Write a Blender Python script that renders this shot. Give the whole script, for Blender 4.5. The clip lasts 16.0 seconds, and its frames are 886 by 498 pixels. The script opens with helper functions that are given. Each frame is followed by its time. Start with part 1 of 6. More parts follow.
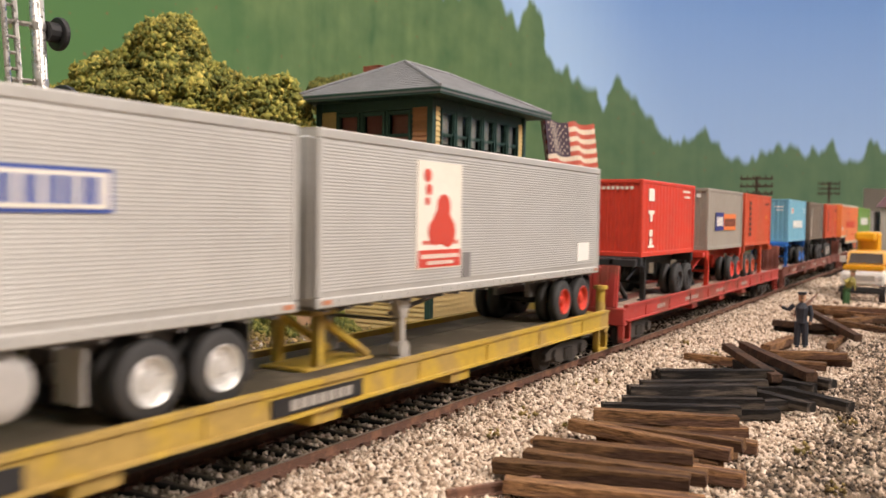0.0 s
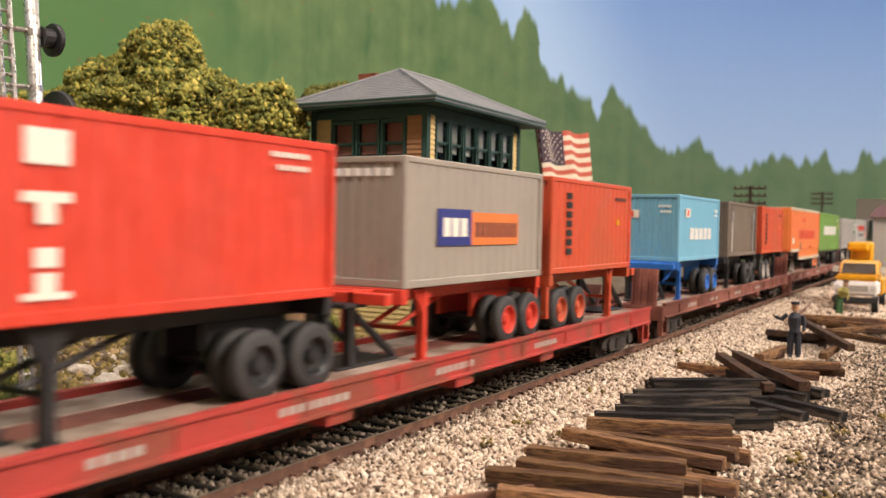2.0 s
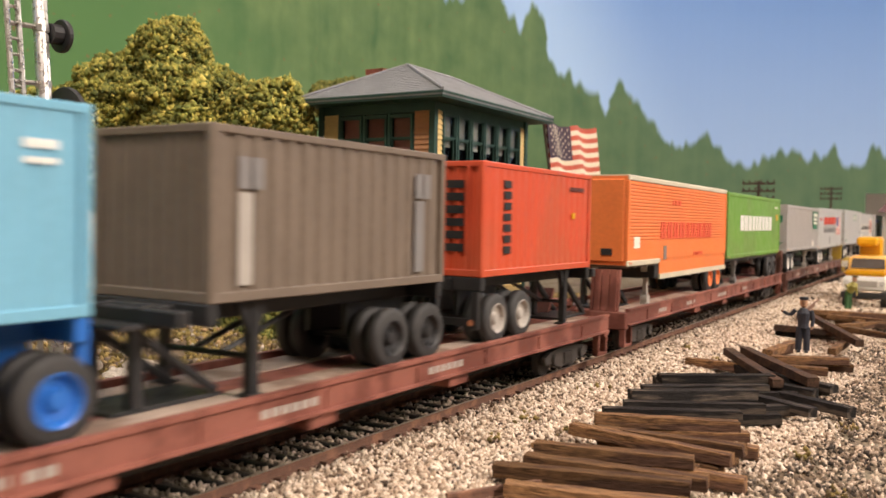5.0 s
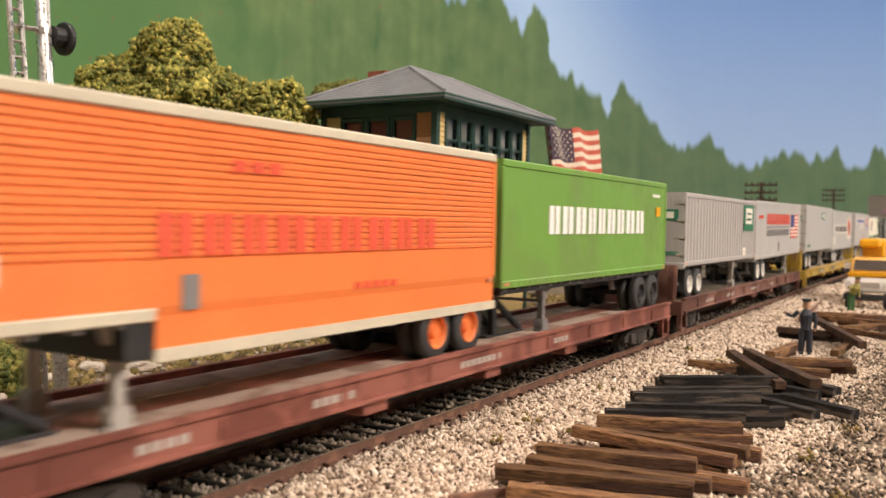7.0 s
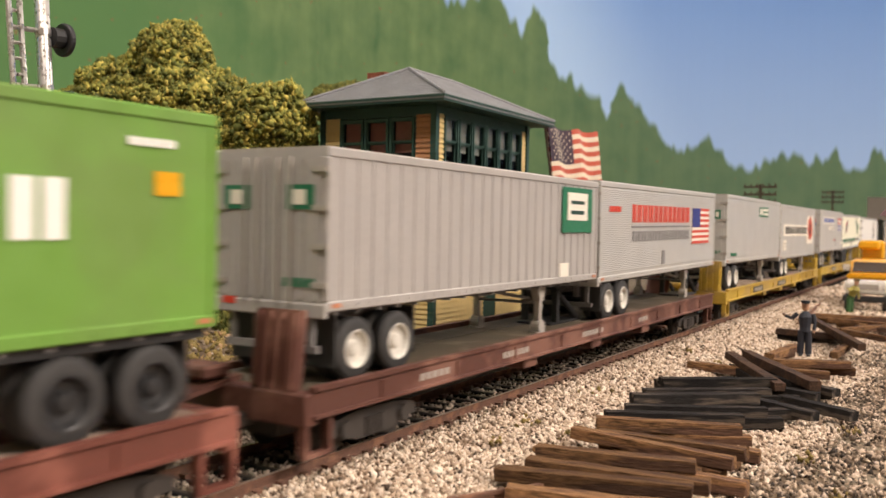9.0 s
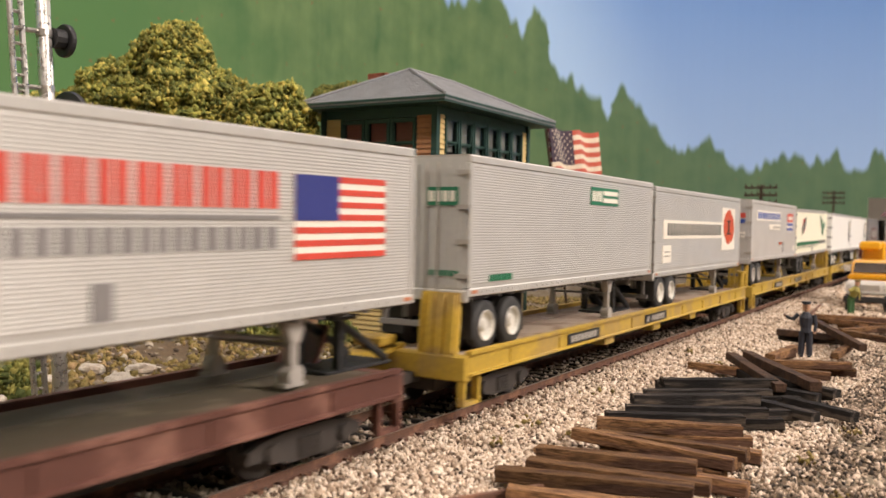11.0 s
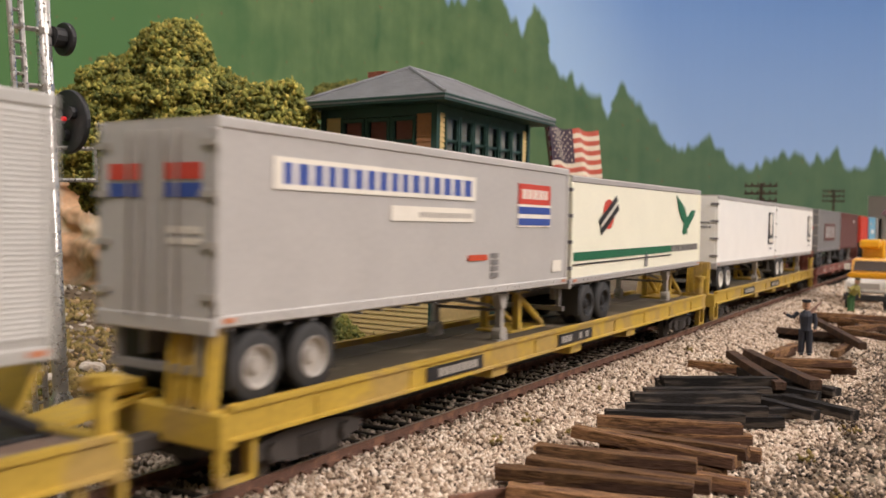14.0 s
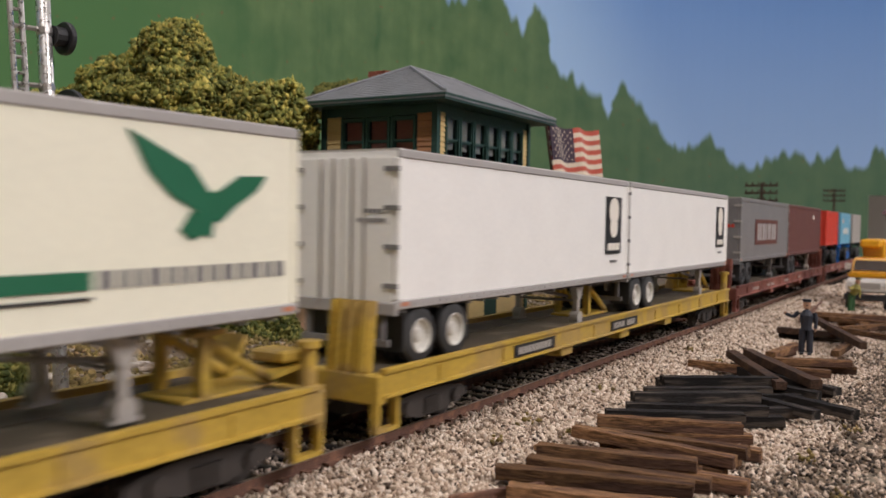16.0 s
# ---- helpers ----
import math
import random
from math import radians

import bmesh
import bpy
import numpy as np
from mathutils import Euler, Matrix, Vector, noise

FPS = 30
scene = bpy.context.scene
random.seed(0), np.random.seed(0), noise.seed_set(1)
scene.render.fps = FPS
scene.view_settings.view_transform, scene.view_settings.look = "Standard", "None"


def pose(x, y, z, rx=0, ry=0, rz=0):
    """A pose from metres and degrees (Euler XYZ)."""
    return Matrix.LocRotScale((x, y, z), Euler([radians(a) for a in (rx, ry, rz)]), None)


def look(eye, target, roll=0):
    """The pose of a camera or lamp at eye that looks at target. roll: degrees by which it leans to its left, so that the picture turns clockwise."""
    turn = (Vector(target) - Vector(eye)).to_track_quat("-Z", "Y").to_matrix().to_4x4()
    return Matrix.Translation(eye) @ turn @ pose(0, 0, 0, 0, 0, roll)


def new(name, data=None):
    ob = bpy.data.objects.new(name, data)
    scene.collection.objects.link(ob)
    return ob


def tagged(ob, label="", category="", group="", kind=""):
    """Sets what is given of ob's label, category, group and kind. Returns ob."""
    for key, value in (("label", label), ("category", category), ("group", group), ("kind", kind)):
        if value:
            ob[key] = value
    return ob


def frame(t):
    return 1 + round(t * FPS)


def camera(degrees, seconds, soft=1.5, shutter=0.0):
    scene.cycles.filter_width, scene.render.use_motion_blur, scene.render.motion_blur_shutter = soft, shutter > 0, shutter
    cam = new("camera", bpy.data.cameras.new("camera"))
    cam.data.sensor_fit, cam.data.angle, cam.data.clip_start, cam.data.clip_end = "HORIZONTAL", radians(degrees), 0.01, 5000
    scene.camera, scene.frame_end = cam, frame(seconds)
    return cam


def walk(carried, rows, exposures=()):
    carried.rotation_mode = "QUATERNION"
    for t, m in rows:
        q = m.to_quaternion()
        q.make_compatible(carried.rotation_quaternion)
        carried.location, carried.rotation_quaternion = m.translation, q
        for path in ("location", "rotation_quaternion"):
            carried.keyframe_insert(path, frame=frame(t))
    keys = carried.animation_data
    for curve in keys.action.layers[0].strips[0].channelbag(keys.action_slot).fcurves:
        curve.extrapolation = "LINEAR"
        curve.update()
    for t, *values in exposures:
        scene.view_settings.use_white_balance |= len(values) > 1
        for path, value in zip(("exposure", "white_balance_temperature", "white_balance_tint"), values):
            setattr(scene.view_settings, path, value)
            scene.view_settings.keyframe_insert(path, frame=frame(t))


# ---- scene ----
S = 1 / 87  # the railway is built to 1:87; lengths below are full-size metres, scaled by S

# ---------------------------------------------------------------- camera
cam = camera(54.05, 16.0, soft=1.5, shutter=0.5)
cam.data.dof.use_dof, cam.data.dof.focus_distance, cam.data.dof.aperture_fstop = True, 0.235, 38.0
EYE = (9.886 * S, 0.0, 3.929 * S)
TURNS = [(0.0, 31.005, -2.188, 0.84), (0.5, 30.993, -1.906, 0.812), (1.0, 30.987, -1.852, 0.916), (1.5, 30.815, -1.888, 1.079),
         (2.0, 30.625, -1.654, 1.13), (2.5, 30.607, -1.584, 1.094), (3.0, 30.733, -1.792, 1.096), (3.5, 30.864, -1.96, 1.068),
         (4.0, 30.96, -2.017, 1.066), (6.5, 31.26, -1.853, 1.071), (7.0, 31.259, -1.838, 1.028), (8.0, 31.253, -1.772, 1.022),
         (9.0, 31.213, -1.737, 1.08), (11.5, 31.266, -1.69, 1.089), (12.5, 31.266, -1.748, 1.071), (13.5, 31.276, -1.788, 1.065),
         (14.5, 31.241, -1.812, 1.09), (15.5, 31.29, -1.815, 1.09), (16.0, 31.286, -1.836, 1.083)]
walk(cam, [(t, pose(*EYE, 90 + p, 0, y) @ pose(0, 0, 0, 0, 0, r)) for t, y, p, r in TURNS],
     exposures=[(0.0, -0.04, 6300, 10), (0.5, -0.08, 6300, 10), (1.0, -0.13, 6350, 10), (1.5, 0.08, 6500, 10), (4.0, 0.12, 6550, 10), (9.0, -0.02, 6550, 10), (11.5, -0.03, 6350, 10), (12.5, -0.03, 6300, 10), (13.0, -0.12, 6250, 10), (13.5, -0.26, 6150, 10), (14.0, -0.34, 6100, 10), (14.5, -0.5, 6000, 10), (15.4, -0.72, 5900, 10), (16.0, -0.7, 5750, 10)])

# ---------------------------------------------------------------- light
world = bpy.data.worlds.new("room_air")
world.use_nodes = True
scene.world = world
world.node_tree.nodes["Background"].inputs[0].default_value = (1.0, 0.86, 0.7, 1)
world.node_tree.nodes["Background"].inputs[1].default_value = 0.24


def unseen_lamp(x, y, power, sx, sy):
    data = bpy.data.lights.new("unseen_lamp", "AREA")
    data.shape, data.size, data.size_y, data.energy, data.color = "RECTANGLE", sx, sy, power, (1.0, 0.87, 0.78)
    lamp = new("unseen_lamp", data)
    lamp.matrix_world = look((x, y, 1.27), (x * 0.7, y, 0))
    return lamp


# main lamp, out of view; inferred from the bright aisle-side trailer walls
unseen_lamp(1.25, 0.45, 128, 0.6, 1.8)
# added fill with no known source, evens the light further along
unseen_lamp(0.2, 2.2, 26, 0.35, 1.4)
# another added fill, lifts the cliff, tree and trailer ends
unseen_lamp(0.1, -0.45, 20, 0.35, 0.9)


# ---------------------------------------------------------------- materials
def mat(name, colour, rough=0.6, var=0.12, scale=1.0, metal=0.0, bump=0.0, second=None, amount=0.5, fine=9.0, island=0.0, streak=False, spec=0.5):
    """Painted or natural surface: base colour, two scales of variation, and a fine relief. scale: patches per full-size metre."""
    m = bpy.data.materials.new(name)
    m.use_nodes = True
    nt = m.node_tree
    nodes, links = nt.nodes, nt.links
    b = nodes["Principled BSDF"]
    b.inputs["Roughness"].default_value, b.inputs["Metallic"].default_value = rough, metal
    b.inputs["Specular IOR Level"].default_value = spec
    tc = nodes.new("ShaderNodeTexCoord")
    mp = nodes.new("ShaderNodeMapping")
    mp.inputs["Scale"].default_value = (87, 87, 87 * (0.25 if streak else 1))
    links.new(tc.outputs["Object"], mp.inputs["Vector"])
    big = nodes.new("ShaderNodeTexNoise")
    big.inputs["Scale"].default_value, big.inputs["Detail"].default_value = scale, 4
    small = nodes.new("ShaderNodeTexNoise")
    small.inputs["Scale"].default_value, small.inputs["Detail"].default_value = scale * fine, 3
    for n in (big, small):
        links.new(mp.outputs["Vector"], n.inputs["Vector"])
    add = nodes.new("ShaderNodeMath")
    add.operation = "ADD"
    links.new(big.outputs["Fac"], add.inputs[0])
    links.new(small.outputs["Fac"], add.inputs[1])
    rng = nodes.new("ShaderNodeMapRange")
    rng.inputs["From Min"].default_value, rng.inputs["From Max"].default_value = 0.65, 1.35
    rng.inputs["To Min"].default_value, rng.inputs["To Max"].default_value = 1 - var, 1 + var
    links.new(add.outputs[0], rng.inputs["Value"])
    mix = nodes.new("ShaderNodeMix")
    mix.data_type = "RGBA"
    mix.inputs["A"].default_value = (*colour, 1)
    mix.inputs["B"].default_value = (*(second or colour), 1)
    if second:
        cut = nodes.new("ShaderNodeMapRange")
        cut.inputs["From Min"].default_value, cut.inputs["From Max"].default_value = 0.62 - 0.3 * amount, 0.72 - 0.3 * amount
        links.new(big.outputs["Fac"], cut.inputs["Value"])
        links.new(cut.outputs[0], mix.inputs["Factor"])
    else:
        mix.inputs["Factor"].default_value = 0
    last = mix.outputs["Result"]
    mul = nodes.new("ShaderNodeVectorMath")
    mul.operation = "SCALE"
    links.new(last, mul.inputs[0])
    links.new(rng.outputs[0], mul.inputs["Scale"])
    last = mul.outputs[0]
    if island:
        geo = nodes.new("ShaderNodeNewGeometry")
        r2 = nodes.new("ShaderNodeMapRange")
        r2.inputs["To Min"].default_value, r2.inputs["To Max"].default_value = 1 - island, 1 + island
        links.new(geo.outputs["Random Per Island"], r2.inputs["Value"])
        m2 = nodes.new("ShaderNodeVectorMath")
        m2.operation = "SCALE"
        links.new(last, m2.inputs[0])
        links.new(r2.outputs[0], m2.inputs["Scale"])
        last = m2.outputs[0]
    links.new(last, b.inputs["Base Color"])
    rr = nodes.new("ShaderNodeMapRange")
    rr.inputs["From Min"].default_value, rr.inputs["From Max"].default_value = 0.3, 0.7
    rr.inputs["To Min"].default_value, rr.inputs["To Max"].default_value = max(0.05, rough - 0.1), min(1, rough + 0.1)
    links.new(small.outputs["Fac"], rr.inputs["Value"])
    links.new(rr.outputs[0], b.inputs["Roughness"])
    if bump:
        bp = nodes.new("ShaderNodeBump")
        bp.inputs["Strength"].default_value, bp.inputs["Distance"].default_value = bump, 0.03 * S
        links.new(small.outputs["Fac"], bp.inputs["Height"])
        links.new(bp.outputs[0], b.inputs["Normal"])
    return m


def island_mat(name, stops, rough=0.85, bump=0.3, scale=12.0, var=0.25):
    """Loose pieces in one mesh: every piece takes its colour from the stops by chance."""
    m = mat(name, (0.5, 0.5, 0.5), rough, var, scale, bump=bump, spec=0.25)
    nt = m.node_tree
    geo = nt.nodes.new("ShaderNodeNewGeometry")
    ramp = nt.nodes.new("ShaderNodeValToRGB")
    ramp.color_ramp.interpolation = "LINEAR"
    el = ramp.color_ramp.elements
    el[0].position, el[0].color = stops[0][0], (*stops[0][1], 1)
    el[1].position, el[1].color = stops[-1][0], (*stops[-1][1], 1)
    for p, c in stops[1:-1]:
        el.new(p).color = (*c, 1)
    nt.links.new(geo.outputs["Random Per Island"], ramp.inputs["Fac"])
    mix = next(n for n in nt.nodes if n.bl_idname == "ShaderNodeMix")
    nt.links.new(ramp.outputs["Color"], mix.inputs["A"])
    return m


M = {}
for key, args in dict(
        aluminium=dict(colour=(0.5, 0.49, 0.46), rough=0.42, var=0.08, metal=0.25),
        grey_paint=dict(colour=(0.38, 0.36, 0.34), rough=0.5, var=0.08),
        light_grey_paint=dict(colour=(0.46, 0.44, 0.415), rough=0.45, var=0.08),
        pale_grey=dict(colour=(0.39, 0.36, 0.32), rough=0.5, var=0.08),
        stone_grey=dict(colour=(0.32, 0.285, 0.24), rough=0.5, var=0.1, scale=0.5),
        dark_grey=dict(colour=(0.2, 0.19, 0.185), rough=0.5, var=0.12),
        white=dict(colour=(0.87, 0.85, 0.8), rough=0.45, var=0.04),
        hub_white=dict(colour=(0.62, 0.6, 0.54), rough=0.5, var=0.1),
        cream=dict(colour=(0.87, 0.84, 0.67), rough=0.45, var=0.04),
        red=dict(colour=(0.62, 0.05, 0.025), rough=0.45, var=0.12, scale=0.4, second=(0.54, 0.052, 0.03), amount=0.3),
        red_orange=dict(colour=(0.56, 0.078, 0.03), rough=0.45, var=0.1, scale=0.35, second=(0.47, 0.085, 0.035), amount=0.42),
        orange=dict(colour=(0.74, 0.195, 0.05), rough=0.45, var=0.1),
        green=dict(colour=(0.15, 0.31, 0.05), rough=0.5, var=0.08, scale=0.3, second=(0.145, 0.255, 0.055), amount=0.4),
        sky_blue=dict(colour=(0.17, 0.41, 0.56), rough=0.45, var=0.07),
        blue=dict(colour=(0.02, 0.14, 0.5), rough=0.45, var=0.08),
        navy=dict(colour=(0.03, 0.04, 0.2), rough=0.5, var=0.1),
        brown_paint=dict(colour=(0.16, 0.125, 0.095), rough=0.55, var=0.15),
        maroon=dict(colour=(0.13, 0.045, 0.035), rough=0.55, var=0.15),
        car_red=dict(colour=(0.42, 0.05, 0.04), rough=0.5, var=0.15, second=(0.25, 0.06, 0.04), amount=0.4),
        car_brown=dict(colour=(0.15, 0.045, 0.03), rough=0.6, var=0.2, second=(0.24, 0.085, 0.06), amount=0.5),
        car_umber=dict(colour=(0.105, 0.04, 0.028), rough=0.6, var=0.2, second=(0.19, 0.09, 0.065), amount=0.45),
        car_yellow=dict(colour=(0.5, 0.335, 0.045), rough=0.55, var=0.22, second=(0.37, 0.25, 0.07), amount=0.45),
        deck_grey=dict(colour=(0.42, 0.33, 0.265), rough=0.8, var=0.2, second=(0.24, 0.165, 0.125), amount=0.45, bump=0.3),
        deck_dark=dict(colour=(0.095, 0.075, 0.05), rough=0.8, var=0.25, second=(0.15, 0.12, 0.085), amount=0.3, bump=0.3),
        black=dict(colour=(0.02, 0.02, 0.021), rough=0.5, var=0.3),
        grime=dict(colour=(0.042, 0.035, 0.03), rough=0.75, var=0.4, bump=0.3),
        rubber=dict(colour=(0.035, 0.034, 0.033), rough=0.7, var=0.3),
        chrome=dict(colour=(0.72, 0.71, 0.68), rough=0.35, var=0.05, metal=0.45),
        silver_paint=dict(colour=(0.55, 0.53, 0.5), rough=0.3, var=0.15, metal=0.85),
        rust=dict(colour=(0.14, 0.07, 0.045), rough=0.75, var=0.3, second=(0.2, 0.1, 0.06), amount=0.4, bump=0.3, scale=3),
        rail_top=dict(colour=(0.35, 0.28, 0.22), rough=0.35, var=0.2, metal=0.6),
        siding=dict(colour=(0.62, 0.47, 0.2), rough=0.65, var=0.1, scale=0.8),
        trim_green=dict(colour=(0.02, 0.058, 0.045), rough=0.55, var=0.2),
        brick_brown=dict(colour=(0.42, 0.2, 0.09), rough=0.75, var=0.15),
        brick=dict(colour=(0.3, 0.09, 0.05), rough=0.85, var=0.3, scale=4),
        slate=dict(colour=(0.24, 0.245, 0.255), rough=0.8, var=0.18, scale=1.2, bump=0.4),
        curtain=dict(colour=(0.35, 0.15, 0.12), rough=0.9, var=0.2),
        pane_tone_grey=dict(colour=(0.17, 0.175, 0.15), rough=0.9, var=0.15),
        shiny_dark=dict(colour=(0.05, 0.035, 0.025), rough=0.15, var=0.1),
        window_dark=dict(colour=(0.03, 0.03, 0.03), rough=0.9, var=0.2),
        bark=dict(colour=(0.055, 0.035, 0.022), rough=0.9, var=0.4, scale=3, bump=0.8, streak=True),
        pale_rock=dict(colour=(0.5, 0.44, 0.37), rough=0.85, var=0.3, scale=1.5, second=(0.33, 0.27, 0.21), amount=0.45, bump=0.6),
        rail_cream=dict(colour=(0.55, 0.5, 0.38), rough=0.5, var=0.12),
        fleet_red=dict(colour=(0.68, 0.09, 0.045), rough=0.5, var=0.15),
        marker=dict(colour=(0.5, 0.2, 0.1), rough=0.4, var=0.1),
        rock=dict(colour=(0.7, 0.43, 0.25), rough=0.85, var=0.3, scale=0.35, second=(0.75, 0.58, 0.41), amount=0.5, bump=0.5, fine=6),
        soil=dict(colour=(0.13, 0.088, 0.05), rough=0.95, var=0.4, scale=0.7, second=(0.15, 0.12, 0.08), amount=0.4, bump=0.8),
        plaster=dict(colour=(0.6, 0.55, 0.47), rough=0.9, var=0.05),
        skin=dict(colour=(0.5, 0.28, 0.17), rough=0.6, var=0.1),
        denim=dict(colour=(0.018, 0.02, 0.03), rough=0.7, var=0.3),
        flag_red=dict(colour=(0.56, 0.06, 0.035), rough=0.6, var=0.1),
        flag_white=dict(colour=(0.8, 0.75, 0.65), rough=0.6, var=0.06),
        cloth_red=dict(colour=(0.5, 0.1, 0.06), rough=0.7, var=0.12),
        cloth_cream=dict(colour=(0.74, 0.63, 0.48), rough=0.7, var=0.08),
        flag_dark=dict(colour=(0.06, 0.04, 0.06), rough=0.6, var=0.15),
        truck_yellow=dict(colour=(0.72, 0.36, 0.01), rough=0.35, var=0.08),
        olive=dict(colour=(0.3, 0.26, 0.06), rough=0.7, var=0.2),
        grass_green=dict(colour=(0.03, 0.09, 0.025), rough=0.7, var=0.2)).items():
    M[key] = mat(key, **args)

M["ballast"] = island_mat("ballast", [(0.0, (0.04, 0.028, 0.02)), (0.13, (0.18, 0.12, 0.08)), (0.33, (0.43, 0.325, 0.235)), (0.7, (0.65, 0.535, 0.415)), (0.9, (0.72, 0.62, 0.51)), (1.0, (0.36, 0.26, 0.18))])
M["cinder"] = island_mat("cinder", [(0.0, (0.03, 0.023, 0.018)), (0.38, (0.1, 0.076, 0.055)), (0.55, (0.26, 0.19, 0.135)), (0.8, (0.5, 0.39, 0.29)), (1.0, (0.62, 0.5, 0.39))])
M["track_stone"] = island_mat("track_stone", [(0.0, (0.1, 0.08, 0.065)), (0.3, (0.28, 0.225, 0.17)), (0.65, (0.5, 0.41, 0.32)), (1.0, (0.66, 0.56, 0.45))])
M["rubble"] = island_mat("rubble", [(0.0, (0.08, 0.06, 0.045)), (0.4, (0.22, 0.17, 0.12)), (0.8, (0.42, 0.36, 0.28)), (1.0, (0.6, 0.54, 0.46))])
M["leaves"] = island_mat("leaves", [(0.0, (0.07, 0.085, 0.02)), (0.35, (0.17, 0.18, 0.04)), (0.75, (0.32, 0.29, 0.06)), (1.0, (0.52, 0.42, 0.1))], 0.8, 0.5, 0.9, 0.5)
M["turf"] = island_mat("turf", [(0.0, (0.09, 0.06, 0.026)), (0.4, (0.19, 0.145, 0.045)), (0.8, (0.3, 0.22, 0.08)), (1.0, (0.42, 0.28, 0.15))], 0.9, 0.5, 20)
M["shrub"] = island_mat("shrub", [(0.0, (0.045, 0.06, 0.014)), (0.5, (0.13, 0.14, 0.03)), (1.0, (0.27, 0.24, 0.06))], 0.8, 0.5, 20)
M["tie_wood"] = mat("tie_wood", (0.225, 0.125, 0.06), 0.9, 0.9, 2.0, bump=1.0, spec=0.12, second=(0.075, 0.042, 0.028), amount=0.55)
M["tie_dark"] = mat("tie_dark", (0.075, 0.042, 0.026), 0.85, 0.6, 2.5, bump=1.0, spec=0.2, second=(0.035, 0.022, 0.016), amount=0.45)
M["tie_black"] = mat("tie_black", (0.019, 0.017, 0.016), 0.85, 0.6, 2.5, bump=1.0, spec=0.1, second=(0.06, 0.048, 0.038), amount=0.4)


def vary_by_object(m, low, high):
    """Each board a little lighter or darker than the next."""
    nt = m.node_tree
    b = nt.nodes["Principled BSDF"]
    src = b.inputs["Base Color"].links[0].from_socket
    info, span, hsv = nt.nodes.new("ShaderNodeObjectInfo"), nt.nodes.new("ShaderNodeMapRange"), nt.nodes.new("ShaderNodeHueSaturation")
    span.inputs["To Min"].default_value, span.inputs["To Max"].default_value = low, high
    nt.links.new(info.outputs["Random"], span.inputs["Value"])
    nt.links.new(span.outputs[0], hsv.inputs["Value"])
    nt.links.new(src, hsv.inputs["Color"])
    nt.links.new(hsv.outputs[0], b.inputs["Base Color"])


vary_by_object(M["tie_wood"], 0.55, 1.5)
vary_by_object(M["tie_black"], 0.7, 1.6)


def grain(m, axis=1):
    """Stretch the noise along the beam."""
    mp = next(n for n in m.node_tree.nodes if n.bl_idname == "ShaderNodeMapping")
    s = [87 * 2.2] * 3
    s[axis] = 87 * 0.25
    mp.inputs["Scale"].default_value = s


grain(M["tie_wood"], 0)
grain(M["tie_black"], 0)
glass = bpy.data.materials.new("glass")
glass.use_nodes = True
gb = glass.node_tree.nodes["Principled BSDF"]
gb.inputs["Roughness"].default_value, gb.inputs["Transmission Weight"].default_value, gb.inputs["IOR"].default_value = 0.05, 1.0, 1.1
M["glass"] = glass
red_lens = bpy.data.materials.new("red_lens")
red_lens.use_nodes = True
rb = red_lens.node_tree.nodes["Principled BSDF"]
rb.inputs["Base Color"].default_value = (0.4, 0.01, 0.01, 1)
rb.inputs["Emission Color"].default_value, rb.inputs["Emission Strength"].default_value = (1, 0.03, 0.03, 1), 0.5
M["red_lens"] = red_lens


# ---------------------------------------------------------------- building helpers
def box(bm, x0, x1, y0, y1, z0, z1, turn=None):
    v = [bm.verts.new((x, y, z)) for x in (x0, x1) for y in (y0, y1) for z in (z0, z1)]
    if turn:
        for q in v:
            q.co = turn @ q.co
    f = [bm.faces.new([v[i] for i in q]) for q in ((0, 1, 3, 2), (4, 6, 7, 5), (0, 4, 5, 1), (2, 3, 7, 6), (0, 2, 6, 4), (1, 5, 7, 3))]
    return f


def rod(bm, a, b, r, n=10, r2=None):
    a, b = Vector(a), Vector(b)
    d = (b - a)
    q = d.to_track_quat("Z", "Y")
    r2 = r if r2 is None else r2
    lo = [bm.verts.new(a + q @ Vector((math.cos(i * math.tau / n) * r, math.sin(i * math.tau / n) * r, 0))) for i in range(n)]
    hi = [bm.verts.new(b + q @ Vector((math.cos(i * math.tau / n) * r2, math.sin(i * math.tau / n) * r2, 0))) for i in range(n)]
    for i in range(n):
        bm.faces.new((lo[i], lo[(i + 1) % n], hi[(i + 1) % n], hi[i]))
    bm.faces.new(lo[::-1])
    bm.faces.new(hi)


def lathe(bm, centre, profile, n=20, axis="X"):
    """A turned body round an axis through centre; profile: (along, radius)."""
    rings = []
    for along, r in profile:
        ring = []
        for i in range(n):
            c, s = math.cos(i * math.tau / n) * r, math.sin(i * math.tau / n) * r
            ring.append(bm.verts.new(Vector(centre) + (Vector((along, c, s)) if axis == "X" else Vector((c, s, along)))))
        rings.append(ring)
    for a, b in zip(rings, rings[1:]):
        for i in range(n):
            bm.faces.new((a[i], a[(i + 1) % n], b[(i + 1) % n], b[i]))
    bm.faces.new(rings[0][::-1])
    bm.faces.new(rings[-1])


def soften(bm, w, seg=1):
    bmesh.ops.recalc_face_normals(bm, faces=bm.faces)
    bmesh.ops.bevel(bm, geom=[e for e in bm.edges if e.is_manifold and e.calc_face_angle(0) > 0.7], offset=w, segments=seg, affect="EDGES", clamp_overlap=True)


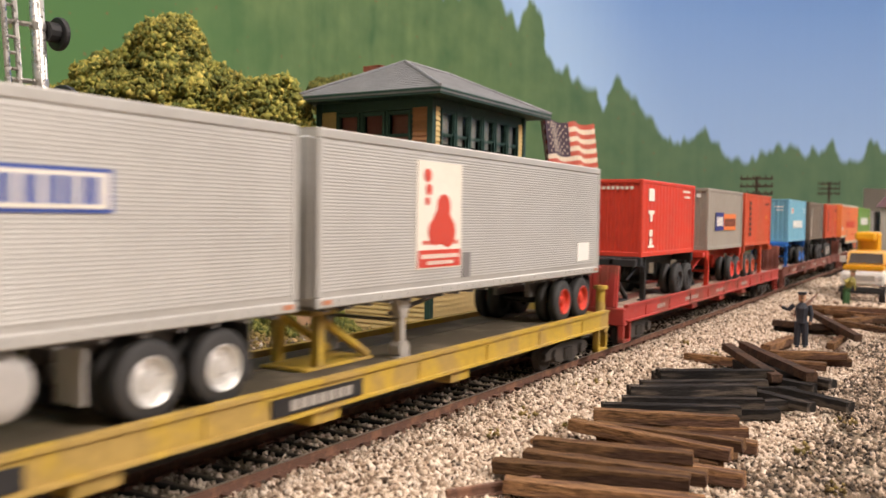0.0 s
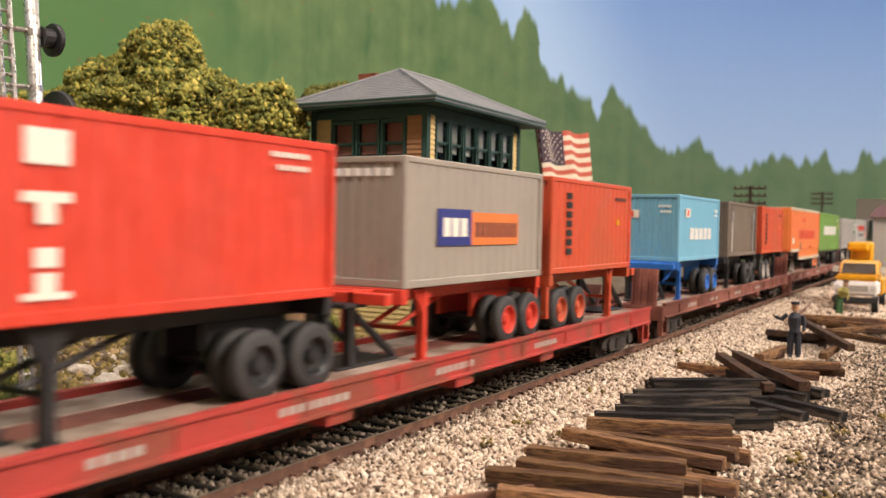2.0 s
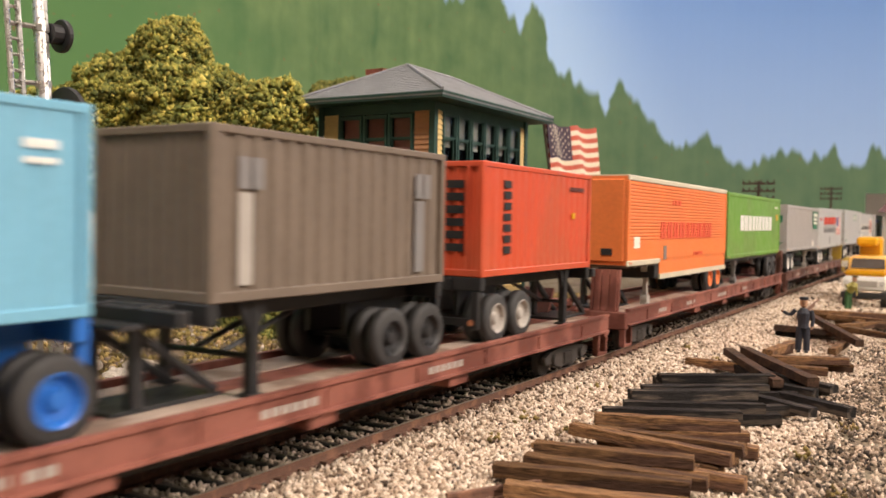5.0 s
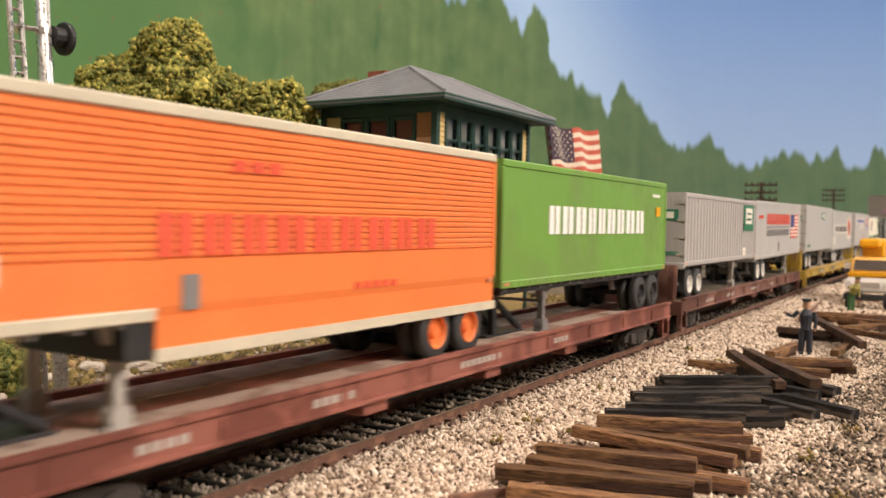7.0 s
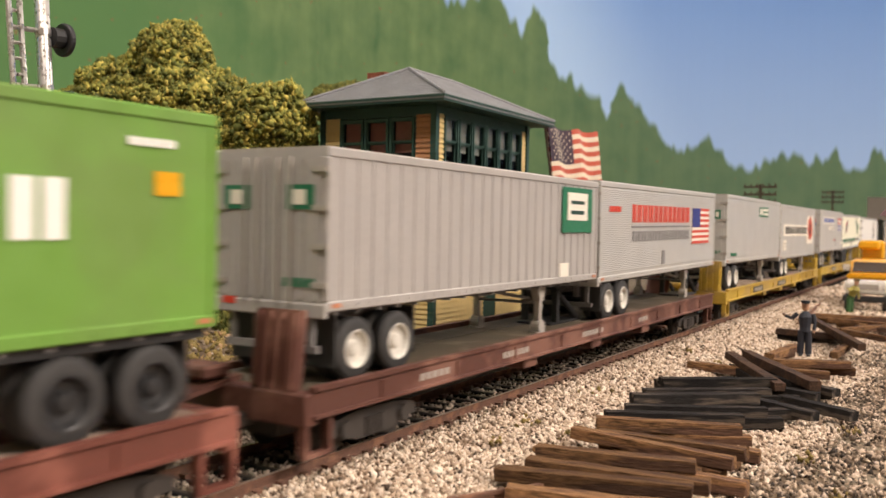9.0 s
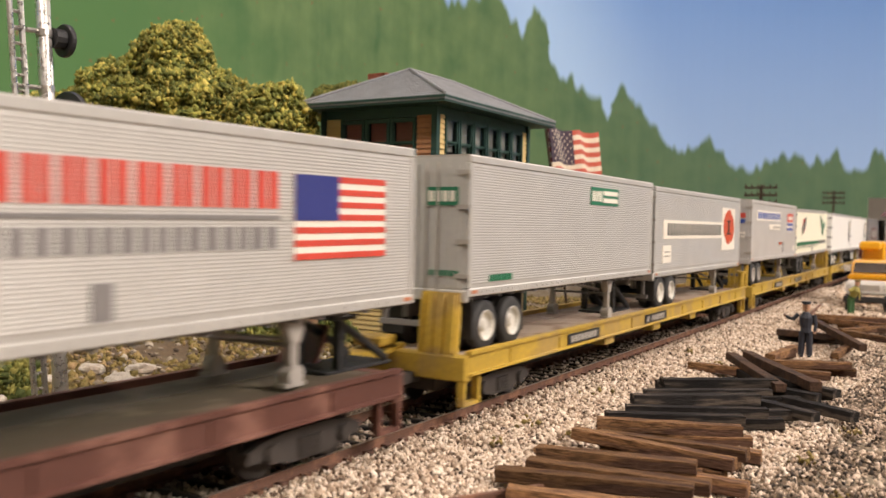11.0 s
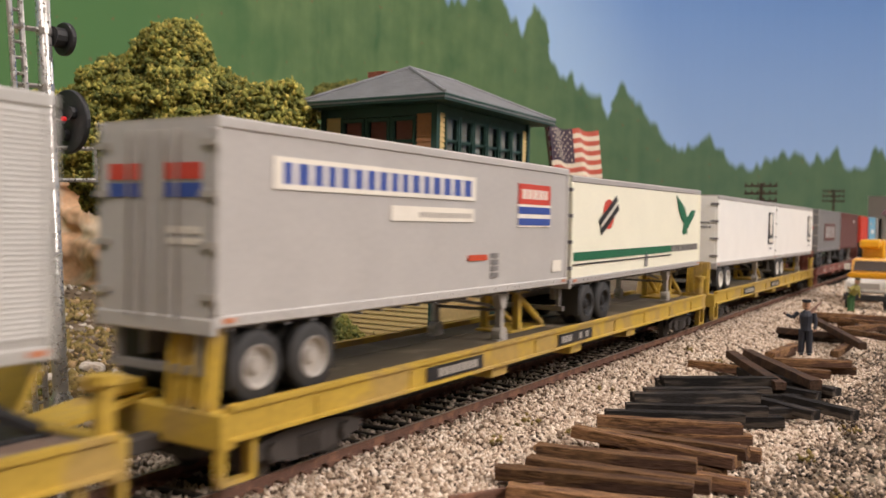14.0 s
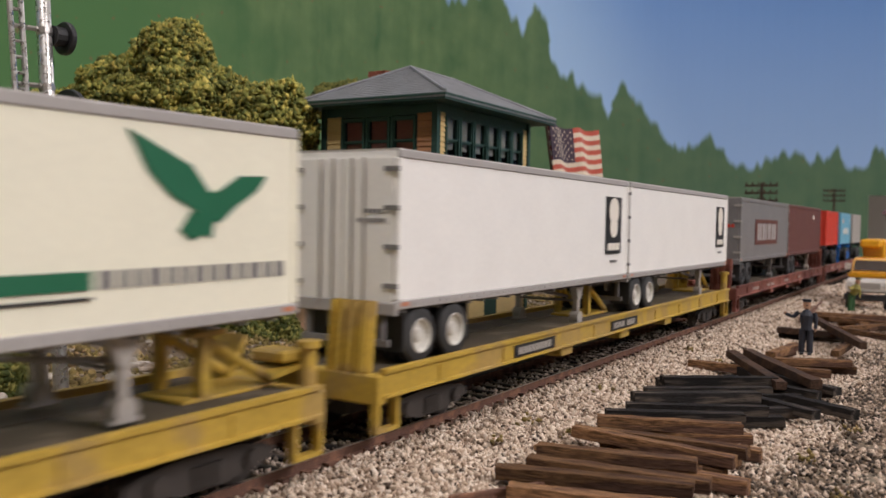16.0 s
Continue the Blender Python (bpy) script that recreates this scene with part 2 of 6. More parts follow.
def mesh_of(name, bm, *materials, smooth=False):
    bmesh.ops.recalc_face_normals(bm, faces=bm.faces)
    bmesh.ops.scale(bm, vec=(S, S, S), verts=bm.verts)
    me = bpy.data.meshes.new(name)
    bm.to_mesh(me)
    bm.free()
    for m in materials:
        me.materials.append(M[m])
    if smooth:
        me.shade_smooth()
    return me


def part(name, bm, material, parent, label="", at=(0, 0, 0), smooth=False):
    ob = new(name, mesh_of(name, bm, *([material] if isinstance(material, str) else material), smooth=smooth))
    ob.parent = parent
    ob.location = Vector(at) * S
    if label:
        ob["label"] = label
    return ob


def thing(name, at, label, category, group="", rz=0, kind=""):
    ob = new(name)
    ob.empty_display_size = 0.005
    ob.matrix_basis = pose(at[0] * S, at[1] * S, at[2] * S, 0, 0, rz)
    return tagged(ob, label, category, group, kind)


def whole(name, bm, material, at, label, category, group="", rz=0, kind="", smooth=False):
    ob = new(name, mesh_of(name, bm, *([material] if isinstance(material, str) else material), smooth=smooth))
    ob.matrix_basis = pose(at[0] * S, at[1] * S, at[2] * S, 0, 0, rz)
    return tagged(ob, label, category, group, kind)


ICO = None


def pieces(name, centres, sizes, material, label="", kind="stuff", category="", flat=0.75, seed=1, parent=None, jag=0.28, flake=False):
    """Many loose pieces in one mesh: deformed 20-sided stones, or tumbling 8-sided flakes."""
    global ICO
    if ICO is None:
        b = bmesh.new()
        bmesh.ops.create_icosphere(b, subdivisions=1, radius=1)
        ICO = (np.array([v.co[:] for v in b.verts]), np.array([[v.index for v in f.verts] for f in b.faces]))
        b.free()
    rng = np.random.default_rng(seed)
    V, Fc = ICO
    if flake:
        V = np.array([(1, 0, 0), (-1, 0, 0), (0, 1, 0), (0, -1, 0), (0, 0, 1), (0, 0, -1)], float)
        Fc = np.array([(0, 2, 4), (2, 1, 4), (1, 3, 4), (3, 0, 4), (2, 0, 5), (1, 2, 5), (3, 1, 5), (0, 3, 5)])
    n = len(centres)
    centres, sizes = np.asarray(centres, float), np.asarray(sizes, float)
    squash = rng.uniform(0.6, 1.3, (n, 1, 3)) * np.array([1, 1, flat])
    ang = rng.uniform(0, math.tau, n)
    wob = 1 + rng.uniform(-jag, jag, (n, len(V), 1))
    P = V[None] * squash * wob * sizes[:, None, None]
    c, s = np.cos(ang)[:, None], np.sin(ang)[:, None]
    if flake:
        for i, j in ((1, 2), (0, 2)):
            b = rng.uniform(0, math.tau, (n, 1))
            q = P.copy()
            q[..., i], q[..., j] = P[..., i] * np.cos(b) - P[..., j] * np.sin(b), P[..., i] * np.sin(b) + P[..., j] * np.cos(b)
            P = q
    P = np.stack([P[..., 0] * c - P[..., 1] * s, P[..., 0] * s + P[..., 1] * c, P[..., 2]], -1) + centres[:, None]
    faces = (Fc[None] + (np.arange(n) * len(V))[:, None, None]).reshape(-1, 3)
    me = bpy.data.meshes.new(name)
    me.vertices.add(n * len(V))
    me.vertices.foreach_set("co", (P * S).reshape(-1).astype(np.float32))
    me.loops.add(len(faces) * 3)
    me.loops.foreach_set("vertex_index", faces.reshape(-1).astype(np.int32))
    me.polygons.add(len(faces))
    me.polygons.foreach_set("loop_start", np.arange(0, len(faces) * 3, 3, dtype=np.int32))
    me.update(calc_edges=True)
    me.validate()
    me.materials.append(M[material])
    ob = new(name, me)
    if parent:
        ob.parent = parent
        if kind:
            ob["kind"] = kind
        return ob
    return tagged(ob, label, category, "", kind)


def ripple(x, y, f=0.35, a=1.0, k=0.0):
    return a * noise.noise((x * f, y * f, k))


# ---------------------------------------------------------------- the room and the layout's base
def room():
    bm = bmesh.new()
    box(bm, -60, 260, -160, 430, -110, -109)
    whole("floor", bm, "deck_dark", (0, 0, 0), "plain dark floor of the layout room", "floor", kind="structure")
    bm = bmesh.new()
    box(bm, -60, 260, -160, 430, 112, 113)
    whole("ceiling", bm, "plaster", (0, 0, 0), "plain off-white ceiling above the layout", "ceiling", kind="structure")
    for name, b in dict(wall_west=(-62, -60, -160, 430), wall_east=(260, 262, -160, 430), wall_south=(-60, 260, -162, -160), wall_north=(-60, 260, 430, 432)).items():
        bm = bmesh.new()
        box(bm, *b, -110, 112)
        whole(name, bm, "plaster", (0, 0, 0), "plain off-white room wall", "wall", kind="structure")


def backdrop_point(s):
    """The coved backdrop: straight along the track, then a quarter round."""
    if s <= 70:
        return -45.0, s
    a = (s - 70) / 90
    return 45 - 90 * math.cos(a), 70 + 90 * math.sin(a)


def painted_hills():
    """Blue sky and a wooded ridge, painted by hand on the curved sheet; u runs along the sheet, v upwards, in full-size metres."""
    m = bpy.data.materials.new("painted_hills")
    m.use_nodes = True
    nt = m.node_tree
    N, L = nt.nodes.new, nt.links.new
    b = nt.nodes["Principled BSDF"]
    b.inputs["Roughness"].default_value = 0.8
    uv = N("ShaderNodeUVMap")
    sep = N("ShaderNodeSeparateXYZ")
    L(uv.outputs[0], sep.inputs[0])

    def math_node(op, a, c=None, d=None):
        n = N("ShaderNodeMath")
        n.operation = op
        for i, v in enumerate((a, c, d)):
            if v is None:
                continue
            if isinstance(v, (int, float)):
                n.inputs[i].default_value = v
            else:
                L(v, n.inputs[i])
        return n.outputs[0]

    def noise_1d(x, scale, detail=3.0, rough=0.6):
        n = N("ShaderNodeTexNoise")
        n.noise_dimensions = "1D"
        n.inputs["Scale"].default_value, n.inputs["Detail"].default_value, n.inputs["Roughness"].default_value = scale, detail, rough
        L(x, n.inputs["W"])
        return n.outputs["Fac"]

    def noise_2d(vec, scale, detail=4.0):
        n = N("ShaderNodeTexNoise")
        n.inputs["Scale"].default_value, n.inputs["Detail"].default_value = scale, detail
        L(vec, n.inputs["Vector"])
        return n.outputs["Fac"]

    u, v = sep.outputs[0], sep.outputs[1]
    ramp = N("ShaderNodeValToRGB")
    el = ramp.color_ramp.elements
    ridge = [(20, 40), (78, 38), (84.5, 31), (88, 29.3), (92, 31), (96.6, 32.5), (98.6, 28.8), (101, 28), (102.5, 31.5), (104.9, 30), (105.5, 24.6), (108.7, 23.2),
             (113, 21.4), (116.2, 18.6), (117.4, 22.6), (119.4, 21.8), (123.6, 19), (127.5, 14.2), (131.4, 15), (134.0, 17.2), (136.2, 13.8), (138.8, 12.2),
             (142.5, 12.8), (147.9, 15.2), (151.3, 13.4), (154.6, 14.6), (157, 12.6), (162.7, 15), (180, 14)]
    el[0].position, el[0].color = 0, (1, 1, 1, 1)
    el[1].position, el[1].color = 1, (14 / 40, 14 / 40, 14 / 40, 1)
    for s, h in ridge[1:-1]:
        el.new((s - 20) / 160).color = (h / 40, h / 40, h / 40, 1)
    wob = math_node("MULTIPLY_ADD", noise_2d(uv.outputs[0], 0.35), 1.6, -0.8)
    L(math_node("DIVIDE", math_node("SUBTRACT", math_node("ADD", u, wob), 20.0), 160.0), ramp.inputs["Fac"])
    spires = math_node("MULTIPLY_ADD", math_node("POWER", noise_1d(math_node("ADD", u, math_node("MULTIPLY", wob, 0.3)), 0.45, 1.6, 0.55), 2.0), 4.6, -0.8)
    top = math_node("ADD", math_node("MULTIPLY", ramp.outputs[0], 40.0), spires)

    def step(x, soft):
        n = N("ShaderNodeMapRange")
        n.interpolation_type = "SMOOTHSTEP"
        n.inputs["From Min"].default_value, n.inputs["From Max"].default_value = -soft, soft
        L(x, n.inputs["Value"])
        return n.outputs[0]

    def mix(f, a, c):
        n = N("ShaderNodeMix")
        n.data_type = "RGBA"
        for sock, val in (("Factor", f), ("A", a), ("B", c)):
            if isinstance(val, (tuple, float)):
                n.inputs[sock].default_value = val
            else:
                L(val, n.inputs[sock])
        return n.outputs["Result"]

    wood = step(math_node("SUBTRACT", top, v), 0.65)
    # sky: paler towards the ridge, with faint brush marks
    sky = mix(math_node("DIVIDE", v, 48.0), (0.41, 0.565, 0.8, 1), (0.105, 0.26, 0.63, 1))
    glow = math_node("SUBTRACT", 1.0, math_node("DIVIDE", math_node("ABSOLUTE", math_node("SUBTRACT", math_node("ADD", u, math_node("MULTIPLY", v, 0.5)), 118.0)), 22.0))
    sky = mix(math_node("MULTIPLY", step(math_node("SUBTRACT", glow, 0.5), 0.6), 0.6), sky, (0.5, 0.71, 0.95, 1))
    # woods: tree columns of several greens, hazier to the right
    cols = noise_1d(math_node("ADD", u, math_node("MULTIPLY", wob, 1.2)), 0.3, 3.0, 0.6)
    blot = noise_2d(uv.outputs[0], 0.28, 5.0)
    woods = mix(math_node("MULTIPLY_ADD", math_node("ADD", cols, math_node("MULTIPLY", blot, 1.6)), 0.9, -0.7), (0.055, 0.13, 0.045, 1), (0.16, 0.245, 0.09, 1))
    haze = step(math_node("SUBTRACT", u, 110.0), 30.0)
    woods = mix(math_node("MULTIPLY", haze, 0.6), woods, (0.085, 0.15, 0.1, 1))
    # left end: one smooth bright green hill
    woods = mix(step(math_node("SUBTRACT", 62.0, math_node("MULTIPLY_ADD", v, 0.6, math_node("MULTIPLY_ADD", blot, 10.0, math_node("SUBTRACT", u, 8.0)))), 14.0), woods, (0.075, 0.18, 0.055, 1))
    spots = noise_2d(uv.outputs[0], 1.1, 3.0)
    woods = mix(math_node("MULTIPLY", step(math_node("SUBTRACT", spots, 0.7), 0.03), 0.6), woods, (0.22, 0.09, 0.04, 1))
    L(mix(wood, sky, woods), b.inputs["Base Color"])
    return m


def backdrop():
    M["painted_hills"] = painted_hills()
    me = bpy.data.meshes.new("backdrop")
    ss = [-40 + 2 * i for i in range(152)]
    hs = [-8, 0, 9, 62]
    verts, faces, uvs = [], [], []
    for s in ss:
        x, y = backdrop_point(s)
        verts += [(x * S, y * S, h * S) for h in hs]
    for i in range(len(ss) - 1):
        x0, x1 = backdrop_point(ss[i])[0], backdrop_point(ss[i + 1])[0]
        for j in range(3):
            if j < 2 and x1 > -3.2 and x0 < 3.2:
                continue  # the hole through which the track leaves
            faces.append((i * 4 + j, (i + 1) * 4 + j, (i + 1) * 4 + j + 1, i * 4 + j + 1))
            uvs += [(ss[i], hs[j]), (ss[i + 1], hs[j]), (ss[i + 1], hs[j + 1]), (ss[i], hs[j + 1])]
    me.from_pydata(verts, [], faces)
    layer = me.uv_layers.new(name="UVMap")
    layer.data.foreach_set("uv", [c for q in uvs for c in q])
    me.materials.append(M["painted_hills"])
    ob = new("backdrop", me)
    tagged(ob, "painted backdrop with green wooded hills under a blue sky", "backdrop", kind="structure")
    mod = ob.modifiers.new("sheet", "SOLIDIFY")
    mod.thickness, mod.offset = 0.003, 1


def ground_height(x, y):
    """Full-size metres; a low shoulder of ballast by the track, uneven ground on both sides."""
    d = abs(x)
    calm = max(0.1, min(1.0, (d - 1.2) / 2.5))
    h = -0.55 + calm * (0.1 * ripple(x, y, 0.3) + 0.05 * ripple(x, y, 1.1, k=3))
    h += 0.28 * max(0.0, min(1.0, (3.6 - d) / 1.6)) if x < 0 else 0.31 * max(0.0, min(1.0, (4.6 - d) / 2.6))
    if x < -8:
        h += min(1.0, (-8 - x) / 14) * (-0.3 + 0.35 * ripple(x, y, 0.22, k=5)) + 0.6 * max(0, min(1, (-20 - x) / 20)) * max(0, min(1, (30 - y) / 14))
    if x < -9:
        h += 0.15 * min(13.0, -9 - x) * max(0.0, min(1.0, (y - 9) / 4)) * max(0.0, min(1.0, (27 - y) / 5))
    return h


def ground():
    bm = bmesh.new()
    xs = [-60, -50] + [-44 + i for i in range(59)] + [16, 20, 26, 34, 44, 60, 90]
    ys = [-70, -40, -20, -10] + [-4 + i for i in range(80)] + [80 + 5 * i for i in range(20)] + [200, 260, 320]
    g = [[bm.verts.new((x, y, ground_height(x, y))) for y in ys] for x in xs]
    for i in range(len(xs) - 1):
        for j in range(len(ys) - 1):
            bm.faces.new((g[i][j], g[i + 1][j], g[i + 1][j + 1], g[i][j + 1]))
    for f in bm.faces:
        c = f.calc_center_median()
        f.material_index = 1 if -4 < c.x < 6.3 and c.x > 1.6 else 0
    whole("ground", bm, ["soil", "rubble"], (0, 0, 0), "scenicked ground of soil and fine stone", "ground", kind="structure", smooth=True)


# ---------------------------------------------------------------- track
def track():
    road = thing("track", (0, 0, 0), "single model track, brown rails on dark wooden ties", "track", kind="structure")
    y0, y1 = -40, 330
    for x in (-0.7525, 0.7525):
        bm = bmesh.new()
        prof = [(-0.08, -0.19), (0.08, -0.19), (0.08, -0.17), (0.018, -0.15), (0.018, -0.05), (0.042, -0.035), (0.042, -0.004), (0.034, 0), (-0.034, 0), (-0.042, -0.004), (-0.042, -0.035), (-0.018, -0.05), (-0.018, -0.15), (-0.08, -0.17)]
        a = [bm.verts.new((px, y0, pz)) for px, pz in prof]
        b = [bm.verts.new((px, y1, pz)) for px, pz in prof]
        n = len(prof)
        for i in range(n):
            f = bm.faces.new((a[i], a[(i + 1) % n], b[(i + 1) % n], b[i]))
            f.material_index = 1 if i == 7 else 0
        part("rail", bm, ["rust", "rail_top"], road, at=(x, 0, 0))
    rng = random.Random(4)
    bm = bmesh.new()
    box(bm, -1.3, 1.3, -0.115, 0.115, -0.36, -0.185)
    soften(bm, 0.02)
    tie = mesh_of("tie", bm, "tie_black")
    rest = bmesh.new()
    k = 0
    y = -38.0
    while y < 328:
        if 0 < y < 95:
            o = new("tie", tie)
            o.parent = road
            o.matrix_basis = pose(rng.uniform(-0.03, 0.03) * S, y * S, rng.uniform(-0.012, 0.0) * S, 0, 0, rng.uniform(-0.8, 0.8))
        else:
            box(rest, -1.3, 1.3, y - 0.115, y + 0.115, -0.36, -0.185)
        y += 0.56
    tagged(part("far_ties", rest, "tie_black", road), kind="stuff")
    spikes = bmesh.new()
    for i in range(150):
        yy = -38.0 + 0.56 * (68 + i)
        for x in (0.7525, -0.7525):
            for s in (-1, 1):
                box(spikes, x + s * 0.13 - 0.07, x + s * 0.13 + 0.07, yy - 0.07, yy + 0.07, -0.2, -0.12)
    tagged(part("spikes", spikes, "rust", road, "small rusty spike heads"), kind="stuff")


def ballast():
    rng = np.random.default_rng(11)

    def strip(name, n, x0, x1, y0, y1, r0, r1, material, label, lift=0.0, dens=None, seed=1, flake=False):
        x = rng.uniform(x0, x1, n)
        y = y0 + (y1 - y0) * rng.uniform(0, 1, n) ** 1.5
        if dens is not None:
            keep = dens(x, y)
            x, y = x[keep], y[keep]
        z = np.array([ground_height(a, b) for a, b in zip(x, y)]) + lift
        r = rng.uniform(r0, r1, len(x))
        pieces(name, np.stack([x, y, z + r * 0.3], 1), r, material, label, seed=seed, flake=flake, flat=0.8, jag=0.42)

    edge = lambda x, y: 7.1 + 0.5 * np.sin(y * 0.7) + 0.3 * np.sin(y * 1.9 + x)
    soft = lambda x, y: rng.normal(0, 0.35, len(x))
    strip("ballast_stones", 76000, 1.05, 7.6, 8.5, 62, 0.03, 0.08, "ballast", "loose cream and tan ballast stones beside the track", dens=lambda x, y: x < edge(x, y) + soft(x, y), seed=2, flake=True)
    strip("ballast_stones", 9000, 1.5, 6.5, 50, 150, 0.08, 0.16, "ballast", "loose cream and tan ballast stones beside the track", seed=3)
    strip("cinder_stones", 52000, 5.6, 13.5, 10, 62, 0.025, 0.075, "cinder", "dark cinders mixed with pale stones", dens=lambda x, y: x > edge(x, y) + soft(x, y), seed=5, flake=True)
    # the shoulder that buries the tie ends beside the near rail, a little low over each tie
    x = rng.uniform(0.87, 1.75, 15000)
    y = 7.5 + 60 * rng.uniform(0, 1, 15000) ** 1.5
    over = np.abs(((y + 38) / 0.56 + 0.5) % 1 - 0.5) < 0.16
    z = -0.2 + 0.05 * np.minimum(1, (x - 0.87) / 0.3) + rng.uniform(-0.05, 0.03, len(x)) - np.where(over & (x < 1.05), 0.07, 0)
    pieces("shoulder_stones", np.stack([x, y, z], 1), rng.uniform(0.03, 0.075, len(x)), "ballast", "pale ballast stones packed against the rail", seed=6, flake=True, flat=0.85, jag=0.42)
    # stones between and beside the ties
    x = rng.uniform(-2.6, 0.9, 30000)
    y = 7 + 70 * rng.uniform(0, 1, 30000) ** 1.4
    z = np.where(np.abs(x) < 1.35, -0.225, -0.22) + rng.uniform(-0.05, 0.03, len(x))
    on_tie = (np.abs(x) < 1.32) & (np.abs(((y + 38) / 0.56 + 0.5) % 1 - 0.5) < 0.24)
    z = np.where(on_tie, z - 0.09, z)
    pieces("track_stones", np.stack([x, y, z], 1), rng.uniform(0.035, 0.075, len(x)), "track_stone", "dusty stones packed between the ties", seed=7, flake=True, flat=0.9)
    # rubble and turf behind the track
    strip("rubble_stones", 6500, -26, -2.4, 5, 45, 0.04, 0.13, "rubble", "pale broken stones on the bank behind the track", seed=8)
    strip("turf_clumps", 60000, -45, -3.0, 6, 50, 0.05, 0.16, "turf", "olive turf and dry weeds on the bank", dens=lambda x, y: np.array([noise.noise((a * 0.35, b * 0.35, 9)) > -0.22 + 0.3 * (a > -7) for a, b in zip(x, y)]), seed=9, flake=True)
    # a few weeds and dark clumps on the ballast
    c, r = [], []
    for x, y, k in ((2.2, 16.2, 14), (2.4, 14.4, 10), (3.1, 16.0, 8), (2.0, 29.0, 10), (7.4, 17.5, 16), (7.8, 20.5, 16), (8.2, 15.6, 16), (3.2, 27.6, 8), (2.1, 20, 6), (8.6, 23, 20)):
        for _ in range(k):
            c.append((x + rng.normal(0, 0.12), y + rng.normal(0, 0.2), ground_height(x, y) + 0.08 + abs(rng.normal(0, 0.05))))
            r.append(rng.uniform(0.03, 0.07))
    pieces("weeds", c, r, "turf", "small yellow-green weeds among the stones", seed=10, flake=True)


# ---------------------------------------------------------------- cliff, tree, shrubs
def cliff():
    bm = bmesh.new()
    nx, nz = 120, 44
    g = []
    for i in range(nx + 1):
        x = -58 + 45 * i / nx
        top = 9.5 - 6.2 * max(0, min(1, (x + 40) / 12)) + 1.2 * ripple(x, 0, 0.3, k=2)
        if x > -18:
            top *= max(0.05, math.sqrt(max(0.0, 1 - ((x + 18) / 5.0) ** 2)))
        col = []
        for j in range(nz + 1):
            h = j / nz
            z = -1.4 + (top + 1.4) * h
            ledge = 0.7 * abs(noise.noise((x * 0.12, 0, z * 0.55))) + 0.5 * noise.noise((x * 0.3, 2, z * 0.8)) + 0.2 * noise.noise((x * 1.1, 4, z * 1.6))
            y = 33 - 5.0 * max(0, min(1, (x + 42) / 24)) + 2.4 * h ** 1.5 + 2.2 * ledge + 5 * max(0, h - 0.9) * 6 + 2 * ripple(x, 0, 0.12, k=8)
            col.append(bm.verts.new((x, y, z)))
        g.append(col)
    for i in range(nx):
        for j in range(nz):
            bm.faces.new((g[i][j], g[i + 1][j], g[i + 1][j + 1], g[i][j + 1]))
    # a thick body behind the face
    back = [[bm.verts.new((c[k].co.x, 43, c[k].co.z)) for k in (0, nz)] for c in g]
    for i in range(nx):
        bm.faces.new((g[i][nz], g[i + 1][nz], back[i + 1][1], back[i][1]))
        bm.faces.new((back[i][0], back[i][1], back[i + 1][1], back[i + 1][0]))
    whole("rock_cliff", bm, "rock", (0, 0, 0), "tan and orange carved rock face behind the tree", "cliff", kind="structure", smooth=True)


